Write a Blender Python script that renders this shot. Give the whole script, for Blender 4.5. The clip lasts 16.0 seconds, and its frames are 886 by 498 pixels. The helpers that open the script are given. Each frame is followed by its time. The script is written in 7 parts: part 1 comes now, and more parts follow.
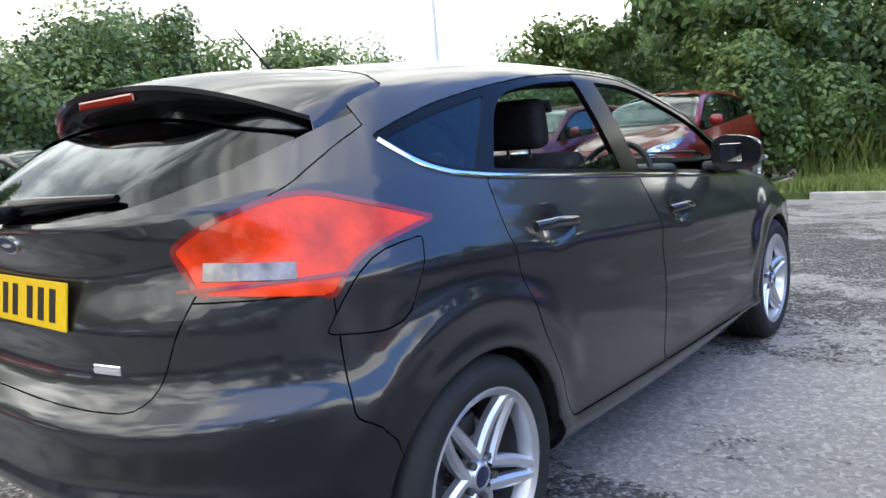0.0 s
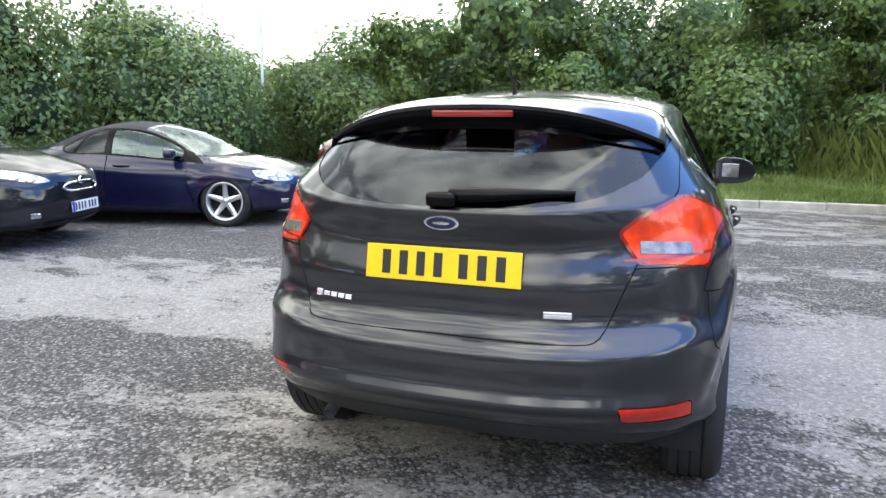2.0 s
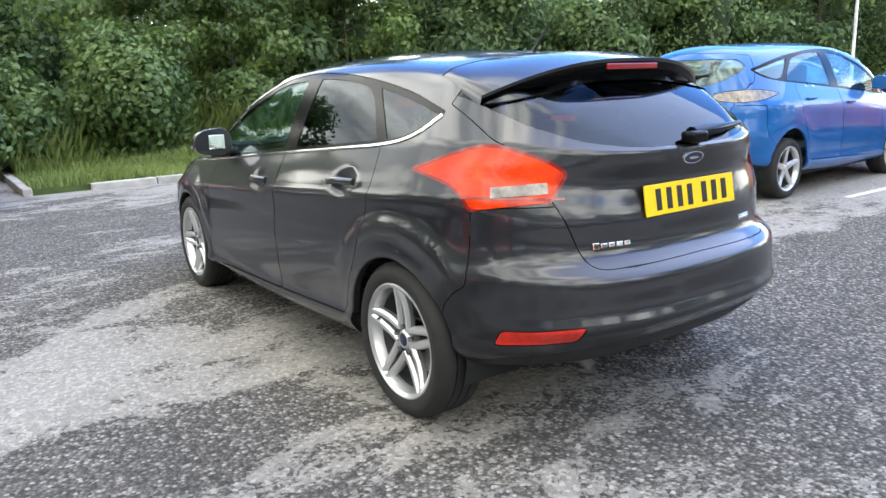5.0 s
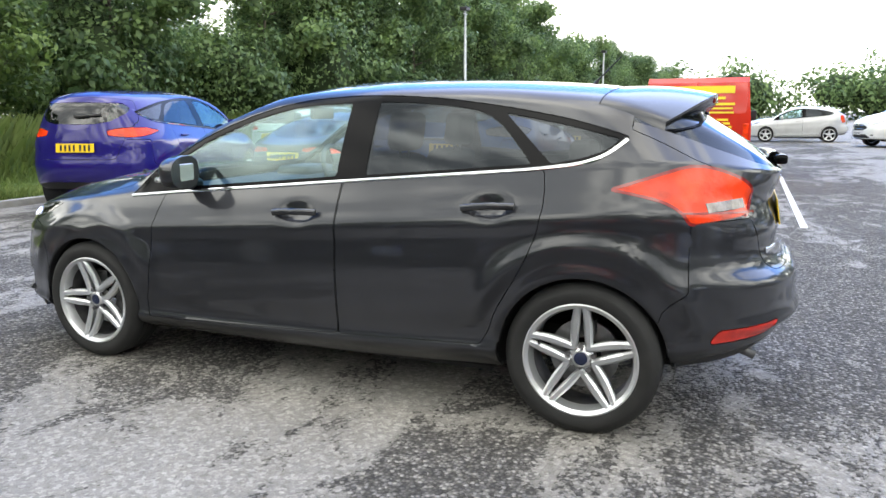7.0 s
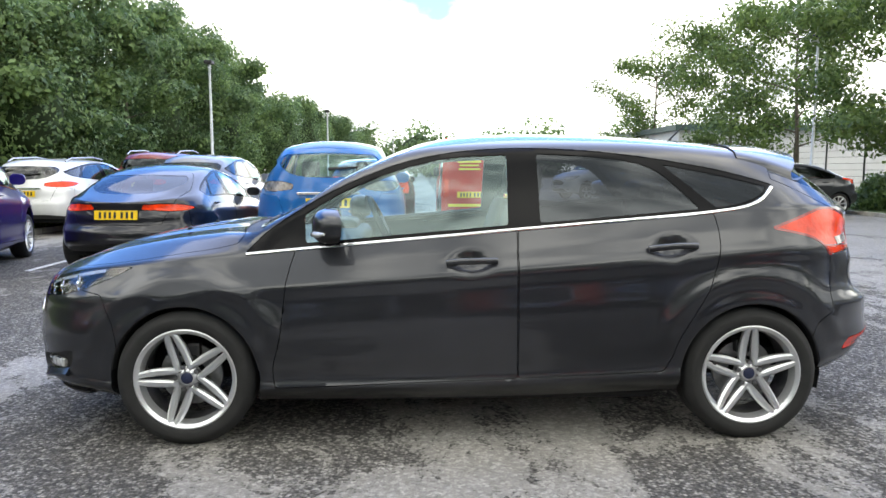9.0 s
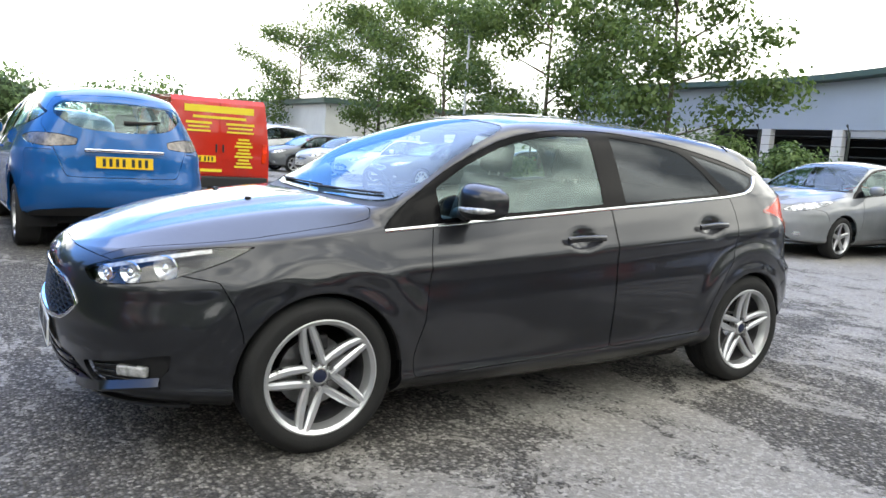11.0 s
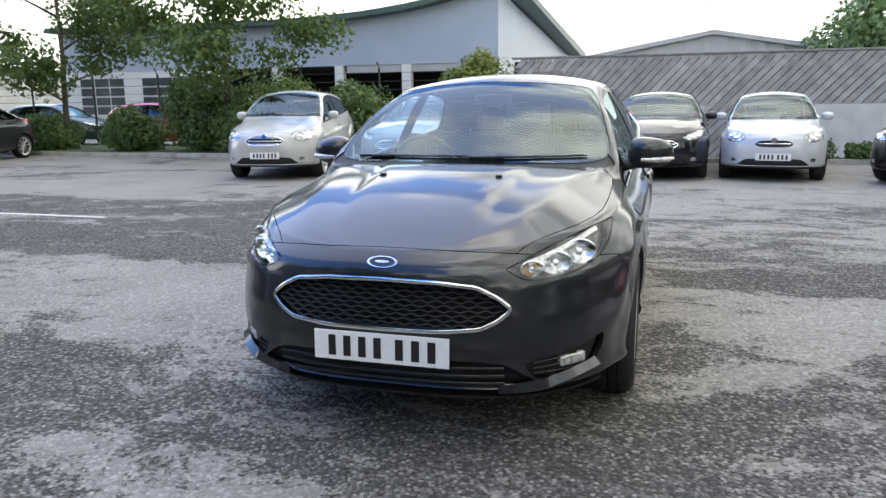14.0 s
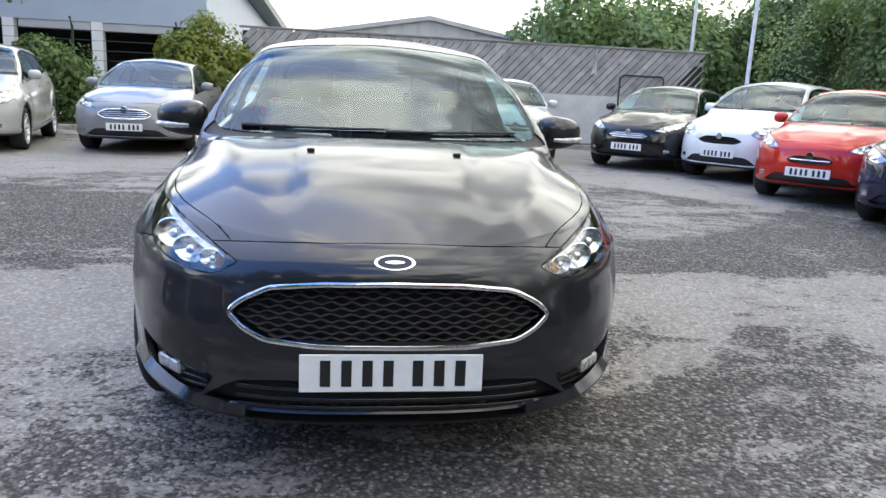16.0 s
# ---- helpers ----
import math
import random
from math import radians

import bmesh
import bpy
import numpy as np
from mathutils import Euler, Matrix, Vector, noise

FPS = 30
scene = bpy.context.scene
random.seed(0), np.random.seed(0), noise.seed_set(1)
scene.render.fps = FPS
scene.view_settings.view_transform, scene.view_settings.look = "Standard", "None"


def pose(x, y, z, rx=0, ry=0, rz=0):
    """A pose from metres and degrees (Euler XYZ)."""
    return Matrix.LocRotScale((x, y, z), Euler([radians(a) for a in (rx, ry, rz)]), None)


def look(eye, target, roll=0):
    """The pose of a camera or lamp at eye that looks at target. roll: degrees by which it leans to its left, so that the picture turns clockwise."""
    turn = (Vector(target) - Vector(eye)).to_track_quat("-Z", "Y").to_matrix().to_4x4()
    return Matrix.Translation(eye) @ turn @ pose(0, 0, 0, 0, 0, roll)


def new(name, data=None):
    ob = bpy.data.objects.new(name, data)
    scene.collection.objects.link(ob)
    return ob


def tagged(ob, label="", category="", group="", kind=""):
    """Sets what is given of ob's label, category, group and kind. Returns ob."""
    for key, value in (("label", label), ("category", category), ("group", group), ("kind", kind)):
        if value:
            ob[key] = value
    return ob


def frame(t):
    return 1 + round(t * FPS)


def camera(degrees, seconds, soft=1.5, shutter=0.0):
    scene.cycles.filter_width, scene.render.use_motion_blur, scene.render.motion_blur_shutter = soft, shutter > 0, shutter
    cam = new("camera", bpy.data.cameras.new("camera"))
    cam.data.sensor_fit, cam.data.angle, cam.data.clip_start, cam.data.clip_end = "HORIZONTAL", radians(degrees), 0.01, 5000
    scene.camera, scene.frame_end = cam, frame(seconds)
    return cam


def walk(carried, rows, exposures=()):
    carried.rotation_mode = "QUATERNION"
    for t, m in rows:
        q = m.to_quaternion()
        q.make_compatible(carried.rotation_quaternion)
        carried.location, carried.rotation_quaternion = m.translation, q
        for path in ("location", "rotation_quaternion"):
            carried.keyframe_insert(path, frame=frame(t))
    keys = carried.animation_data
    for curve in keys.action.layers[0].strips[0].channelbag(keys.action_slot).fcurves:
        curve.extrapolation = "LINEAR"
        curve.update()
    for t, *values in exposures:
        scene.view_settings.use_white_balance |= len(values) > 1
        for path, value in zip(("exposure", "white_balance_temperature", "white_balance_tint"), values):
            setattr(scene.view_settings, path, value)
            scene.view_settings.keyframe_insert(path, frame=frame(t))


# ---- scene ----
cam = camera(62.6, 16.0)
EXPOSURE = [(0, 1.66), (3, 2.10), (6.5, 1.95), (9, 1.68), (12.5, 1.58), (14, 1.36), (15.5, 1.46), (16, 1.46)]
PATH = [
    (0, (-2.73, -1.925, 1.186), (-1.202, -0.669, 0.887), -4.5),
    (0.5, (-3.248, -1.929, 1.278), (-1.662, -0.744, 0.994), -2.3),
    (1, (-3.634, -1.671, 1.268), (-2.121, -0.423, 0.877), -3.4),
    (1.5, (-3.869, -1.241, 1.305), (-2.245, -0.162, 0.855), -1.7),
    (2, (-4.14, -0.789, 1.337), (-2.296, -0.102, 0.981), 0.2),
    (2.5, (-4.269, -0.211, 1.265), (-2.33, 0.052, 0.851), 0.9),
    (3, (-4.41, 0.331, 1.304), (-2.445, 0.168, 0.972), 0.6),
    (3.2, (-4.428, 0.525, 1.286), (-2.484, 0.224, 0.925), 0.4),
    (5.3, (-3.489, 2.542, 1.305), (-1.976, 1.29, 0.923), -0.6),
    (5.5, (-3.347, 2.697, 1.294), (-1.9, 1.362, 0.943), 0.5),
    (6, (-2.885, 3.046, 1.323), (-1.639, 1.542, 0.892), -1.1),
    (6.5, (-2.416, 3.438, 1.348), (-1.351, 1.772, 1.046), -1.0),
    (7, (-1.894, 3.67, 1.303), (-1.141, 1.854, 0.935), -0.3),
    (7.5, (-1.379, 3.927, 1.309), (-0.834, 2.024, 1.025), -0.6),
    (8, (-0.884, 4.06, 1.253), (-0.518, 2.113, 0.985), -0.7),
    (8.5, (-0.334, 4.135, 1.263), (-0.191, 2.162, 0.974), -0.3),
    (9, (0.237, 4.178, 1.281), (0.175, 2.191, 1.063), 0.0),
    (9.2, (0.473, 4.127, 1.233), (0.298, 2.147, 1.005), 0.4),
    (11.3, (2.715, 3.199, 1.238), (1.545, 1.604, 0.944), 2.3),
    (11.5, (2.892, 3.004, 1.209), (1.655, 1.467, 0.882), 1.0),
    (12, (3.306, 2.584, 1.247), (1.91, 1.225, 0.795), 2.3),
    (12.5, (3.699, 2.225, 1.286), (2.128, 1.042, 0.922), 1.2),
    (13, (4.003, 1.76, 1.306), (2.351, 0.721, 0.866), 0.9),
    (13.5, (4.349, 1.358, 1.323), (2.52, 0.62, 0.989), 1.4),
    (14, (4.587, 0.935, 1.276), (2.705, 0.379, 0.889), -0.6),
    (14.5, (4.77, 0.56, 1.286), (2.819, 0.292, 0.934), -0.1),
    (15, (4.69, 0.249, 1.223), (2.725, 0.247, 0.848), -0.3),
    (15.5, (4.43, 0.008, 1.208), (2.482, 0.079, 0.762), 2.1),
    (16, (4.178, -0.14, 1.209), (2.243, 0.127, 0.78), 2.8),
]
walk(cam, [(t, look(eye, target, roll)) for t, eye, target, roll in PATH], EXPOSURE)

# ---- world, sun, exposure ----
world = bpy.data.worlds.new("sky")
scene.world = world
world.use_nodes = True
wn = world.node_tree
wn.nodes.clear()
sky = wn.nodes.new("ShaderNodeTexSky")
sky.sky_type = "NISHITA"
sky.sun_disc = False
sky.dust_density = 0.2
sky.ozone_density = 3.0
sky.sun_elevation = radians(62)
sky.sun_rotation = radians(200)
bg = wn.nodes.new("ShaderNodeBackground")
bg.inputs["Strength"].default_value = 0.15
wout = wn.nodes.new("ShaderNodeOutputWorld")
# broken cloud overhead with blue between, closing to white haze towards the horizon
wco = wn.nodes.new("ShaderNodeTexCoord")
wmap = wn.nodes.new("ShaderNodeMapping")
wmap.inputs["Location"].default_value = (7.3, 1.1, 2.4)
wmap.inputs["Scale"].default_value = (1.0, 1.0, 1.5)
wno = wn.nodes.new("ShaderNodeTexNoise")
wno.inputs["Scale"].default_value = 3.0
wno.inputs["Detail"].default_value = 7.0
wno.inputs["Roughness"].default_value = 0.52
wsp = wn.nodes.new("ShaderNodeSeparateXYZ")
whz = wn.nodes.new("ShaderNodeMapRange")
whz.inputs["From Min"].default_value = 0.08
whz.inputs["From Max"].default_value = 0.45
whz.inputs["To Min"].default_value = 0.85
whz.inputs["To Max"].default_value = 0.0
wad = wn.nodes.new("ShaderNodeMath")
wad.operation = "ADD"
wra = wn.nodes.new("ShaderNodeValToRGB")
wra.color_ramp.elements[0].position = 0.40
wra.color_ramp.elements[1].position = 0.56
wmx = wn.nodes.new("ShaderNodeMix")
wmx.data_type = "RGBA"
# the cloud itself is lit unevenly, grey below and white where it thins
wn2 = wn.nodes.new("ShaderNodeTexNoise")
wn2.inputs["Scale"].default_value = 4.2
wn2.inputs["Detail"].default_value = 6.0
wn2.inputs["Roughness"].default_value = 0.55
wr2 = wn.nodes.new("ShaderNodeValToRGB")
wr2.color_ramp.elements[0].position = 0.38
wr2.color_ramp.elements[1].position = 0.58
wcl = wn.nodes.new("ShaderNodeMix")
wcl.data_type = "RGBA"
wcl.inputs["A"].default_value = (2.3, 2.6, 3.1, 1)
wcl.inputs["B"].default_value = (8.9, 9.5, 10.4, 1)
wn.links.new(wmap.outputs["Vector"], wn2.inputs["Vector"])
wn.links.new(wr2.outputs["Color"], wcl.inputs["Factor"])
wn.links.new(wcl.outputs["Result"], wmx.inputs["B"])
wn.links.new(wco.outputs["Generated"], wmap.inputs["Vector"])
wn.links.new(wmap.outputs["Vector"], wno.inputs["Vector"])
wn.links.new(wco.outputs["Generated"], wsp.inputs["Vector"])
wn.links.new(wsp.outputs["Z"], whz.inputs["Value"])
# the cloud is thickened towards the north-east, to brighten light and reflections there
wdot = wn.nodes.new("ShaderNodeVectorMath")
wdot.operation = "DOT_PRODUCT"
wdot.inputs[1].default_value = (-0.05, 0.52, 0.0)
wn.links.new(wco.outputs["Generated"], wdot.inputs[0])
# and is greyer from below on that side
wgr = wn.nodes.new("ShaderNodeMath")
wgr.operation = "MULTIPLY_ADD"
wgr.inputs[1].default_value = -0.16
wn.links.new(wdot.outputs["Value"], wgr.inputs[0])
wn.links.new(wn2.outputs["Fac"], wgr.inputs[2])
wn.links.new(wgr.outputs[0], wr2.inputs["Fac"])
wsum = wn.nodes.new("ShaderNodeMath")
wsum.operation = "ADD"
wn.links.new(wno.outputs["Fac"], wsum.inputs[0])
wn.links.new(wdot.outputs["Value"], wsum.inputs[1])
wn.links.new(wsum.outputs[0], wad.inputs[0])
wn.links.new(whz.outputs["Result"], wad.inputs[1])
wn.links.new(wad.outputs[0], wra.inputs["Fac"])
wn.links.new(wra.outputs["Color"], wmx.inputs["Factor"])
wdp = wn.nodes.new("ShaderNodeMix")
wdp.data_type = "RGBA"
wdp.blend_type = "MULTIPLY"
wdp.inputs["Factor"].default_value = 1.0
wdp.inputs["B"].default_value = (0.42, 0.74, 1.28, 1)
wn.links.new(sky.outputs["Color"], wdp.inputs["A"])
wn.links.new(wdp.outputs["Result"], wmx.inputs["A"])
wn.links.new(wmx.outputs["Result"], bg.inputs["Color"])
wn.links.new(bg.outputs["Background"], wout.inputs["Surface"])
sun = new("sun", bpy.data.lights.new("sun", "SUN"))
sun.data.energy = 0.6
sun.data.angle = radians(80)
sun.data.color = (1.0, 0.97, 0.93)
sun.matrix_world = look((-2.5, -7, 14), (0, 0, 0))
scene.view_settings.use_white_balance = True
scene.view_settings.white_balance_temperature = 7750
scene.view_settings.white_balance_tint = 6


# ---- materials ----
def material(name, base=(0.5, 0.5, 0.5), rough=0.5, metal=0.0, coat=0.0, vary=0.0, scale=8.0, bump=0.0, bump_scale=60.0, spread=0.0, spec=0.5):
    m = bpy.data.materials.new(name)
    m.use_nodes = True
    nt = m.node_tree
    b = nt.nodes["Principled BSDF"]
    b.inputs["Base Color"].default_value = (*base, 1)
    b.inputs["Roughness"].default_value = rough
    b.inputs["Metallic"].default_value = metal
    b.inputs["Coat Weight"].default_value = coat
    b.inputs["Coat Roughness"].default_value = 0.03
    b.inputs["Specular IOR Level"].default_value = spec
    co = nt.nodes.new("ShaderNodeTexCoord")
    if vary:
        no = nt.nodes.new("ShaderNodeTexNoise")
        no.inputs["Scale"].default_value = scale
        no.inputs["Detail"].default_value = 6
        nt.links.new(co.outputs["Object"], no.inputs["Vector"])
        mr = nt.nodes.new("ShaderNodeMapRange")
        mr.inputs["From Min"].default_value = 0.3
        mr.inputs["From Max"].default_value = 0.7
        mr.inputs["To Min"].default_value = 1 - vary
        mr.inputs["To Max"].default_value = 1 + vary
        nt.links.new(no.outputs["Fac"], mr.inputs["Value"])
        mx = nt.nodes.new("ShaderNodeMix")
        mx.data_type = "RGBA"
        mx.blend_type = "MULTIPLY"
        mx.inputs["Factor"].default_value = 1
        mx.inputs["A"].default_value = (*base, 1)
        last = mr.outputs["Result"]
        if spread:
            ob = nt.nodes.new("ShaderNodeObjectInfo")
            ma = nt.nodes.new("ShaderNodeMath")
            ma.operation = "MULTIPLY_ADD"
            ma.inputs[1].default_value = 2 * spread
            ma.inputs[2].default_value = 1 - spread
            nt.links.new(ob.outputs["Random"], ma.inputs[0])
            mu = nt.nodes.new("ShaderNodeMath")
            mu.operation = "MULTIPLY"
            nt.links.new(ma.outputs[0], mu.inputs[0])
            nt.links.new(last, mu.inputs[1])
            last = mu.outputs[0]
        nt.links.new(last, mx.inputs["B"])
        nt.links.new(mx.outputs["Result"], b.inputs["Base Color"])
    if bump:
        nb = nt.nodes.new("ShaderNodeTexNoise")
        nb.inputs["Scale"].default_value = bump_scale
        nb.inputs["Detail"].default_value = 4
        nt.links.new(co.outputs["Object"], nb.inputs["Vector"])
        bu = nt.nodes.new("ShaderNodeBump")
        bu.inputs["Strength"].default_value = bump
        bu.inputs["Distance"].default_value = 0.01
        nt.links.new(nb.outputs["Fac"], bu.inputs["Height"])
        nt.links.new(bu.outputs["Normal"], b.inputs["Normal"])
    return m


def glass(name, tint, gloss=(1.0, 1.0, 1.0), rough=0.0, ior=1.75):
    """A thin pane: tinted see-through with a mirror sheen that grows at a glance."""
    m = bpy.data.materials.new(name)
    m.use_nodes = True
    nt = m.node_tree
    nt.nodes.clear()
    out = nt.nodes.new("ShaderNodeOutputMaterial")
    tr = nt.nodes.new("ShaderNodeBsdfTransparent")
    tr.inputs["Color"].default_value = (*tint, 1)
    gl = nt.nodes.new("ShaderNodeBsdfGlossy")
    gl.inputs["Roughness"].default_value = rough
    gl.inputs["Color"].default_value = (*gloss, 1)
    lw = nt.nodes.new("ShaderNodeLayerWeight")
    lw.inputs["Blend"].default_value = 0.5
    pw = nt.nodes.new("ShaderNodeMath")
    pw.operation = "POWER"
    pw.inputs[1].default_value = 5.0
    fr = nt.nodes.new("ShaderNodeMapRange")
    fr.inputs["To Min"].default_value = ((ior - 1) / (ior + 1)) ** 2
    fr.inputs["To Max"].default_value = 0.8
    mx = nt.nodes.new("ShaderNodeMixShader")
    nt.links.new(lw.outputs["Facing"], pw.inputs[0])
    nt.links.new(pw.outputs[0], fr.inputs["Value"])
    nt.links.new(fr.outputs["Result"], mx.inputs["Fac"])
    nt.links.new(tr.outputs["BSDF"], mx.inputs[1])
    nt.links.new(gl.outputs["BSDF"], mx.inputs[2])
    nt.links.new(mx.outputs["Shader"], out.inputs["Surface"])
    return m


def paint(name, base, metal=0.35, rough=0.38):
    """Car paint: flaked colour coat under clear lacquer, with a light film of dust."""
    m = material(name, base, rough, metal, coat=1.0, vary=0.10, scale=3.0, spec=0.1)
    nt = m.node_tree
    b = nt.nodes["Principled BSDF"]
    co = nt.nodes.new("ShaderNodeTexCoord")
    vo = nt.nodes.new("ShaderNodeTexVoronoi")
    vo.inputs["Scale"].default_value = 900
    nt.links.new(co.outputs["Object"], vo.inputs["Vector"])
    bu = nt.nodes.new("ShaderNodeBump")
    bu.inputs["Strength"].default_value = 0.06
    bu.inputs["Distance"].default_value = 0.002
    nt.links.new(vo.outputs["Distance"], bu.inputs["Height"])
    nt.links.new(bu.outputs["Normal"], b.inputs["Normal"])
    no = nt.nodes.new("ShaderNodeTexNoise")
    no.inputs["Scale"].default_value = 5
    no.inputs["Detail"].default_value = 8
    nt.links.new(co.outputs["Object"], no.inputs["Vector"])
    mr = nt.nodes.new("ShaderNodeMapRange")
    mr.inputs["From Min"].default_value = 0.35
    mr.inputs["From Max"].default_value = 0.75
    mr.inputs["To Min"].default_value = 0.03
    mr.inputs["To Max"].default_value = 0.13
    nt.links.new(no.outputs["Fac"], mr.inputs["Value"])
    nt.links.new(mr.outputs["Result"], b.inputs["Coat Roughness"])
    return m


M_GREY = paint("graphite_paint", (0.0315, 0.033, 0.0375), 0.85, 0.42)
M_BLACK = material("black_plastic", (0.012, 0.012, 0.013), 0.55, vary=0.2, scale=20, bump=0.1, bump_scale=300)
M_GLOSS = material("gloss_black", (0.006, 0.006, 0.007), 0.14, coat=0.3)
M_SATIN = material("satin_black_trim", (0.003, 0.003, 0.0035), 0.16, spec=0.12)
M_GALV0 = material("roof_rail_silver", (0.45, 0.46, 0.47), 0.35, 0.8)
M_BGLAMP = material("car_lamp_glass", (0.40, 0.41, 0.43), 0.14, 0.85, coat=0.7, vary=0.75, scale=15, bump=0.5, bump_scale=22)
M_EURO = material("plate_blue_band", (0.01, 0.03, 0.30), 0.4)
# near-black shade colour for undersides, wheel housings and the hero's grille depth
M_SHADE = material("shade_black", (0.008, 0.008, 0.009), 0.9)
M_RUBBER = material("tyre_rubber", (0.011, 0.011, 0.011), 0.8, vary=0.25, scale=14, bump=0.15, bump_scale=160)
M_ALLOY = material("silver_alloy", (0.62, 0.63, 0.64), 0.30, 0.8, coat=0.4, vary=0.05, scale=12)
M_STEEL = material("brake_steel", (0.25, 0.25, 0.25), 0.4, 1.0, vary=0.2, scale=30)
M_CHROME = material("chrome", (0.86, 0.87, 0.88), 0.08, 1.0)
M_RED = material("red_lens", (0.72, 0.040, 0.006), 0.16, coat=0.35, vary=0.42, scale=9, bump=0.25, bump_scale=45, spec=0.25)
M_REFLECT = material("reflector_red", (0.46, 0.016, 0.008), 0.2, coat=0.3, vary=0.2, scale=40, bump=0.2, bump_scale=180)
M_REDDARK = material("dark_red_lens", (0.22, 0.008, 0.006), 0.12, coat=0.6)
M_CLEAR = material("ribbed_clear_lens", (0.55, 0.55, 0.54), 0.16, 0.5, vary=0.35, scale=45, bump=0.4, bump_scale=70)
M_REVERSE = material("reversing_lens_grey", (0.19, 0.17, 0.155), 0.22, 0.4, coat=0.5, vary=0.6, scale=22, bump=0.3, bump_scale=60)
M_GRILLE = material("grille_black", (0.003, 0.003, 0.0035), 0.45, spec=0.25)
M_AMBER = material("amber_lens", (0.42, 0.19, 0.05), 0.15, coat=0.5)
M_YELLOW = material("yellow_plate", (0.78, 0.50, 0.01), 0.35, vary=0.06, scale=25)
M_WHITE = material("white_plate", (0.72, 0.72, 0.70), 0.35, vary=0.05, scale=25)
M_INK = material("plate_black", (0.01, 0.01, 0.01), 0.4)
M_BLUE_OVAL = material("badge_blue", (0.010, 0.016, 0.045), 0.38, coat=0.1)
M_BUCKET = material("lamp_bucket", (0.035, 0.036, 0.04), 0.22, 0.2, vary=0.35, scale=9)
M_BOWL = material("lamp_reflector", (0.88, 0.89, 0.91), 0.12, 1.0, bump=0.35, bump_scale=38)
M_BARREL = material("rim_barrel_grey", (0.16, 0.16, 0.165), 0.45, 0.7, vary=0.3, scale=18)
M_CLOTH = material("dark_seat_cloth", (0.022, 0.022, 0.024), 0.85, vary=0.3, scale=40, bump=0.2, bump_scale=250)
M_SCREEN = glass("windscreen_glass", (0.64, 0.82, 0.82), (0.86, 0.97, 1.0), ior=1.85)
M_CLEARGLASS = glass("front_window_glass", (0.58, 0.80, 0.80), (0.80, 1.0, 0.98), ior=1.95)
M_TINT = glass("privacy_glass", (0.075, 0.085, 0.10), (0.86, 0.94, 1.0), ior=1.54)
# the blue of a reflected sky is put into the pane's tint
M_BLUETINT = glass("blue_reflecting_glass", (0.16, 0.19, 0.30))
M_LENS = glass("headlamp_glass", (0.94, 0.95, 0.95))


# ---- mesh helpers ----
def link_mesh(name, me, mats, parent=None, label=""):
    ob = new(name, me)
    for m in mats if isinstance(mats, (list, tuple)) else [mats]:
        me.materials.append(m)
    if parent is not None:
        ob.parent = parent
    if label:
        ob["label"] = label
    return ob


def part(name, bm, mats, parent=None, label="", smooth=None):
    """Links a bmesh as one mesh object under a thing or a part. smooth: the angle below which edges are shaded smooth."""
    me = bpy.data.meshes.new(name)
    bm.normal_update()
    if smooth is not None:
        lim = radians(smooth)
        for f in bm.faces:
            f.smooth = True
        for e in bm.edges:
            e.smooth = len(e.link_faces) == 2 and e.calc_face_angle(0.0) < lim
    bm.to_mesh(me)
    bm.free()
    return link_mesh(name, me, mats, parent, label)


def thing(name, m=None, label="", category="", group="", kind=""):
    e = new(name)
    e.empty_display_size = 0.1
    if m is not None:
        e.matrix_world = m
    return tagged(e, label, category, group, kind)


def box(bm, lo, hi, bevel=0.0, seg=1, mat=0, m=None):
    """Adds a box with bevelled edges to bm."""
    c = [(a + b) / 2 for a, b in zip(lo, hi)]
    s = [max(abs(b - a), 1e-4) for a, b in zip(lo, hi)]
    r = bmesh.ops.create_cube(bm, size=1.0, matrix=Matrix.Translation(c) @ Matrix.Diagonal((*s, 1)))
    vs = r["verts"]
    fs = list({f for v in vs for f in v.link_faces})
    for f in fs:
        f.material_index = mat
    if bevel:
        es = list({e for v in vs for e in v.link_edges})
        out = bmesh.ops.bevel(bm, geom=es, offset=min(bevel, min(s) * 0.45), segments=seg, affect="EDGES", profile=0.6, clamp_overlap=True)
        vs = list({v for f in out["faces"] for v in f.verts} | {v for v in vs if v.is_valid})
        for f in {f for v in vs for f in v.link_faces}:
            f.material_index = mat
    if m is not None:
        bmesh.ops.transform(bm, matrix=m, verts=vs)
    return vs


def lathe(bm, prof, n=48, axis="y", mat=0, close=False):
    """Turns a profile of (radius, offset) round an axis."""
    rings = []
    for k in range(n):
        a = 2 * math.pi * k / n
        ca, sa = math.cos(a), math.sin(a)
        row = []
        for r, o in prof:
            p = {"y": (r * ca, o, r * sa), "z": (r * ca, r * sa, o), "x": (o, r * ca, r * sa)}[axis]
            row.append(bm.verts.new(p))
        rings.append(row)
    for k in range(n):
        a, b = rings[k], rings[(k + 1) % n]
        m = len(prof)
        for i in range(m if close else m - 1):
            j = (i + 1) % m
            f = bm.faces.new((a[i], a[j], b[j], b[i]))
            f.material_index = mat
    return rings


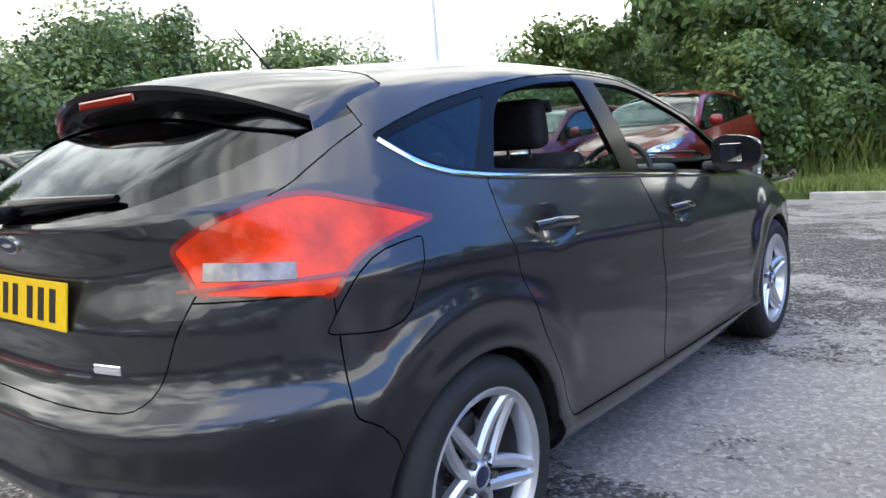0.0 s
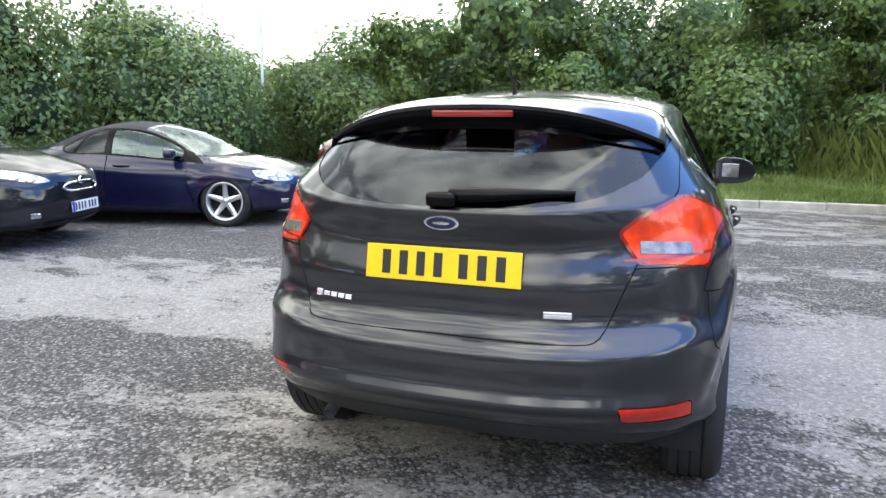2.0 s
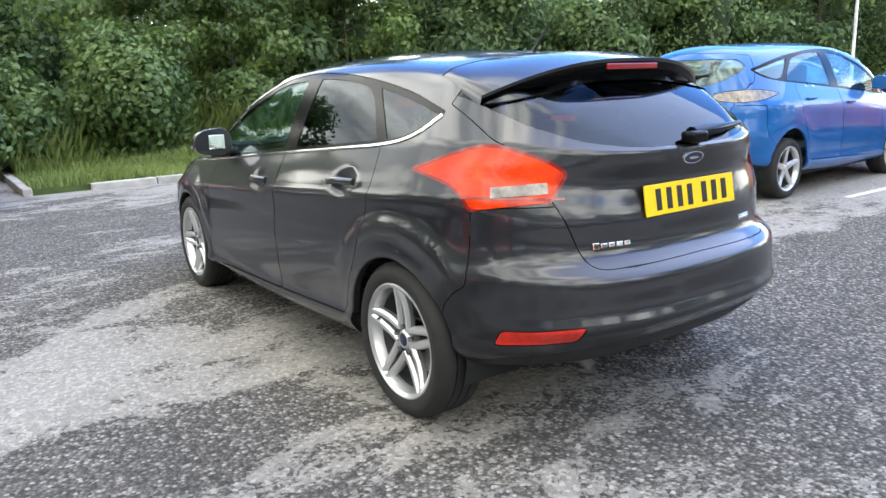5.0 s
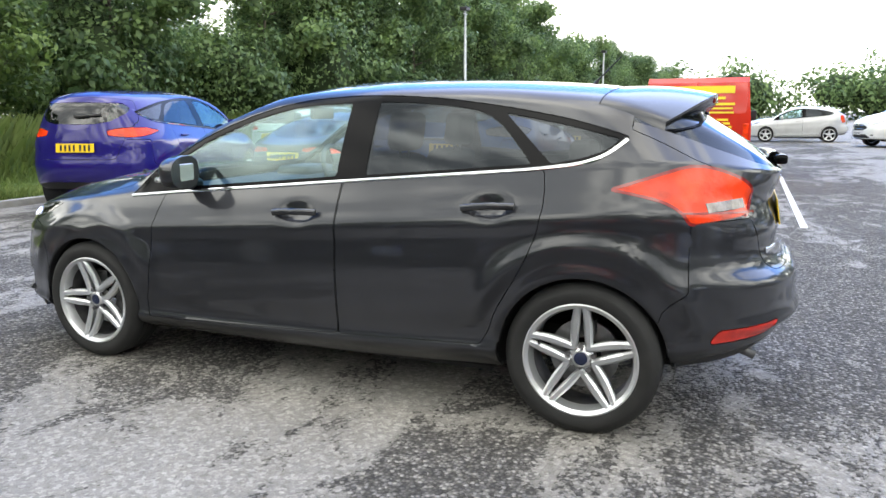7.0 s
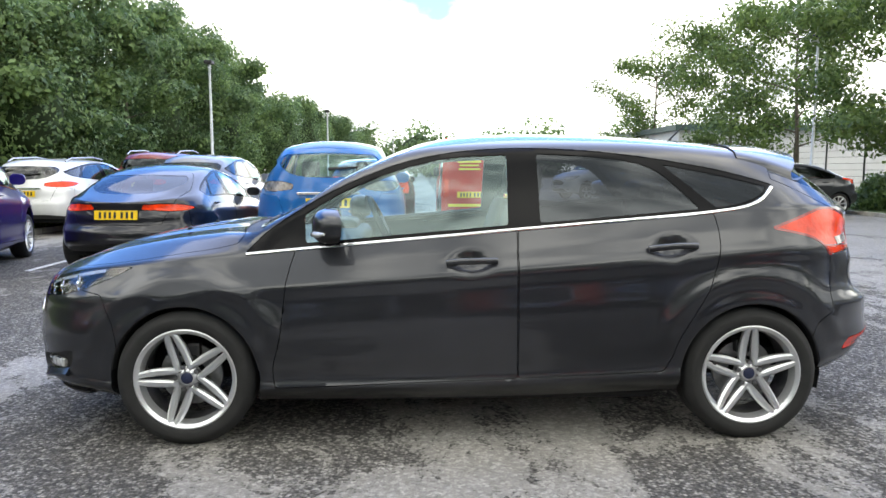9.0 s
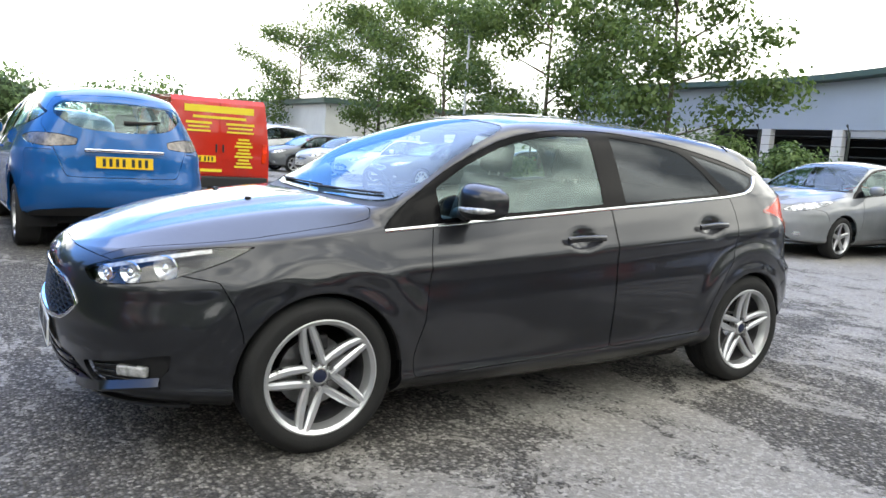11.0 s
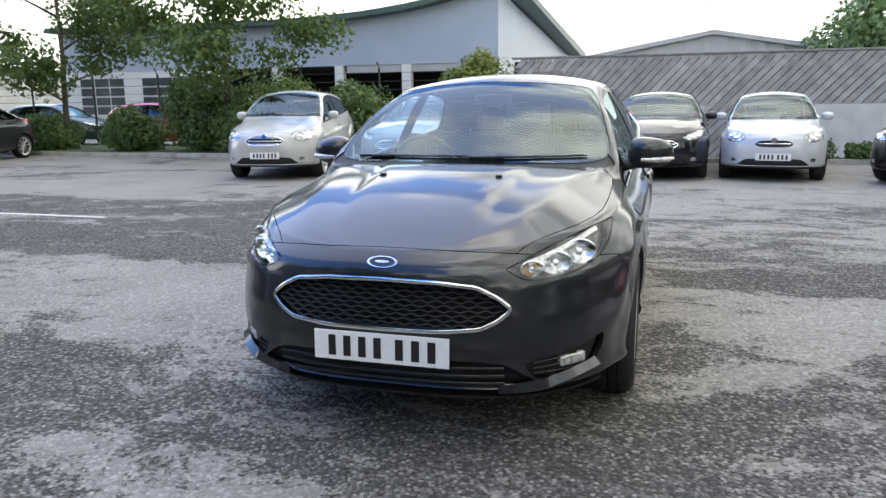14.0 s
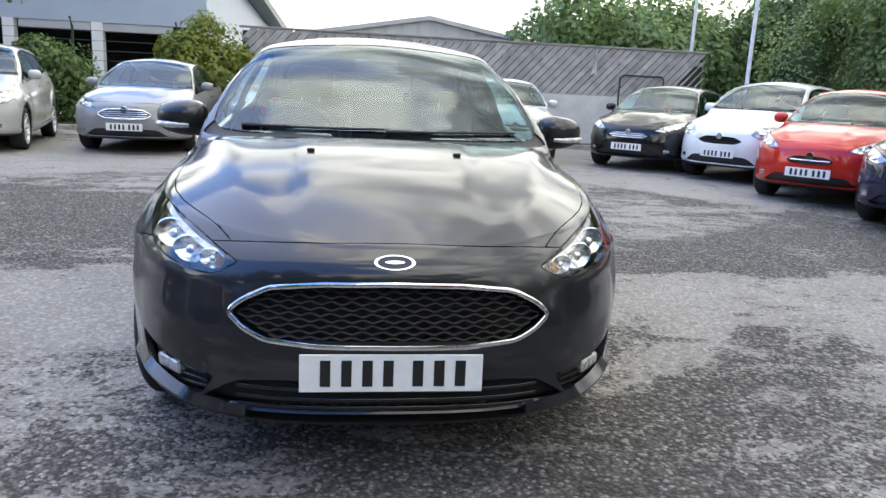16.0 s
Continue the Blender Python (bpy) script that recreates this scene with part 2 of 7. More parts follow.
def tube(bm, pts, rad, n=8, mat=0, cap=True):
    """A round bar along points; rad is one radius or one for each point."""
    pts = [Vector(p) for p in pts]
    rads = rad if isinstance(rad, (list, tuple)) else [rad] * len(pts)
    up = Vector((0, 0, 1))
    rows = []
    for i, p in enumerate(pts):
        d = (pts[min(i + 1, len(pts) - 1)] - pts[max(i - 1, 0)]).normalized()
        s = d.cross(up if abs(d.z) < 0.95 else Vector((1, 0, 0))).normalized()
        t = s.cross(d)
        rows.append([bm.verts.new(p + rads[i] * (math.cos(2 * math.pi * k / n) * s + math.sin(2 * math.pi * k / n) * t)) for k in range(n)])
    for a, b in zip(rows, rows[1:]):
        for k in range(n):
            f = bm.faces.new((a[k], a[(k + 1) % n], b[(k + 1) % n], b[k]))
            f.material_index = mat
    if cap:
        for r in (rows[0], rows[-1][::-1]):
            f = bm.faces.new(r)
            f.material_index = mat


def curve_at(table, x):
    """Smooth value at x of a table of (x, value), by a Catmull-Rom that never overshoots far."""
    t = table if table[0][0] < table[-1][0] else table[::-1]
    if x <= t[0][0]:
        return t[0][1]
    if x >= t[-1][0]:
        return t[-1][1]
    for i in range(len(t) - 1):
        if t[i][0] <= x <= t[i + 1][0]:
            (x0, y0), (x1, y1) = t[i], t[i + 1]
            h = x1 - x0
            s = (y1 - y0) / h
            a = (s + (y0 - t[i - 1][1]) / (x0 - t[i - 1][0])) / 2 if i else s
            b = (s + (t[i + 2][1] - y1) / (t[i + 2][0] - x1)) / 2 if i + 2 < len(t) else s
            u = (x - x0) / h
            return y0 * (1 + 2 * u) * (1 - u) ** 2 + h * a * u * (1 - u) ** 2 + y1 * u * u * (3 - 2 * u) + h * b * u * u * (u - 1)


def fillet(pts, sharp=0.016, n=3):
    """Rounds a closed outline: sharp corners by a small radius, gentle bends broadly."""
    pts = [Vector(p) for p in pts]
    out = []
    m = len(pts)
    for i in range(m):
        a, p, c = pts[i - 1], pts[i], pts[(i + 1) % m]
        u, v = a - p, c - p
        turn = math.pi - u.angle(v, math.pi)
        r = sharp if turn > radians(50) else 10.0
        du, dv = min(r, u.length * 0.42), min(r, v.length * 0.42)
        s, e = p + u.normalized() * du, p + v.normalized() * dv
        for k in range(n + 1):
            t = k / n
            out.append(s * (1 - t) ** 2 + p * 2 * t * (1 - t) + e * t * t)
    return out


# ---- car bodies ----
class Shell:
    """Half (y > 0) of a car's outer skin: a belt of waterlines under a shoulder line, and sections above it; the panels are then cut out of it."""

    def __init__(self, spec, nu=90, ns=26, nv=22):
        self.spec = spec
        self.bm = bmesh.new()
        self.lay = self.bm.faces.layers.int.new("part")
        self.names = ["body"]
        g = spec
        us = self.stations(nu)
        low, up = [], []
        for k, u in enumerate(us):
            low.append([self.bm.verts.new(self.lower(u, i / ns)) for i in range(ns + 1)])
        for k, u in enumerate(us):
            x, y, z = self.lower(u, 1.0)
            up.append([low[k][-1]] + [self.bm.verts.new(p) for p in self.section(x, y, z, nv)[1:]])
        for rows in (low, up):
            for a, b in zip(rows, rows[1:]):
                for i in range(len(a) - 1):
                    self.bm.faces.new((a[i], a[i + 1], b[i + 1], b[i]))
        for v in self.bm.verts:
            if v.co.y < 2e-3:
                v.co.y = 0
        bmesh.ops.remove_doubles(self.bm, verts=self.bm.verts, dist=1e-4)
        bmesh.ops.dissolve_degenerate(self.bm, edges=self.bm.edges, dist=1e-5)
        bmesh.ops.recalc_face_normals(self.bm, faces=self.bm.faces)
        mid = Vector((0, 0, 0.7))
        if sum(f.normal.dot(f.calc_center_median() - mid) for f in self.bm.faces) < 0:
            bmesh.ops.reverse_faces(self.bm, faces=self.bm.faces)
        self.bm.normal_update()

    def stations(self, nu):
        nf, nm = int(nu * 0.30), int(nu * 0.62)
        return [("f", 90.0 * (i / nf) ** 0.85) for i in range(nf)] + [("m", i / nm) for i in range(nm)] + [("r", 90 - 90.0 * i / nf) for i in range(nf + 1)]

    def lower(self, u, s):
        g = self.spec
        where, a = u
        xf, xr = curve_at(g["xf"], s), curve_at(g["xr"], s)
        b = curve_at(g["b"], s)
        cf, cr = g["cf"], g["cr"]
        if where == "f":
            n = g["nf"][0] + (g["nf"][1] - g["nf"][0]) * s
            c, sn = max(math.cos(radians(a)), 0), max(math.sin(radians(a)), 0)
            x = cf + (xf - cf) * c ** (2 / n)
            y = b * sn ** (2 / n)
        elif where == "r":
            n = g["nr"][0] + (g["nr"][1] - g["nr"][0]) * s
            c, sn = max(math.cos(radians(a)), 0), max(math.sin(radians(a)), 0)
            x = cr + (xr - cr) * c ** (2 / n)
            y = b * sn ** (2 / n)
        else:
            x = cf + (cr - cf) * a
            y = b
        y *= curve_at(g["m"], x)
        # shoulder height follows the plan position of the top edge
        e = x
        if where == "f":
            e = cf + (x - cf) * (curve_at(g["xf"], 1) - cf) / (xf - cf)
        elif where == "r":
            e = cr + (x - cr) * (curve_at(g["xr"], 1) - cr) / (xr - cr)
        ze = curve_at(g["edge"], e)
        zb = curve_at(g["sill"], x)
        z = zb + (ze - zb) * s
        # flares and haunches round the wheel arches, cups behind the door handles
        if y > 0.3:
            out = min(1, max(0, (y - 0.55) / 0.2))
            for wx in g["wheels"]:
                d = math.hypot(x - wx, z - g["wr"])
                k = (d - g["arch"] - 0.012) / 0.05
                y += g["flare"] * math.exp(-k * k) * out
                k = (d - g["arch"] - 0.120) / 0.042
                y += g["haunch"] * math.exp(-k * k) * out * min(1, max(0, (z - 0.42) / 0.15))
            for hx, hz in g["cups"]:
                k = ((x - hx) / 0.075) ** 2 + ((z - hz) / 0.045) ** 2
                y -= 0.020 * math.exp(-k * k)
        return Vector((x, y, z))

    def section(self, x, ye, ze, nv):
        g = self.spec
        zt = max(curve_at(g["top"], x), ze)
        fr = curve_at(g["rail_y"], x)
        yr = ye * fr
        zr = ze + (zt - ze) * curve_at(g["rail_z"], x)
        pts = []
        n1 = 12
        for i in range(n1):
            k = i / n1
            pts.append(Vector((x, ye + (yr - ye) * k + g["swell"] * 4 * k * (1 - k) * (zr - ze), ze + (zr - ze) * k)))
        p = curve_at(g["crown"], x)
        for i in range(25):
            k = 1 - i / 24
            pts.append(Vector((x, yr * k, zr + (zt - zr) * (1 - k ** p))))
        for _ in range(g.get("soft", 3)):
            pts = [pts[0]] + [(pts[i - 1] + 2 * pts[i] + pts[i + 1]) / 4 for i in range(1, len(pts) - 1)] + [pts[-1]]
        # the middle of the bonnet stands proud between two creases
        if 1.12 < x < 2.04:
            f = min(1, (x - 1.12) / 0.12) * min(1, (2.04 - x) / 0.35)
            for q in pts:
                q.z += 0.013 * f / (1 + math.exp((q.y - 0.36 + 0.10 * (x - 1.12)) / 0.012))
        pts[-1].z = max(pts[-1].z, pts[-2].z)
        # even spacing along the section
        le = [0.0]
        for a, b in zip(pts, pts[1:]):
            le.append(le[-1] + (b - a).length)
        out = []
        for i in range(nv + 1):
            d = le[-1] * i / nv
            j = 0
            while j < len(le) - 2 and le[j + 1] < d:
                j += 1
            w = (d - le[j]) / max(le[j + 1] - le[j], 1e-9)
            out.append(pts[j].lerp(pts[j + 1], min(max(w, 0), 1)))
        return out

    def cut(self, name, pts, d, only=None, rounds=2, where=None, margin=0.07):
        """Cuts the closed outline pts, seen along d, into the skin, and gives the faces inside to the named panel."""
        bm, lay = self.bm, self.lay
        if name not in self.names:
            self.names.append(name)
        pid = self.names.index(name)
        only = None if only is None else {self.names.index(o) for o in only}
        pts = fillet(pts, n=2 if rounds == 1 else 4) if rounds else [Vector(p) for p in pts]
        d = Vector(d).normalized()
        e1 = d.cross(Vector((0, 0, 1)) if abs(d.z) < 0.9 else Vector((1, 0, 0))).normalized()
        e2 = d.cross(e1)
        flat = [(p.dot(e1), p.dot(e2)) for p in pts]
        x0, x1 = min(p[0] for p in flat) - margin, max(p[0] for p in flat) + margin
        y0, y1 = min(p[1] for p in flat) - margin, max(p[1] for p in flat) + margin

        def near(f):
            c = f.calc_center_median()
            return f.normal.dot(d) > 0.03 and x0 < c.dot(e1) < x1 and y0 < c.dot(e2) < y1 and (where is None or where(c)) and (only is None or f[lay] in only)

        cand = [f for f in bm.faces if near(f)]
        for i in range(len(pts)):
            a, b = pts[i], pts[(i + 1) % len(pts)]
            s = b - a
            s -= d * s.dot(d)
            ln = s.length
            if ln < 1e-5:
                continue
            s /= ln
            nn = s.cross(d)
            sel = []
            for f in cand:
                hit, lo, hi, inside = False, 1e9, -1e9, 0
                t0, t1 = 1e9, -1e9
                for v in f.verts:
                    q = v.co - a
                    w = q.dot(nn)
                    t = q.dot(s)
                    lo, hi = min(lo, w), max(hi, w)
                    t0, t1 = min(t0, t), max(t1, t)
                if lo < -1e-6 and hi > 1e-6 and t1 > -1e-4 and t0 < ln + 1e-4:
                    sel.append(f)
            if not sel:
                continue
            geom = list({v for f in sel for v in f.verts}) + list({e for f in sel for e in f.edges}) + sel
            r = bmesh.ops.bisect_plane(bm, geom=geom, dist=1e-5, plane_co=a, plane_no=nn)
            newf = {f for v in r["geom_cut"] if isinstance(v, bmesh.types.BMVert) for f in v.link_faces}
            cs = {f for f in cand if f.is_valid} | {f for f in newf if f.is_valid and near(f)}
            cand = list(cs)

        def within(px, py):
            c, j = False, len(flat) - 1
            for i in range(len(flat)):
                (ax, ay), (bx, by) = flat[i], flat[j]
                if (ay > py) != (by > py) and px < (bx - ax) * (py - ay) / (by - ay) + ax:
                    c = not c
                j = i
            return c

        for f in cand:
            if f.is_valid:
                c = f.calc_center_median()
                if within(c.dot(e1), c.dot(e2)):
                    f[lay] = pid

    def erase(self, name):
        pid = self.names.index(name)
        bmesh.ops.delete(self.bm, geom=[f for f in self.bm.faces if f[self.lay] == pid], context="FACES")

    def panel(self, name, sides=(1, -1), gap=0.002, depth=0.015, inset=0.0, grow=0.0):
        """The mesh of a panel on the given sides (1 left, -1 right; both: one mesh across the middle), its rim turned in."""
        if name not in self.names:
            return None
        pid = self.names.index(name)
        faces = [f for f in self.bm.faces if f[self.lay] == pid]
        if not faces:
            return None
        idx, pos, nor, polys = {}, [], [], []
        inw = {}
        rim = []
        fs = set(faces)
        for f in faces:
            for lo in f.loops:
                e = lo.edge
                a, b = lo.vert, lo.link_loop_next.vert
                if sum(1 for g in e.link_faces if g in fs) == 1:
                    if len(sides) == 2 and a.co.y < 1e-4 and b.co.y < 1e-4:
                        continue
                    t = (b.co - a.co)
                    if t.length < 1e-7:
                        continue
                    w = f.normal.cross(t.normalized())
                    rim.append((a, b))
                    for v in (a, b):
                        inw[v] = inw.get(v, Vector()) + w

        def put(p, n):
            pos.append(p)
            nor.append(n)
            return len(pos) - 1

        def vert(v):
            if v not in idx:
                p, n = v.co.copy(), v.normal.copy()
                if v.co.y < 1e-4:
                    n.y = 0
                    if n.length > 0:
                        n.normalize()
                if v in inw and inw[v].length > 1e-6:
                    p = p + inw[v].normalized() * (gap - grow)
                    if v.co.y < 1e-4 and len(sides) == 2:
                        p.y = 0
                idx[v] = put(p - n * inset, n)
            return idx[v]

        for f in faces:
            polys.append([vert(v) for v in f.verts])
        flange = {}
        for a, b in rim:
            if depth <= 0:
                break
            q = []
            for v in (a, b):
                if v not in flange:
                    p, n = pos[idx[v]], nor[idx[v]]
                    w = -inw[v].normalized() if inw[v].length > 1e-6 else n
                    flange[v] = (put(p.copy(), w), put(p - n * depth, w))
                q.append(flange[v])
            polys.append([q[1][0], q[0][0], q[0][1], q[1][1]])
        allp, alln, allf = [], [], []
        for sd in sides:
            off = len(allp)
            allp += [Vector((p.x, p.y * sd, p.z)) for p in pos]
            alln += [Vector((n.x, n.y * sd, n.z)) for n in nor]
            allf += [[off + i for i in (f if sd > 0 else f[::-1])] for f in polys]
        if len(sides) == 2:
            mid = {}
            remap = list(range(len(allp)))
            for i, p in enumerate(allp):
                if abs(p.y) < 1e-5:
                    key = (round(p.x, 5), round(p.z, 5), round(alln[i].x, 2), round(alln[i].z, 2))
                    remap[i] = mid.setdefault(key, i)
            allf = [[remap[i] for i in f] for f in allf]
        me = bpy.data.meshes.new(name)
        me.from_pydata([tuple(p) for p in allp], [], allf)
        me.validate()
        me.polygons.foreach_set("use_smooth", [True] * len(me.polygons))
        if len(me.vertices) == len(alln):
            me.normals_split_custom_set_from_vertices([tuple(n) for n in alln])
        return me


from mathutils.bvhtree import BVHTree


# the hatchback's lines, in metres: x ahead from the middle of the wheelbase, z up
HATCH = {
    "xf": [(0, 2.10), (0.08, 2.185), (0.3, 2.225), (0.5, 2.235), (0.75, 2.22), (0.92, 2.195), (1, 2.15)],
    "xr": [(0, -2.00), (0.08, -2.068), (0.155, -2.114), (0.185, -2.146), (0.205, -2.152), (0.225, -2.149), (0.25, -2.140), (0.40, -2.132), (0.435, -2.126), (0.47, -2.088), (0.495, -2.062), (0.7, -2.043), (0.85, -2.015), (0.93, -2.035), (1, -2.045)],
    "b": [(0, 0.81), (0.05, 0.862), (0.11, 0.889), (0.145, 0.880), (0.2, 0.879), (0.3, 0.886), (0.5, 0.892), (0.68, 0.884), (0.785, 0.883), (0.80, 0.876), (0.9, 0.840), (1, 0.800)],
    "m": [(-2.2, 0.96), (-1.25, 0.985), (-0.5, 1.0), (0.4, 1.0), (1.2, 0.985), (2.2, 0.985)],
    "edge": [(-2.045, 1.055), (-1.8, 1.095), (-1.5, 1.10), (-1.1, 1.072), (-0.5, 1.026), (0, 0.982), (0.5, 0.94), (1.0, 0.897), (1.3, 0.872), (1.6, 0.838), (1.9, 0.80), (2.15, 0.765)],
    "sill": [(-2.1, 0.33), (-1.7, 0.30), (-1.0, 0.235), (0.8, 0.20), (1.7, 0.215), (2.2, 0.225)],
    "top": [(-2.045, 1.055), (-1.90, 1.168), (-1.75, 1.268), (-1.64, 1.330), (-1.52, 1.382), (-1.4, 1.412), (-1.0, 1.450), (-0.6, 1.468), (-0.2, 1.470), (0.1, 1.447), (0.3, 1.400), (0.6, 1.262), (0.9, 1.085), (1.05, 1.005), (1.2, 0.990), (1.5, 0.950), (1.8, 0.888), (2.0, 0.825), (2.15, 0.765)],
    "rail_y": [(-2.05, 0.72), (-1.7, 0.72), (-1.4, 0.74), (-0.9, 0.745), (0, 0.745), (0.32, 0.735), (0.67, 0.85), (0.95, 0.935), (1.1, 0.86), (1.3, 0.76), (2.15, 0.70)],
    "rail_z": [(-2.05, 0.80), (-1.7, 0.80), (-1.4, 0.80), (-0.9, 0.84), (0, 0.85), (0.32, 0.915), (0.67, 0.92), (0.95, 0.78), (1.1, 0.80), (1.3, 0.82), (2.15, 0.80)],
    "crown": [(-2.05, 2.4), (0, 2.2), (0.5, 2.0), (1.2, 2.2), (2.15, 2.2)],
    "cf": 1.2, "cr": -1.25, "nf": (2.95, 2.5), "nr": (3.1, 2.7), "swell": 0.03, "soft": 3,
    "wheels": (-1.324, 1.324), "wr": 0.315, "arch": 0.346, "flare": 0.012, "haunch": 0.017, "cups": ((0.0, 0.852), (-0.93, 0.915)),
}


def variant(**change):
    v = dict(HATCH)
    v.update(change)
    v["cups"] = ()
    return v


FRONT_TOP = [(1.2, 0.990), (1.5, 0.950), (1.8, 0.888), (2.0, 0.825), (2.15, 0.765)]
BODIES = {
    "hatch": (variant(), 1.0),
    "carrier": (variant(
        top=[(-2.09, 1.0), (-2.03, 1.20), (-1.94, 1.345), (-1.80, 1.415), (-1.4, 1.452), (-0.7, 1.470), (0, 1.466), (0.35, 1.41), (0.7, 1.27), (1.03, 1.075), (1.2, 1.0)] + FRONT_TOP[1:],
        edge=[(-2.09, 1.0), (-1.8, 1.03), (-1.1, 1.03), (-0.5, 1.0), (0, 0.975), (0.5, 0.94), (1.0, 0.90), (1.3, 0.875), (1.6, 0.838), (1.9, 0.80), (2.15, 0.765)],
        xr=[(0, -2.0), (0.15, -2.10), (0.4, -2.14), (0.55, -2.12), (0.8, -2.11), (1, -2.09)]), 1.22),
    "saloon": (variant(
        top=[(-2.06, 0.985), (-1.85, 1.035), (-1.62, 1.075), (-1.40, 1.17), (-1.05, 1.335), (-0.6, 1.445), (-0.2, 1.470), (0.1, 1.447), (0.3, 1.400), (0.6, 1.262), (0.9, 1.085), (1.05, 1.005)] + FRONT_TOP,
        edge=[(-2.06, 0.985), (-1.8, 1.01), (-1.1, 1.02), (-0.5, 1.0), (0, 0.97), (0.5, 0.94), (1.0, 0.897), (1.3, 0.872), (1.6, 0.838), (1.9, 0.80), (2.15, 0.765)]), 0.86),
    "coupe": (variant(
        top=[(-2.06, 0.96), (-1.85, 1.03), (-1.62, 1.11), (-1.35, 1.23), (-0.95, 1.375), (-0.5, 1.462), (-0.15, 1.470), (0.1, 1.44), (0.35, 1.375), (0.6, 1.262), (0.9, 1.085), (1.05, 1.005)] + FRONT_TOP,
        edge=[(-2.06, 0.96), (-1.8, 1.0), (-1.1, 1.01), (-0.5, 0.99), (0, 0.965), (0.5, 0.94), (1.0, 0.897), (1.3, 0.872), (1.6, 0.838), (1.9, 0.80), (2.15, 0.765)],
        nr=(2.6, 2.2), nf=(2.6, 2.2)), 0.80),
    "soft": (variant(
        top=[(-2.06, 0.90), (-1.85, 0.99), (-1.5, 1.06), (-1.18, 1.12), (-0.9, 1.26), (-0.55, 1.405), (-0.2, 1.465), (0.1, 1.45), (0.3, 1.40), (0.6, 1.25), (0.9, 1.06), (1.05, 0.985), (1.3, 0.955), (1.6, 0.90), (1.85, 0.82), (2.15, 0.68)],
        edge=[(-2.06, 0.90), (-1.8, 0.96), (-1.1, 1.0), (-0.5, 0.98), (0, 0.955), (0.5, 0.93), (1.0, 0.90), (1.3, 0.89), (1.6, 0.85), (1.9, 0.78), (2.15, 0.68)],
        nr=(2.6, 2.2), nf=(2.5, 2.2)), 0.52),
}


def side_pts(*xz):
    return [(x, 0.9, z) for x, z in xz]


def disc(cx, cz, r, n=40):
    return [(cx + r * math.cos(2 * math.pi * k / n), 0.9, cz + r * math.sin(2 * math.pi * k / n)) for k in range(n)]


TAILS = {
    "wide": [(-1.50, 0.80, 0.985), (-1.72, 0.76, 1.03), (-2.05, 0.62, 1.03), (-2.12, 0.50, 1.0), (-2.12, 0.50, 0.945), (-2.0, 0.68, 0.915), (-1.75, 0.79, 0.93)],
    "low": [(-1.60, 0.80, 0.885), (-1.8, 0.76, 0.94), (-2.0, 0.62, 0.95), (-2.08, 0.42, 0.94), (-2.08, 0.40, 0.875), (-1.95, 0.68, 0.85), (-1.72, 0.80, 0.855)],
    "tall": [(-1.76, 0.74, 1.12), (-1.90, 0.66, 1.12), (-2.02, 0.58, 0.86), (-1.98, 0.64, 0.80), (-1.84, 0.76, 0.80), (-1.78, 0.78, 0.92)],
}
HEADS = {
    "block": [(2.13, 0.45, 0.70), (2.08, 0.54, 0.63), (1.90, 0.72, 0.65), (1.74, 0.80, 0.72), (1.70, 0.79, 0.81), (1.86, 0.66, 0.815), (2.02, 0.50, 0.775)],
    "long": [(2.14, 0.42, 0.69), (2.05, 0.56, 0.665), (1.80, 0.76, 0.74), (1.52, 0.80, 0.845), (1.62, 0.76, 0.855), (1.85, 0.63, 0.81), (2.04, 0.48, 0.75)],
}


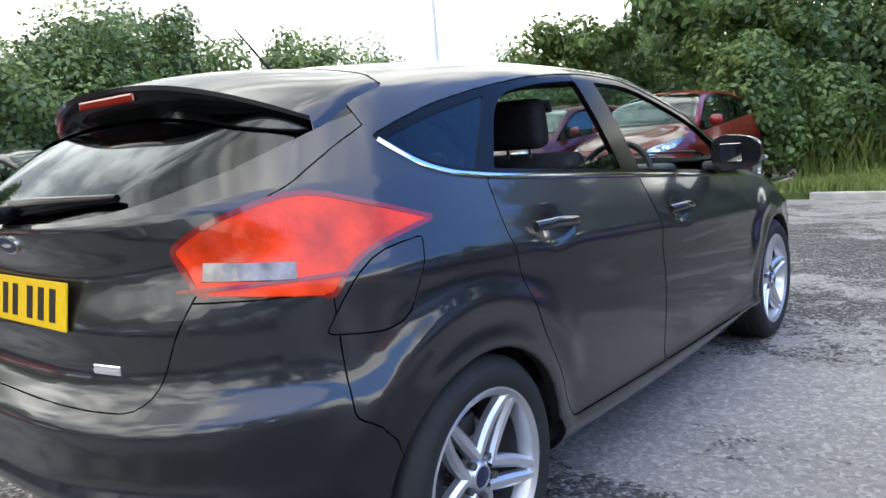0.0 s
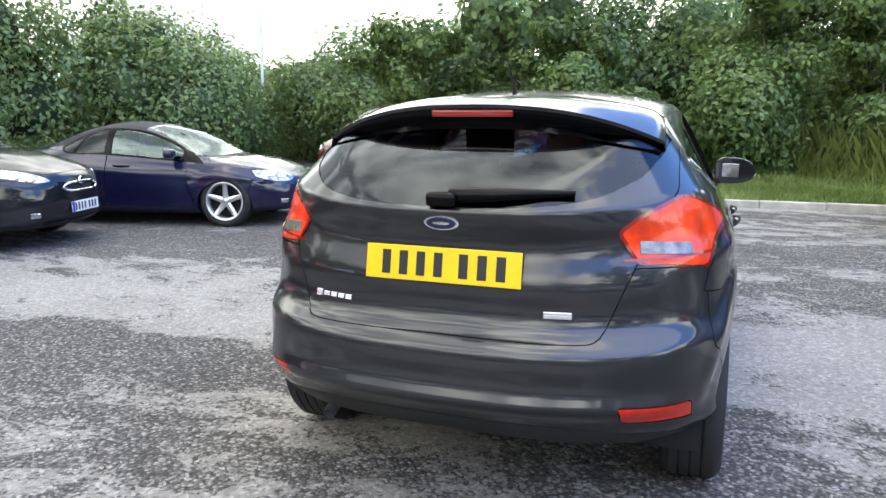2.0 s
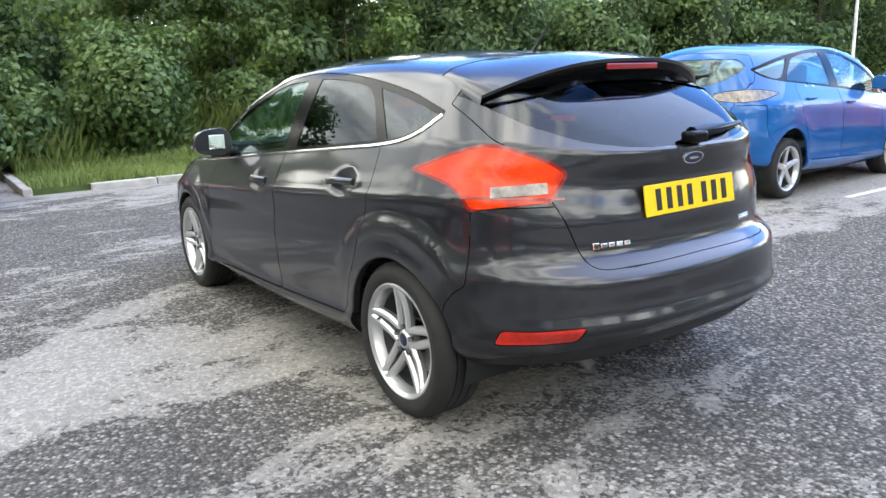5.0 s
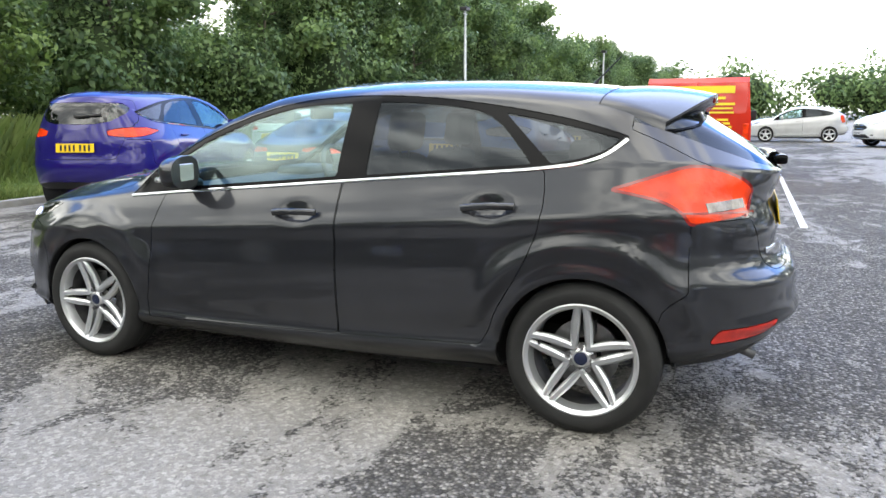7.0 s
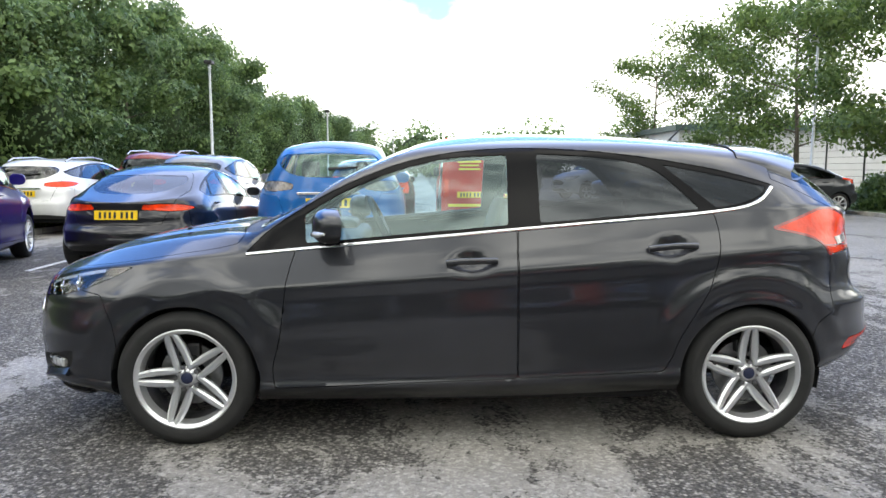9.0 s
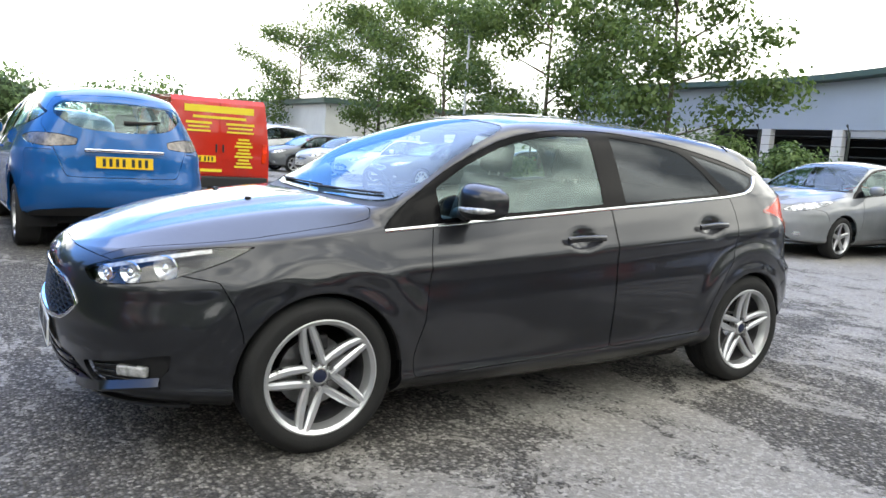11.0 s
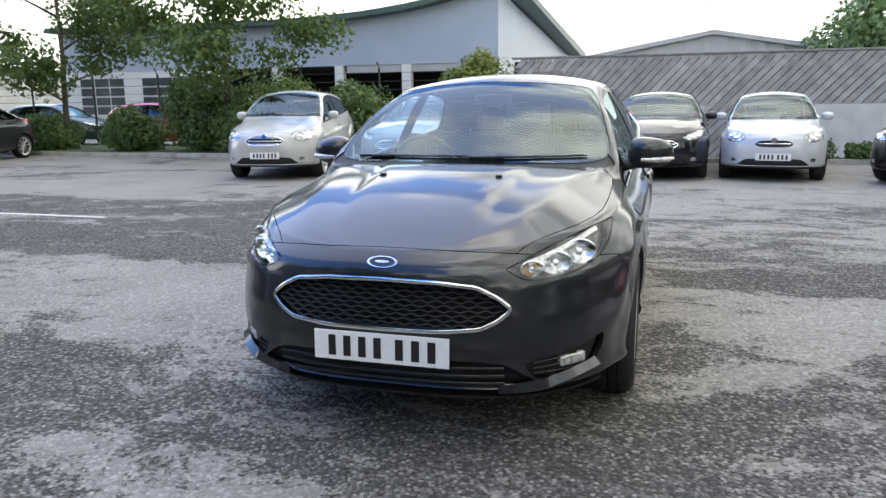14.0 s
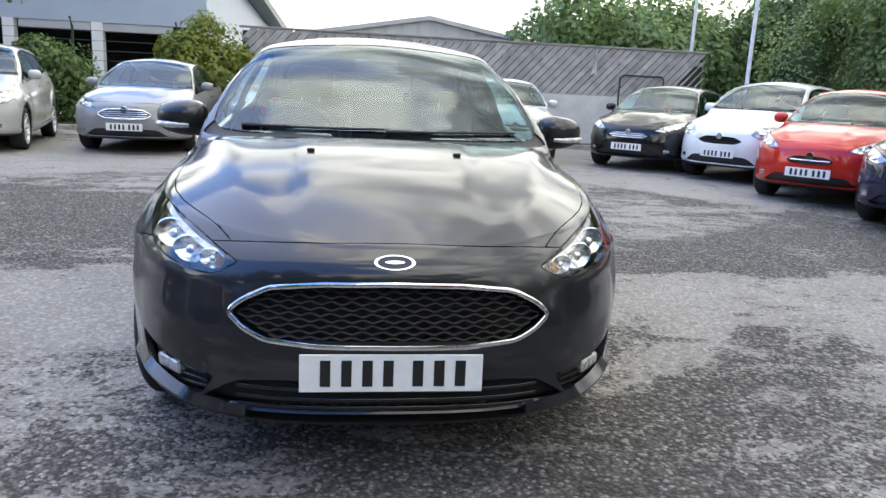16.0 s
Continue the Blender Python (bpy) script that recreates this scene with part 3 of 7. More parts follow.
def cut_panels(sh, fine=True, back=1.0, face=(1.0, 0.58, 1.0), head=None, tail=None):
    """Cuts all panels. back: how far the side glass reaches to the rear; face: the grille's width, height over ground and scale."""

    def glass_pts(*xz):
        return side_pts(*[(x if x > -0.2 else -0.2 + (x + 0.2) * back, z if back > 0.9 else z - max(0, -0.3 - x) * 0.09) for x, z in xz])

    SIDE, FRONT, REAR, TOP = (0, 1, 0), (1, 0, 0), (-1, 0, 0), (0, 0, 1)
    ch = 2 if fine else 1
    # bumpers
    sh.cut("front_bumper", [(2.7, 0, 0.775), (2.14, 0.2, 0.772), (2.0, 0.5, 0.745), (1.71, 0.79, 0.70), (1.63, 0.85, 0.55), (1.6, 0.85, 0.0), (2.7, 0, 0.0)], (0.35, 0.94, 0), rounds=1)
    sh.cut("rear_bumper", [(-1.60, 0.85, 0.0), (-1.60, 0.85, 0.50), (-1.67, 0.84, 0.585), (-1.715, 0.80, 0.615), (-1.715, 0.78, 0.885), (-1.93, 0.66, 0.89), (-2.8, 0, 0.90), (-2.8, 0, 0.0)], (-0.35, 0.94, 0), rounds=1)
    gate_top = [(-2, 0.685, 1.11), (-1.9, 0.672, 1.22), (-1.7, 0.650, 1.285), (-1.7, 0.5, 1.322), (-1.7, -0.1, 1.332)] if fine else [(-2, 0.665, 1.10), (-1.9, 0.62, 1.22), (-1.7, 0.55, 1.33), (-1.7, 0.40, 1.36), (-1.7, -0.1, 1.375)]
    sh.cut("tailgate", [(-2.1, -0.1, 0.672), (-2.1, 0.42, 0.668), (-2.1, 0.485, 0.672), (-2.1, 0.508, 0.70), (-2.1, 0.545, 0.80), (-2.1, 0.595, 0.92), (-2, 0.625, 1.02)] + gate_top, REAR, rounds=1, where=lambda c: c.x < (-1.47 if fine else 0))
    # glass
    sh.cut("window_trim", glass_pts((1.05, 0.895), (0.75, 0.925), (-0.22, 1.008), (-1.09, 1.081), (-1.28, 1.106), (-1.40, 1.142), (-1.465, 1.205), (-1.42, 1.222), (-1.225, 1.276), (-0.92, 1.331), (-0.59, 1.372), (-0.24, 1.387), (0.08, 1.367), (0.35, 1.309), (0.67, 1.176), (0.945, 1.002)), SIDE, rounds=ch)
    sh.cut("front_window", glass_pts((0.77, 0.940), (-0.175, 1.022), (-0.18, 1.352), (0.08, 1.342), (0.33, 1.288), (0.60, 1.178), (0.78, 1.07)), SIDE, only=["window_trim"], rounds=ch)
    sh.cut("rear_window", glass_pts((-0.325, 1.032), (-1.085, 1.096), (-0.885, 1.308), (-0.59, 1.346), (-0.325, 1.357)), SIDE, only=["window_trim"], rounds=ch)
    sh.cut("quarter_window", glass_pts((-1.165, 1.10), (-1.29, 1.122), (-1.39, 1.160), (-1.43, 1.20), (-1.22, 1.252), (-0.935, 1.305)), SIDE, only=["window_trim"], rounds=ch)
    sh.cut("cowl", [(1.15, -0.1, 1.0), (1.13, 0.40, 0.99), (1.06, 0.68, 0.96), (0.98, 0.74, 0.98), (0.86, 0.66, 1.05), (0.8, -0.1, 1.1)], (0.5, 0, 0.86), rounds=1)
    sh.cut("windscreen", [(1.09, -0.1, 1.0), (1.06, 0.35, 1.0), (1.0, 0.64, 0.985), (0.93, 0.705, 1.02), (0.80, 0.695, 1.09), (0.345, 0.580, 1.355), (0.29, 0.50, 1.385), (0.265, -0.1, 1.415)], (0.55, 0, 0.83), rounds=ch)
    screen_top = [(-2, 0.47, 1.098), (-2, 0.575, 1.155), (-1.8, 0.622, 1.215), (-1.7, 0.64, 1.27), (-1.7, 0.72, 1.42), (-1.7, -0.1, 1.45)] if fine else [(-2, 0.45, 1.105), (-2, 0.56, 1.19), (-1.8, 0.57, 1.25), (-1.7, 0.5, 1.30), (-1.7, -0.1, 1.315)]
    sh.cut("rear_screen", [(-2.1, -0.1, 1.062), (-2.1, 0.28, 1.068)] + screen_top, REAR, only=["tailgate"], rounds=ch)
    # lamps
    sh.cut("tail_lamp", TAILS[tail] if tail else [(-1.39, 0.79, 1.004), (-1.53, 0.74, 1.052), (-1.69, 0.655, 1.105), (-1.90, 0.60, 1.045), (-1.95, 0.562, 1.0), (-1.93, 0.615, 0.905), (-1.70, 0.77, 0.876), (-1.665, 0.775, 0.925), (-1.60, 0.78, 0.962), (-1.50, 0.785, 0.984)], (-0.6, 0.8, 0.05), rounds=ch)
    sh.cut("headlamp", HEADS[head] if head else [(2.12, 0.43, 0.705), (2.09, 0.515, 0.652), (1.88, 0.70, 0.688), (1.71, 0.775, 0.762), (1.60, 0.79, 0.832), (1.80, 0.665, 0.805), (1.98, 0.53, 0.760)], (0.75, 0.64, 0.15), rounds=ch)
    # bonnet
    sh.cut("bonnet", [(2.40, -0.1, 0.8), (2.40, 0.30, 0.8), (2.12, 0.43, 0.8), (1.98, 0.528, 0.8), (1.80, 0.655, 0.8), (1.58, 0.735, 0.8), (1.2, 0.742, 0.9), (1.09, 0.735, 0.95), (1.07, 0.69, 1), (1.14, 0.4, 1), (1.16, -0.1, 1)], TOP, only=["body"], rounds=1)
    # doors
    sh.cut("front_door", side_pts((0.815, 0.912), (0.855, 0.77), (0.878, 0.51), (0.925, 0.37), (0.91, 0.275), (-0.212, 0.312), (-0.208, 0.84), (-0.214, 1.001)), SIDE, only=["body"], rounds=1)
    sh.cut("rear_door", side_pts((-0.220, 1.001), (-0.214, 0.84), (-0.218, 0.312), (-0.90, 0.338), (-0.945, 0.41), (-0.965, 0.49), (-1.11, 0.728), (-1.165, 0.937), (-1.145, 1.075)), SIDE, only=["body"], rounds=1)
    if fine:
        sh.cut("fuel_flap", [(-1.47, 0.8, 0.972), (-1.59, 0.8, 0.958), (-1.66, 0.8, 0.920), (-1.698, 0.8, 0.868), (-1.743, 0.8, 0.797), (-1.61, 0.8, 0.777), (-1.545, 0.8, 0.805), (-1.515, 0.8, 0.87)], SIDE, only=["body", "rear_bumper"], rounds=1)
    # front openings
    sh.cut("grille", [(2.2, y * face[0], face[1] + (z - 0.58) * face[2]) for y, z in ((-0.1, 0.668), (0.20, 0.664), (0.345, 0.648), (0.470, 0.570), (0.36, 0.502), (0.2, 0.490), (-0.1, 0.489))], FRONT, rounds=1)
    sh.cut("lower_grille", [(2.2, -0.1, 0.386), (2.2, 0.40, 0.380), (2.2, 0.47, 0.352), (2.2, 0.575, 0.275), (2.2, 0.5, 0.258), (2.2, -0.1, 0.26)], FRONT, rounds=1)
    if fine:
        sh.cut("fog_recess", [(2.12, 0.50, 0.368), (2.02, 0.66, 0.392), (1.90, 0.775, 0.432), (1.885, 0.765, 0.375), (1.93, 0.72, 0.300), (2.1, 0.55, 0.302)], (0.94, 0.34, 0), rounds=1)
        sh.cut("reflector", [(-2.09, 0.59, 0.490), (-1.84, 0.765, 0.468), (-1.82, 0.78, 0.410), (-2.05, 0.60, 0.43)], (-0.75, 0.66, 0), rounds=1)
    sh.cut("lower_trim", [(-1.60, 0.85, 0.1), (-1.60, 0.85, 0.30), (-1.85, 0.75, 0.36), (-2.1, 0.5, 0.405), (-2.8, 0, 0.41), (-2.8, 0, 0.1)], (-0.35, 0.94, 0), only=["rear_bumper"], rounds=0)
    sh.cut("front_lip", [(2.9, 0, 0.252), (2.0, 0.6, 0.252), (1.62, 0.85, 0.235), (1.6, 0.85, 0.0), (2.9, 0, 0.0)], (0.35, 0.94, 0), only=["front_bumper"], rounds=0)
    for wx in sh.spec["wheels"]:
        sh.cut("arch", disc(wx, sh.spec["wr"], sh.spec["arch"], 40 if fine else 20), SIDE, rounds=0, where=lambda c: c.y > 0.4)
    sh.erase("arch")


def squash(mesh, s):
    for v in mesh.vertices:
        v.co = Vector((v.co.x * s[0], v.co.y * s[1], v.co.z * s[2]))


def wheel_parts(parent, at, side, r=0.318, width=0.212, rim_r=0.227, spokes=5, fine=True, twin=True, rimmat=None, turn=90.0):
    """A wheel under its car: tyre, and a rim of spokes with hub, cap and nuts. side 1: face towards +y."""
    rimmat = rimmat or M_ALLOY
    hub = new("wheel")
    hub.parent = parent
    hub.location = at
    if side < 0:
        hub.rotation_euler = (0, 0, math.pi)
    n = 56 if fine else 24
    bm = bmesh.new()
    w = width / 2
    prof = [(rim_r - 0.004, w - 0.02), (rim_r + 0.012, w - 0.004), (rim_r + 0.05, w + 0.004), (r - 0.03, w), (r - 0.010, w - 0.016)]
    for k in range(4 if fine else 1):
        c = (w - 0.03) * (1 - 2 * (k + 0.5) / 4)
        if fine:
            prof += [(r, c + 0.018), (r, c - 0.012), (r - 0.008, c - 0.014), (r - 0.008, c - 0.017)]
        else:
            prof += [(r, w - 0.03), (r, -w + 0.03)]
    prof += [(r - 0.010, -w + 0.016), (r - 0.03, -w), (rim_r + 0.012, -w + 0.004), (rim_r - 0.004, -w + 0.02)]
    lathe(bm, prof, n)
    part("tyre", bm, M_RUBBER, hub, smooth=40)
    # barrel coloured darker than the alloy, as the shade behind the spokes
    bm = bmesh.new()
    lathe(bm, [(rim_r - 0.002, -w + 0.01), (rim_r - 0.02, -w + 0.03), (rim_r - 0.024, w - 0.055)], n)
    part("barrel", bm, M_BARREL, hub, "inner barrel of the rim, shade put into its grey", smooth=40)
    bm = bmesh.new()
    lathe(bm, [(rim_r - 0.024, w - 0.055), (rim_r - 0.018, w - 0.03), (rim_r - 0.012, w - 0.012), (rim_r + 0.004, w - 0.002), (rim_r + 0.010, w - 0.004), (rim_r + 0.008, w - 0.012)], n)
    lathe(bm, [(0.058, w - 0.075), (0.056, w - 0.046), (0.044, w - 0.042), (0.034, w - 0.030), (0.029, w - 0.029), (0.027, w - 0.036), (0.0005, w - 0.036)], 32)
    for k in range(spokes):
        a0 = 2 * math.pi * k / spokes + radians(turn)
        for off in ((-1, 1) if twin else (0,)):
            prev = None
            for i in range(9):
                t = i / 8
                rr = 0.040 + (rim_r - 0.006 - 0.040) * t
                lat = off * (0.0305 - 0.004 * t - 0.0115 * t ** 3)
                hw = (0.0140 + 0.004 * math.sin(math.pi * t)) if twin else (0.036 - 0.012 * t) * min(1.0, 5.0 / spokes)
                dep = w - 0.030 + 0.022 * t - 0.008 * math.sin(math.pi * t)
                ring = []
                for l, o in ((-hw, dep - 0.030), (-hw, dep - 0.010), (-hw * 0.45, dep), (hw * 0.45, dep), (hw, dep - 0.010), (hw, dep - 0.030)):
                    x, z = rr, lat + l
                    ring.append(bm.verts.new((x * math.cos(a0) - z * math.sin(a0), o, x * math.sin(a0) + z * math.cos(a0))))
                if prev:
                    for i in range(6):
                        bm.faces.new((prev[i], prev[(i + 1) % 6], ring[(i + 1) % 6], ring[i]))
                prev = ring
    bmesh.ops.recalc_face_normals(bm, faces=bm.faces)
    part("rim", bm, rimmat, hub, "silver five-spoke alloy rim" if fine else "", smooth=35)
    bm = bmesh.new()
    lathe(bm, [(0.028, w - 0.036), (0.027, w - 0.031), (0.02, w - 0.028), (0.0005, w - 0.027)], 24)
    part("centre_cap", bm, M_BLUE_OVAL if fine else M_ALLOY, hub, smooth=40)
    if fine:
        for k in range(5):
            a = 2 * math.pi * k / 5 + radians(turn)
            bm = bmesh.new()
            bmesh.ops.create_cone(bm, cap_ends=True, segments=6, radius1=0.0115, radius2=0.0100, depth=0.02, matrix=Matrix.Translation((0.054 * math.cos(a), w - 0.036, 0.054 * math.sin(a))) @ Matrix.Rotation(math.pi / 2, 4, "X"))
            part("wheel_nut", bm, M_STEEL, hub)
        bm = bmesh.new()
        lathe(bm, [(0.145, -0.02), (0.145, 0.0), (0.07, 0.002), (0.07, -0.02)], 40, close=True)
        part("brake_disc", bm, M_STEEL, hub, smooth=30)
        bm = bmesh.new()
        box(bm, (-0.05, -0.035, 0.09), (0.05, 0.03, 0.155), 0.012, 2)
        part("brake_caliper", bm, M_BLACK, hub)
        bm = bmesh.new()
        tube(bm, [(rim_r * 0.80, w - 0.045, 0.05), (rim_r * 0.74, w - 0.012, 0.05)], 0.004)
        part("valve", bm, M_BLACK, hub)
    else:
        # a near-black disc fills the rim, standing for the shade behind the spokes
        bm = bmesh.new()
        lathe(bm, [(rim_r - 0.03, -0.01), (0.0005, -0.01)], 20)
        part("brake_disc", bm, M_SHADE, hub)
    return hub


def plate(parent, name, m, mat):
    """A number plate lying in its own xy plane; the characters are plain bars."""
    bm = bmesh.new()
    box(bm, (-0.26, -0.0555, -0.006), (0.26, 0.0555, 0.0), 0.004, 2)
    p = part(name, bm, mat, parent)
    p.matrix_local = m
    widths = [0.048, 0.048, 0.048, 0.048, 0, 0.05, 0.05, 0.05]
    x = -0.212
    for wd in widths:
        if wd:
            bm = bmesh.new()
            box(bm, (x + wd * 0.2, -0.0385, 0.0005), (x + wd * 0.8, 0.0385, 0.0016))
            part("character_bar", bm, M_INK, p)
        x += wd + 0.011 if wd else 0.024
    return p


def seat(parent, x, y, w=0.5, head=True):
    s = new("seat")
    s.parent = parent
    s.location = (x, y, 0)
    bm = bmesh.new()
    box(bm, (-0.25, -w / 2, 0.42), (0.28, w / 2, 0.58), 0.06, 3)
    part("cushion", bm, M_CLOTH, s, smooth=50)
    bm = bmesh.new()
    box(bm, (-0.06, -w / 2, 0), (0.07, w / 2, 0.60), 0.05, 3, m=Matrix.Translation((-0.24, 0, 0.52)) @ Matrix.Rotation(radians(-18), 4, "Y"))
    part("backrest", bm, M_CLOTH, s, smooth=50)
    if head:
        bm = bmesh.new()
        box(bm, (-0.05, -0.13, 0.0), (0.05, 0.13, 0.19), 0.045, 3, m=Matrix.Translation((-0.44, 0, 1.12)) @ Matrix.Rotation(radians(-8), 4, "Y"))
        part("headrest", bm, M_CLOTH, s, smooth=50)
        for q in (-0.05, 0.05):
            bm = bmesh.new()
            tube(bm, [(-0.43, q, 1.05), (-0.44, q, 1.14)], 0.006)
            part("headrest_post", bm, M_STEEL, s)
    return s


def add_panel(sh, car, name, mat, sides, label="", scale=None, **kw):
    me = sh.panel(name, sides, **kw)
    if me is None:
        return None
    if scale:
        squash(me, scale)
    ob = link_mesh(name, me, mat, car, label)
    return ob


def body_of(sh, car, mat, fine, scale=None, tint=None, screen=None, gap=0.002, lamp=None):
    """All panels of a shell under its car."""
    both, dp = (1, -1), 0.02
    k = dict(scale=scale, gap=gap, depth=dp)
    add_panel(sh, car, "body", mat, both, **k)
    for nm in ("front_bumper", "rear_bumper", "tailgate", "bonnet"):
        add_panel(sh, car, nm, mat, both, **k)
    for sd in both:
        for nm in ("front_door", "rear_door"):
            add_panel(sh, car, nm, mat, (sd,), **k)
        if sd < 0:
            add_panel(sh, car, "fuel_flap", mat, (sd,), **k)
        else:
            flap = add_panel(sh, car, "fuel_flap", mat, (sd,), scale=scale, gap=-gap, depth=0)
            if flap:
                flap.name = "quarter_panel"
        add_panel(sh, car, "window_trim", M_SATIN, (sd,), scale=scale, gap=0, depth=0.02, inset=0.003)
        if not fine or sd > 0:
            add_panel(sh, car, "front_window", M_CLEARGLASS, (sd,), scale=scale, gap=0, depth=0.0, inset=0.006)
            add_panel(sh, car, "rear_window", tint or M_TINT, (sd,), scale=scale, gap=0, depth=0.0, inset=0.006)
        add_panel(sh, car, "lowered_glass", tint or M_TINT, (sd,), scale=scale, gap=0, depth=0.0, inset=0.006)
        add_panel(sh, car, "quarter_window", tint or M_TINT, (sd,), scale=scale, gap=0, depth=0.0, inset=0.006)
        add_panel(sh, car, "tail_lamp", lamp or M_RED, (sd,), "clear tail lamp lens" if lamp else "red tail lamp lens", **k)
        add_panel(sh, car, "headlamp", M_LENS if fine else M_BGLAMP, (sd,), "clear headlamp lens", **k)
        add_panel(sh, car, "reflector", M_REFLECT, (sd,), **k)
        add_panel(sh, car, "fog_recess", M_BLACK, (sd,), scale=scale, gap=0, depth=0.0, inset=0.03)
    add_panel(sh, car, "cowl", M_BLACK, both, scale=scale, gap=0, depth=0.02, inset=0.008)
    add_panel(sh, car, "windscreen", screen or M_SCREEN, both, scale=scale, gap=0, depth=0.0, inset=0.002)
    add_panel(sh, car, "rear_screen", tint or M_TINT, both, scale=scale, gap=0, depth=0.0, inset=0.003)
    # the hero's mouths end in near-black sheets, shaded depth put into the colour
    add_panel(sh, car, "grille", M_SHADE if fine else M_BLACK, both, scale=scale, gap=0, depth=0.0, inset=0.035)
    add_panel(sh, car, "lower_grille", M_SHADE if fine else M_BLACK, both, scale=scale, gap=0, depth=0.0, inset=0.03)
    add_panel(sh, car, "lower_trim", M_BLACK, both, **k)
    add_panel(sh, car, "front_lip", M_BLACK, both, **k)


def underbody(car, s=(1, 1, 1)):
    """Floor, wheel housings and dark inner shell that close the car below, near-black for shade."""
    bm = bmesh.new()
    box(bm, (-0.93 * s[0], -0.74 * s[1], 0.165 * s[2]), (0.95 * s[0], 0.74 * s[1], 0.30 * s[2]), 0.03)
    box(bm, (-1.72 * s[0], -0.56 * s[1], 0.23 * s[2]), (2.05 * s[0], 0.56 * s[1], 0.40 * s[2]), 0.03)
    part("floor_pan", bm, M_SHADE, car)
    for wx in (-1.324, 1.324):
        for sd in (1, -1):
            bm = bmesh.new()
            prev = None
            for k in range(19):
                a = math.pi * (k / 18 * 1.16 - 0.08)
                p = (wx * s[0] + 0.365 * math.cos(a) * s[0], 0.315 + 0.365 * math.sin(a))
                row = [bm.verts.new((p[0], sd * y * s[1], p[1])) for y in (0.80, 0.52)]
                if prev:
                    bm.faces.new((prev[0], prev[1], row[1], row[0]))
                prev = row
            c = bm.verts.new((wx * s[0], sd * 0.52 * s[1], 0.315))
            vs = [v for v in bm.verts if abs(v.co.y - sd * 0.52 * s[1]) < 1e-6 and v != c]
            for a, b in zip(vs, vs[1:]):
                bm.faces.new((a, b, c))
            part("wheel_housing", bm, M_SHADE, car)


class Skin:
    """Finds places on a shell's surface, for trim that is fixed to it."""

    def __init__(self, sh):
        self.tree = BVHTree.FromBMesh(sh.bm)

    def at(self, p, d):
        """The place and normal on the skin under p, looking along -d."""
        d = Vector(d).normalized()
        q, n, i, r = self.tree.ray_cast(Vector(p) + d * 2.0, -d)
        if q is None:
            return Vector(p), d
        return q, (n if n.dot(d) > 0 else -n)


def strip(bm, rows, sections):
    """Sweeps a profile of (across, out) along rows of (place, normal)."""
    prev = None
    for k, (p, n) in enumerate(rows):
        a = rows[max(k - 1, 0)][0]
        b = rows[min(k + 1, len(rows) - 1)][0]
        t = (b - a).normalized()
        w = n.cross(t).normalized()
        ring = [bm.verts.new(p + w * u + n * v) for u, v in sections]
        if prev:
            m = len(ring)
            for i in range(m):
                bm.faces.new((prev[i], prev[(i + 1) % m], ring[(i + 1) % m], ring[i]))
        else:
            bm.faces.new(ring[::-1])
        prev = ring
    bm.faces.new(prev)
    bmesh.ops.recalc_face_normals(bm, faces=bm.faces)


def mirrored(bm):
    for v in bm.verts:
        v.co.y = -v.co.y
    bmesh.ops.reverse_faces(bm, faces=bm.faces)
    return bm


def along(pts, n):
    """n+1 points evenly along a polyline."""
    pts = [Vector(p) for p in pts]
    le = [0.0]
    for a, b in zip(pts, pts[1:]):
        le.append(le[-1] + (b - a).length)
    out = []
    for k in range(n + 1):
        d = le[-1] * k / n
        j = 0
        while j < len(le) - 2 and le[j + 1] < d:
            j += 1
        out.append(pts[j].lerp(pts[j + 1], (d - le[j]) / max(le[j + 1] - le[j], 1e-9)))
    return out


def smoothed(pts, times=3):
    pts = [Vector(p) for p in pts]
    for _ in range(times):
        pts = [pts[0]] + [(pts[i - 1] + 2 * pts[i] + pts[i + 1]) / 4 for i in range(1, len(pts) - 1)] + [pts[-1]]
    return pts


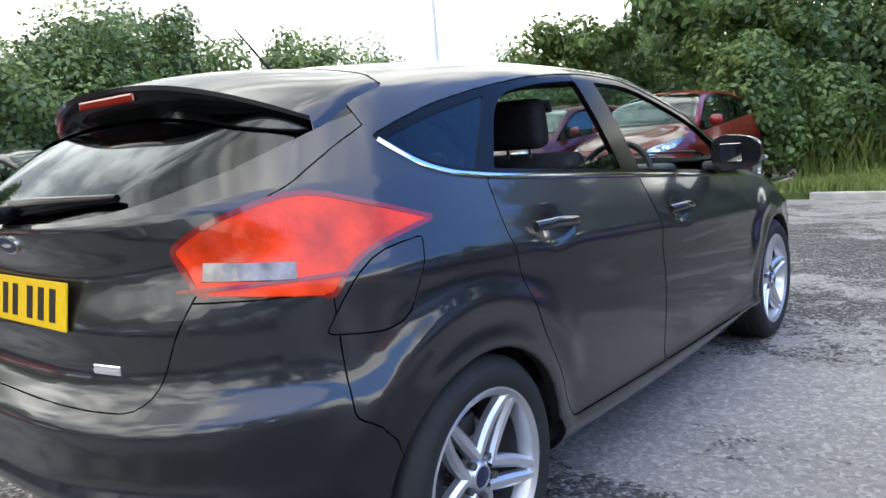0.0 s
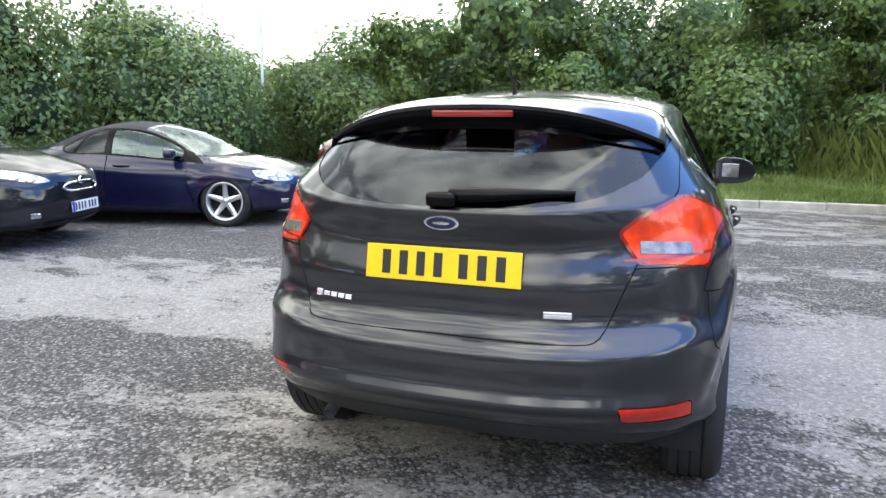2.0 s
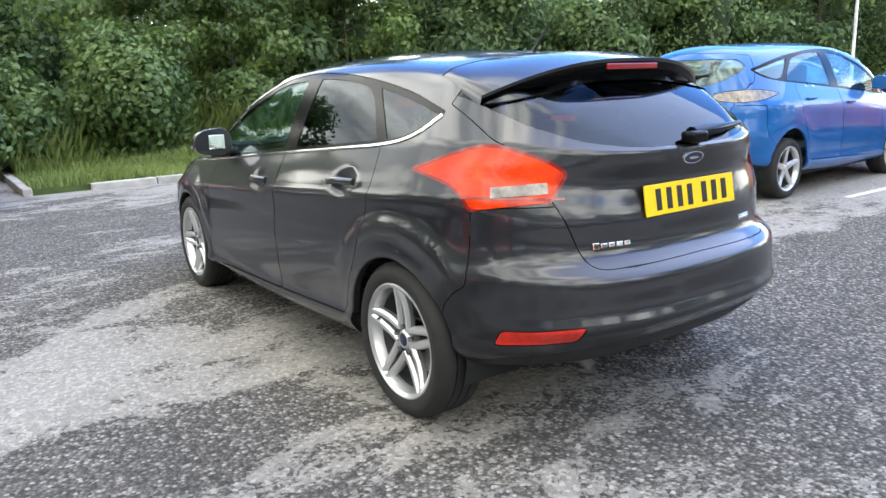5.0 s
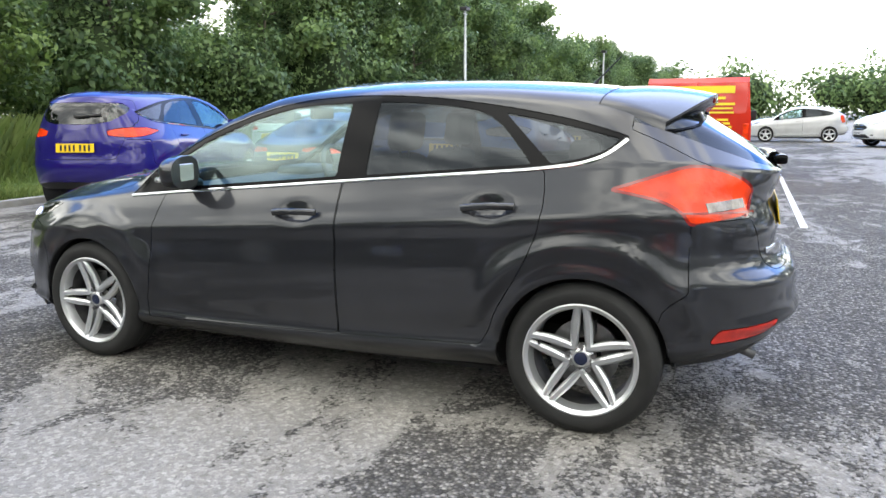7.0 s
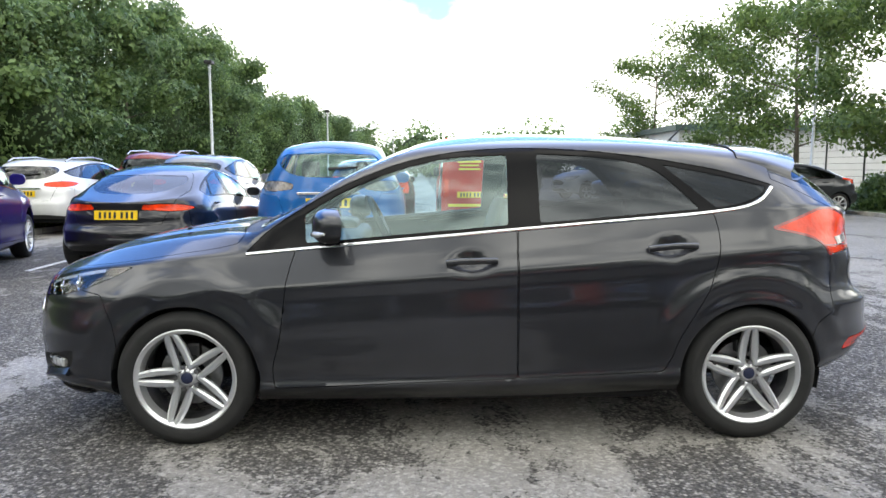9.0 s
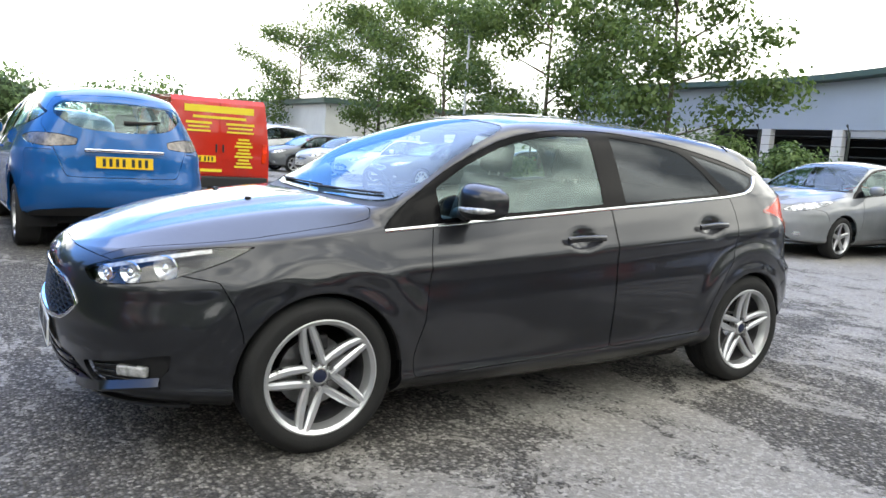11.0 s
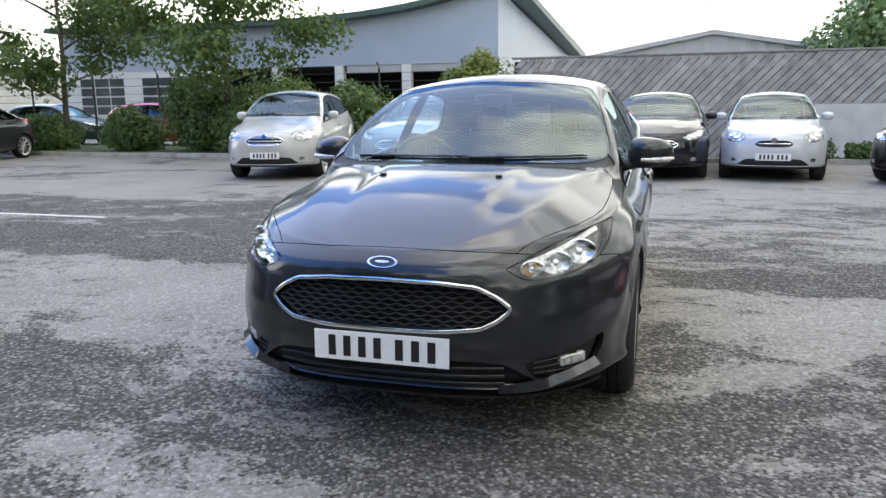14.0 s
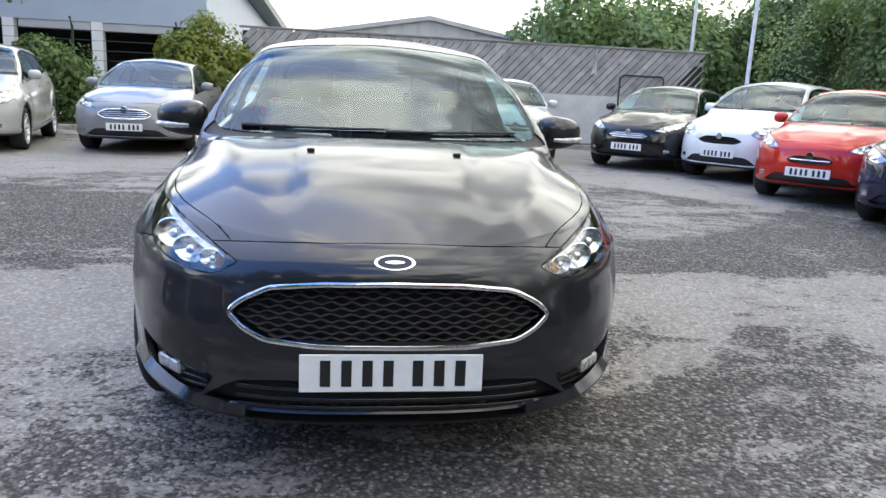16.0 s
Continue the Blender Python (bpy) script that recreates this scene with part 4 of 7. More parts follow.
def make_spoiler(car, skin):
    """Roof spoiler: body-coloured wing over a black underside with the high stop lamp in it."""
    nx, ny = 10, 32

    def line(v):
        a = abs(v)
        s = Vector((-1.375 + 0.05 * a ** 2, 0.600 * v, 0))
        s.z = skin.at((s.x, abs(s.y), 1.2), (0, 0, 1))[0].z + 0.005
        e = Vector((-1.755 + 0.165 * a ** 2.8, 0.622 * v, 1.380 - 0.118 * a ** 2.6))
        return s, e

    rows = [line(-1 + 2 * j / ny) for j in range(ny + 1)]
    bm = bmesh.new()
    prev = None
    for k, (s, e) in enumerate(rows):
        a = abs(-1 + 2 * k / ny)
        r = []
        for i in range(nx + 1):
            t = i / nx
            p = s.lerp(e, t)
            p.z += (0.014 - 0.004 * a) * math.sin(math.pi * t)
            r.append(bm.verts.new(p))
        r.append(bm.verts.new(e + Vector((0.004, 0, -0.012))))
        if prev:
            for i in range(nx + 1):
                bm.faces.new((prev[i], prev[i + 1], r[i + 1], r[i]))
        if k in (0, ny):
            low = [bm.verts.new((v.co.x, v.co.y + (0.012 if k else -0.012), skin.at((v.co.x, abs(v.co.y) + 0.012, 1.2), (0, 0, 1))[0].z - 0.012)) for v in r]
            for i in range(nx + 1):
                bm.faces.new((r[i], r[i + 1], low[i + 1], low[i]))
        prev = r
    bmesh.ops.recalc_face_normals(bm, faces=bm.faces)
    part("spoiler", bm, M_GREY, car, "graphite grey roof spoiler", smooth=50)
    bm = bmesh.new()
    prev = None
    for k, (s, e) in enumerate(rows):
        a = abs(-1 + 2 * k / ny)
        d = 1 - 0.55 * a ** 4
        pts = [e + Vector(q) for q in ((0.004, 0, -0.012), (0.012, 0, -0.046 * d), (0.035, 0, -0.066 * d))]
        y = min(abs(e.y), 0.615)
        q, n = skin.at((-1.9, y, e.z - 0.082 * d), (-1, 0, 0))
        pts.append(Vector((q.x - 0.006, e.y, q.z)))
        pts.append(Vector((q.x + 0.05, e.y, q.z + 0.01)))
        r = [bm.verts.new(p) for p in pts]
        if prev:
            for i in range(4):
                bm.faces.new((prev[i], prev[i + 1], r[i + 1], r[i]))
        prev = r
    bmesh.ops.recalc_face_normals(bm, faces=bm.faces)
    part("spoiler_underside", bm, M_SATIN, car, "black spoiler underside", smooth=50)
    bm = bmesh.new()
    box(bm, (-1.752, -0.145, 1.338), (-1.72, 0.145, 1.362), 0.006, 2)
    part("stop_lamp", bm, M_REDDARK, car, "dark red high stop lamp")
    bm = bmesh.new()
    tube(bm, [s + Vector((0.002, 0, -0.001)) for s, e in rows], 0.0032, 6)
    part("spoiler_seam", bm, M_SHADE, car)


def make_mirror(car, sd):
    m = new("door_mirror")
    m.parent = car
    bm = bmesh.new()
    bmesh.ops.create_uvsphere(bm, u_segments=28, v_segments=18, radius=1.0)
    for v in bm.verts:
        x, y, z = v.co
        q = [math.copysign(abs(c) ** 0.72, c) for c in (x, y, z)]
        k = 1.0 if q[0] > -0.25 else 0.0
        px = 0.64 + (q[0] * 0.085 if q[0] > -0.3 else -0.3 * 0.085)
        v.co = Vector((px - 0.035 * max(0, q[1]), 0.895 + q[1] * 0.115, 1.025 + q[2] * (0.078 - 0.012 * q[1])))
    mats = [M_GREY, M_BLACK, M_CHROME]
    for f in bm.faces:
        c = f.calc_center_median()
        f.material_index = 1 if c.z < 0.982 else 0
    if sd < 0:
        mirrored(bm)
    part("mirror_housing", bm, mats, m, "graphite and black mirror housing", smooth=50)
    bm = bmesh.new()
    box(bm, (0.607, 0.825, 0.985), (0.611, 0.968, 1.066), 0.002, 1)
    if sd < 0:
        mirrored(bm)
    part("mirror_glass", bm, M_CHROME, m)
    bm = bmesh.new()
    tube(bm, [(0.66, 0.74, 0.955), (0.66, 0.80, 0.965), (0.65, 0.86, 0.985)], [0.034, 0.028, 0.03], 12)
    if sd < 0:
        mirrored(bm)
    part("mirror_arm", bm, M_BLACK, m, smooth=50)
    bm = bmesh.new()
    tube(bm, [(0.722, 0.85, 0.992), (0.715, 0.92, 0.992), (0.69, 0.985, 0.995), (0.655, 1.010, 0.998)], [0.010, 0.014, 0.014, 0.006], 10)
    if sd < 0:
        mirrored(bm)
    part("indicator", bm, M_CLEAR, m, "clear side indicator", smooth=50)


def oval_badge(car, m, rx=0.058, rz=0.023):
    b = new("badge")
    b.parent = car
    b.matrix_local = m
    for nm, k, h, mat in (("badge_rim", 1.0, 0.004, M_CHROME), ("badge_field", 0.84, 0.0055, M_BLUE_OVAL), ("badge_mark", 0.48, 0.0065, M_CHROME)):
        bm = bmesh.new()
        vs = [bm.verts.new((rx * k * math.cos(2 * math.pi * i / 40), rz * (k if k > 0.5 else 0.22) * math.sin(2 * math.pi * i / 40), h)) for i in range(40)]
        f = bm.faces.new(vs)
        r = bmesh.ops.extrude_face_region(bm, geom=[f])
        bmesh.ops.translate(bm, vec=(0, 0, -h - 0.006), verts=[v for v in r["geom"] if isinstance(v, bmesh.types.BMVert)])
        bmesh.ops.recalc_face_normals(bm, faces=bm.faces)
        part(nm, bm, mat, b)


def facing(p, n, up=(0, 0, 1), lift=0.0):
    """A frame at p whose z points along n and whose y is as upright as can be."""
    z = Vector(n).normalized()
    x = Vector(up).cross(z).normalized()
    y = z.cross(x)
    m = Matrix((x, y, z)).transposed().to_4x4()
    m.translation = Vector(p) + z * lift
    return m


def make_grille(car, skin):
    """Honeycomb bars set back in the mouth, with a chrome frame round it."""
    half = [(0.0, 0.668), (0.20, 0.664), (0.345, 0.648), (0.42, 0.610), (0.466, 0.570), (0.42, 0.530), (0.36, 0.502), (0.2, 0.490), (0.0, 0.489)]
    loop = [(y, z) for y, z in half] + [(-y, z) for y, z in half[-2:0:-1]]
    pts = along([(0, y, z) for y, z in loop + loop[:1]], 120)[:-1]
    pts = [(pts[i - 1] + pts[i] * 2 + pts[(i + 1) % len(pts)]) / 4 for i in range(len(pts))]
    rows = []
    for p in pts:
        q, n = skin.at((2.2, abs(p.y), p.z), (1, 0, 0))
        rows.append((Vector((q.x, p.y, p.z)), Vector((n.x, n.y if p.y >= 0 else -n.y, n.z))))
    bm = bmesh.new()
    prev = first = None
    for k in range(len(rows)):
        p, n = rows[k]
        t = (rows[(k + 1) % len(rows)][0] - rows[k - 1][0]).normalized()
        w = n.cross(t).normalized()
        ring = [bm.verts.new(p + w * u + n * v) for u, v in ((-0.008, -0.01), (-0.007, 0.004), (0, 0.007), (0.007, 0.004), (0.008, -0.01))]
        if prev:
            for i in range(4):
                bm.faces.new((prev[i], prev[i + 1], ring[i + 1], ring[i]))
        first = first or ring
        prev = ring
    for i in range(4):
        bm.faces.new((prev[i], prev[i + 1], first[i + 1], first[i]))
    bmesh.ops.recalc_face_normals(bm, faces=bm.faces)
    part("grille_frame", bm, M_CHROME, car, "chrome grille surround", smooth=60)

    def inside(y, z):
        c, j = False, len(loop) - 1
        for i in range(len(loop)):
            (ay, az), (by, bz) = loop[i], loop[j]
            if (az > z) != (bz > z) and y < (by - ay) * (z - az) / (bz - az) + ay:
                c = not c
            j = i
        return c

    bm = bmesh.new()
    dy, dz = 0.029, 0.0165
    for r in range(11):
        z0 = 0.494 + dz * r
        run = []
        for k in range(-18, 19):
            y = dy * k
            z = z0 + (0.0052 if (k + r) % 2 else -0.0052)
            if inside(y, z):
                q, n = skin.at((2.2, abs(y), z), (1, 0, 0))
                run.append(Vector((q.x - 0.012, y, z)))
        if len(run) > 2:
            tube(bm, run, 0.0046, 6)
    part("grille_mesh", bm, M_GRILLE, car, "black honeycomb grille mesh", smooth=60)
    for z in (0.292, 0.322, 0.352):
        rows = []
        for k in range(25):
            y = -0.44 + 0.88 * k / 24
            q, n = skin.at((2.2, abs(y), z), (1, 0, 0))
            rows.append(Vector((q.x - 0.006, y, z)))
        bm = bmesh.new()
        tube(bm, rows, 0.006, 6)
        part("grille_bar", bm, M_GLOSS, car, smooth=60)


def make_lip(car, skin):
    """The black splitter edge below the front bumper."""
    rows = []
    for k in range(49):
        y = -0.74 + 1.48 * k / 48
        q, n = skin.at((2.2, abs(y), 0.232), (1, 0, 0))
        rows.append((Vector((q.x, y, 0.222 + 0.012 * (abs(y) / 0.74) ** 2)), Vector((n.x, n.y if y > 0 else -n.y, 0)).normalized()))
    bm = bmesh.new()
    strip(bm, rows, [(-0.014, -0.04), (-0.014, 0.020), (-0.004, 0.024), (0.012, -0.04)])
    part("front_splitter", bm, M_BLACK, car, "satin black front splitter", smooth=40)


def make_lamps(car, sh, skin):
    for sd in (1, -1):
        lamp = new("headlamp_unit")
        lamp.parent = car
        me = sh.panel("headlamp", (sd,), gap=-0.002, depth=0, inset=0.075)
        link_mesh("bucket", me, M_BUCKET, lamp, "silver and black headlamp bucket")
        for p, r, deep in (((2.03, 0.49, 0.700), 0.036, 0.020), ((1.95, 0.565, 0.712), 0.050, 0.024), ((1.85, 0.65, 0.742), 0.056, 0.026)):
            q, n = skin.at(p, (0.75, 0.64, 0.15))
            bm = bmesh.new()
            lathe(bm, [(0.008, -0.030), (r * 0.5, -0.022), (r * 0.85, -0.004), (r, 0.006), (r * 1.08, 0.004)], 28, axis="x")
            bmesh.ops.scale(bm, vec=(1, 1.15, 0.80), verts=bm.verts)
            bmesh.ops.rotate(bm, matrix=Matrix.Rotation(radians(28), 3, "Z"), verts=bm.verts)
            bmesh.ops.translate(bm, vec=q - n * deep, verts=bm.verts)
            if sd < 0:
                mirrored(bm)
            part("reflector_bowl", bm, M_BOWL, lamp, smooth=60)
            bm = bmesh.new()
            bmesh.ops.create_uvsphere(bm, u_segments=14, v_segments=10, radius=r * 0.34, matrix=Matrix.Translation(q - n * deep * 1.1))
            if sd < 0:
                mirrored(bm)
            part("bulb_cap", bm, M_CHROME, lamp, smooth=60)
        bm = bmesh.new()
        bmesh.ops.create_uvsphere(bm, u_segments=12, v_segments=8, radius=0.020, matrix=Matrix.Translation((2.045, 0.505, 0.690)))
        if sd < 0:
            mirrored(bm)
        part("indicator_bulb", bm, M_AMBER, lamp, smooth=60)
        # pale strip along the upper edge, standing for the sky's reflection in the lens
        rows = []
        for k in range(20):
            t = k / 19
            p = Vector((2.06, 0.50, 0.722)).lerp(Vector((1.72, 0.715, 0.808)), t)
            q, n = skin.at(p, (0.75, 0.64, 0.15))
            rows.append((q - n * 0.012, n))
        bm = bmesh.new()
        strip(bm, rows, [(-0.009, 0), (-0.009, 0.004), (0.009, 0.004), (0.009, 0)])
        if sd < 0:
            mirrored(bm)
        part("glint_strip", bm, M_CLEAR, lamp)
        # clear reversing lens and dark rim in the tail lamp
        tl = new("tail_lamp_detail")
        tl.parent = car
        rows = []
        for k in range(16):
            t = k / 15
            p = Vector((-1.918, 0.622, 0.950)).lerp(Vector((-1.765, 0.732, 0.936)), t)
            q, n = skin.at(p, (-0.6, 0.8, 0.05))
            rows.append((q, n))
        for i0, i1, mat, nm in ((0, 9, M_REVERSE, "reversing_lens"), (8, 16, M_REVERSE, "indicator_lens")):
            bm = bmesh.new()
            strip(bm, rows[i0:i1], [(-0.024, -0.002), (-0.021, 0.003), (0.017, 0.003), (0.020, -0.002)])
            if sd < 0:
                mirrored(bm)
            part(nm, bm, mat, tl, "clear ribbed lens")
        # dark seal round the whole lens
        loop = [(-1.39, 0.79, 1.004), (-1.53, 0.74, 1.052), (-1.69, 0.655, 1.105), (-1.90, 0.60, 1.045), (-1.95, 0.562, 1.0), (-1.93, 0.615, 0.905), (-1.70, 0.77, 0.876), (-1.665, 0.775, 0.925), (-1.60, 0.78, 0.962), (-1.50, 0.785, 0.984)]
        rows = [skin.at(p, (-0.6, 0.8, 0.05)) for p in fillet(loop)]
        bm = bmesh.new()
        strip(bm, rows + rows[:1], [(-0.006, -0.004), (-0.006, 0.0015), (0.006, 0.0015), (0.006, -0.004)])
        if sd < 0:
            mirrored(bm)
        part("lens_seal", bm, M_REDDARK, tl, "dark red lens edge", smooth=60)
        for ofs, w in ((-0.050, 0.004),):
            rows = []
            for k in range(18):
                t = k / 17
                p = Vector((-1.965, 0.59, 0.965 + ofs)).lerp(Vector((-1.66, 0.77, 0.955 + ofs * 0.7)), t)
                q, n = skin.at(p, (-0.6, 0.8, 0.05))
                rows.append((q, n))
            bm = bmesh.new()
            strip(bm, rows, [(-w, -0.001), (-w, 0.002), (w, 0.002), (w, -0.001)])
            if sd < 0:
                mirrored(bm)
            part("lens_rib", bm, M_REDDARK, tl)
        # fog lamp
        fg = new("fog_lamp")
        fg.parent = car
        q, n = skin.at((1.97, 0.665, 0.352), (0.94, 0.34, 0))
        m = facing(q, n, lift=-0.028)
        bm = bmesh.new()
        box(bm, (-0.062, -0.022, -0.01), (0.062, 0.022, 0.018), 0.014, 3, m=m)
        if sd < 0:
            mirrored(bm)
        part("fog_lens", bm, M_CLEAR, fg, "clear rectangular fog lamp", smooth=50)
        rows = [skin.at(p, (0.94, 0.34, 0)) for p in smoothed(along([(2.15, 0.42, 0.268), (2.08, 0.58, 0.284), (1.93, 0.75, 0.322)], 20), 3)]
        bm = bmesh.new()
        strip(bm, rows, [(-0.022, -0.004), (-0.016, 0.018), (-0.006, 0.021), (0.020, -0.004)])
        if sd < 0:
            mirrored(bm)
        part("bumper_blade", bm, M_GREY, car, smooth=30)
        for k in range(3):
            bm = bmesh.new()
            rows = []
            for i in range(8):
                p = Vector((2.08, 0.53, 0.318 + 0.020 * k)).lerp(Vector((1.96, 0.68, 0.316 + 0.028 * k)), i / 7)
                qq, nn = skin.at(p, (0.94, 0.34, 0))
                rows.append(qq - nn * 0.020)
            tube(bm, rows, 0.005, 6)
            if sd < 0:
                mirrored(bm)
            part("fog_slat", bm, M_GLOSS, fg, smooth=60)


def make_trim(car, skin):
    SIDE = (0, 1, 0)
    belt = smoothed(along([(1.045, 0, 0.889), (0.75, 0, 0.917), (-0.22, 0, 1.001), (-1.09, 0, 1.074), (-1.28, 0, 1.098), (-1.385, 0, 1.130), (-1.455, 0, 1.196)], 90), 4)
    rows = [skin.at((p.x, 0.9, p.z), SIDE) for p in belt]
    for sd in (1, -1):
        bm = bmesh.new()
        strip(bm, rows, [(-0.0085, -0.006), (-0.0085, 0.003), (-0.004, 0.006), (0.005, 0.006), (0.0085, 0.002), (0.0085, -0.006)])
        if sd < 0:
            mirrored(bm)
        part("belt_moulding", bm, M_CHROME, car, "bright chrome belt moulding", smooth=40)
        for x0, x1, z0, z1 in ((0.118, -0.118, 0.846, 0.856), (-0.815, -1.045, 0.908, 0.922)):
            h = new("door_handle")
            h.parent = car
            pts = []
            for k in range(15):
                t = k / 14
                x, z = x0 + (x1 - x0) * t, z0 + (z1 - z0) * t
                q, n = skin.at((x0 if t < 0.5 else x1, 0.9, z), SIDE)
                q.x, q.z = x, z
                pts.append((q + n * (0.006 + 0.026 * math.sin(math.pi * min(1, max(0, (t + 0.06) / 1.12))) ** 0.5), Vector((0, 1, 0))))
            bm = bmesh.new()
            strip(bm, pts, [(-0.014, -0.006), (-0.015, 0.002), (-0.007, 0.010), (0.007, 0.010), (0.015, 0.002), (0.014, -0.006)])
            if sd < 0:
                mirrored(bm)
            part("grip", bm, M_GREY, h, smooth=60)
        # mirror sail and pillar covers follow the trim; wheel-arch lips
        for wx in HATCH["wheels"]:
            rows2 = []
            for k in range(41):
                a = radians(7 + 166 * k / 40)
                p = (wx + 0.347 * math.cos(a), 0.9, 0.315 + 0.347 * math.sin(a))
                rows2.append(skin.at((wx + 0.359 * math.cos(a), 0.9, 0.315 + 0.359 * math.sin(a)), SIDE))
                rows2[-1] = (Vector((p[0], rows2[-1][0].y - 0.004, p[2])), rows2[-1][1])
            bm = bmesh.new()
            strip(bm, rows2, [(-0.004, -0.03), (-0.005, 0.001), (0.003, 0.003), (0.005, -0.03)])
            if sd < 0:
                mirrored(bm)
            part("arch_lip", bm, M_BLACK, car, smooth=40)
    # wipers
    w = new("rear_wiper")
    w.parent = car
    pts = [(Vector((q.x, y, q.z)), n) for (q, n), y in zip([skin.at((-2.0, abs(y), z), (-1, 0, 0.3)) for y, z in ((-0.02, 1.088), (-0.12, 1.095), (-0.25, 1.105), (-0.40, 1.122))], (-0.02, -0.12, -0.25, -0.40))]
    bm = bmesh.new()
    tube(bm, [p + Vector((-0.010, 0, 0.008)) for p, n in pts], [0.026, 0.024, 0.017, 0.009], 10)
    part("wiper_arm", bm, M_SATIN, w, smooth=50)
    bm = bmesh.new()
    box(bm, (-2.068, -0.050, 1.066), (-2.01, 0.045, 1.110), 0.016, 3)
    part("wiper_boss", bm, M_SATIN, w, smooth=50)
    for y0, y1 in ((-0.58, 0.02), (0.02, 0.60)):
        w = new("front_wiper")
        w.parent = car
        pts = []
        for k in range(8):
            y = y0 + (y1 - y0) * k / 7
            q, n = skin.at((1.075 - 0.05 * (abs(y) / 0.6) ** 2 - 0.02 * k / 7, abs(y), 1.1), (0.5, 0, 0.86))
            pts.append(Vector((q.x, y, q.z)) + Vector((0.005, 0, 0.004)))
        bm = bmesh.new()
        tube(bm, pts, [0.007] * 3 + [0.005] * 5, 8)
        part("wiper_blade", bm, M_BLACK, w, smooth=60)
    for y in (0.27, -0.27):
        q, n = skin.at((1.46, abs(y), 1), (0, 0, 1))
        bm = bmesh.new()
        box(bm, (q.x - 0.012, y - 0.014, q.z - 0.002), (q.x + 0.012, y + 0.014, q.z + 0.010), 0.005, 2)
        part("washer_jet", bm, M_BLACK, car)
    bm = bmesh.new()
    q, n = skin.at((-1.19, 0.001, 1.4), (0, 0, 1))
    tube(bm, [(-1.18, 0, q.z - 0.01), (-1.20, 0, q.z + 0.02), (-1.31, 0, q.z + 0.13)], [0.016, 0.005, 0.0022], 8)
    part("roof_aerial", bm, M_BLACK, car, smooth=60)
    # badges and letter marks
    q, n = skin.at((2.2, 0.001, 0.727), (1, 0, 0.2))
    oval_badge(car, facing((q.x, 0, q.z), (n.x, 0, n.z)))
    q, n = skin.at((-2.05, 0.001, 1.014), (-1, 0, 0))
    oval_badge(car, facing((q.x, 0, q.z), (n.x, 0, n.z)))
    for y0, y1, z, h, nm in ((0.475, 0.315, 0.742, 0.020, "model_badge"), (-0.325, -0.412, 0.745, 0.022, "trim_badge")):
        q, n = skin.at((-2.05, (abs(y0) + abs(y1)) / 2, z), (-1, 0, 0))
        m = facing((q.x, (y0 + y1) / 2, z), (n.x, n.y if y0 > 0 else -n.y, n.z))
        hw = abs(y1 - y0) / 2
        if nm == "model_badge":
            for k in range(5):
                bm = bmesh.new()
                x = -hw + 2 * hw * k / 5
                box(bm, (x, -h / 2 + 0.003 * (k > 0), -0.004), (x + hw * 0.33, h / 2 + 0.004 * (k == 0), 0.004), 0.002, 1, m=m)
                part("letter_mark", bm, M_CHROME, car)
        else:
            bm = bmesh.new()
            box(bm, (-hw, -h / 2, -0.004), (hw, h / 2, 0.003), 0.002, 1, m=m)
            box(bm, (-hw, -0.001, 0.003), (hw, 0.001, 0.0042), 0, 1, m=m)
            part(nm, bm, M_CHROME, car)
    bm = bmesh.new()
    tube(bm, [(-1.72, 0.45, 0.33), (-1.92, 0.45, 0.315), (-1.98, 0.45, 0.292)], 0.022, 12, cap=False)
    part("exhaust_tip", bm, M_BARREL, car, smooth=60)


def make_cabin(car):
    for y in (0.36, -0.36):
        seat(car, 0.12, y)
    seat(car, -0.80, 0, 1.22, False)
    for y in (0.38, -0.38):
        bm = bmesh.new()
        box(bm, (-0.05, -0.12, 0.0), (0.05, 0.12, 0.14), 0.04, 3, m=Matrix.Translation((-1.22, y, 1.04)))
        part("rear_headrest", bm, M_CLOTH, car, smooth=50)
    bm = bmesh.new()
    box(bm, (0.55, -0.68, 0.55), (1.0, 0.68, 0.93), 0.07, 3)
    box(bm, (0.62, -0.54, 0.88), (0.86, -0.20, 0.98), 0.05, 3)
    part("dashboard", bm, M_BLACK, car, smooth=50)
    st = new("steering_wheel")
    st.parent = car
    st.matrix_local = Matrix.Translation((0.47, -0.37, 0.93)) @ Matrix.Rotation(radians(-65), 4, "Y")
    bm = bmesh.new()
    n = 32
    tube(bm, [(0.185 * math.cos(2 * math.pi * k / n), 0.185 * math.sin(2 * math.pi * k / n), 0) for k in range(n + 1)], 0.015, 8)
    part("rim_ring", bm, M_BLACK, st, smooth=60)
    bm = bmesh.new()
    box(bm, (-0.06, -0.07, -0.02), (0.06, 0.07, 0.02), 0.02, 2)
    box(bm, (-0.018, -0.18, -0.012), (0.018, 0.18, 0.008), 0.006, 1)
    part("hub", bm, M_BLACK, st, smooth=50)
    bm = bmesh.new()
    box(bm, (0.36, -0.11, 1.27), (0.39, 0.11, 1.335), 0.012, 2)
    part("interior_mirror", bm, M_BLACK, car, smooth=50)


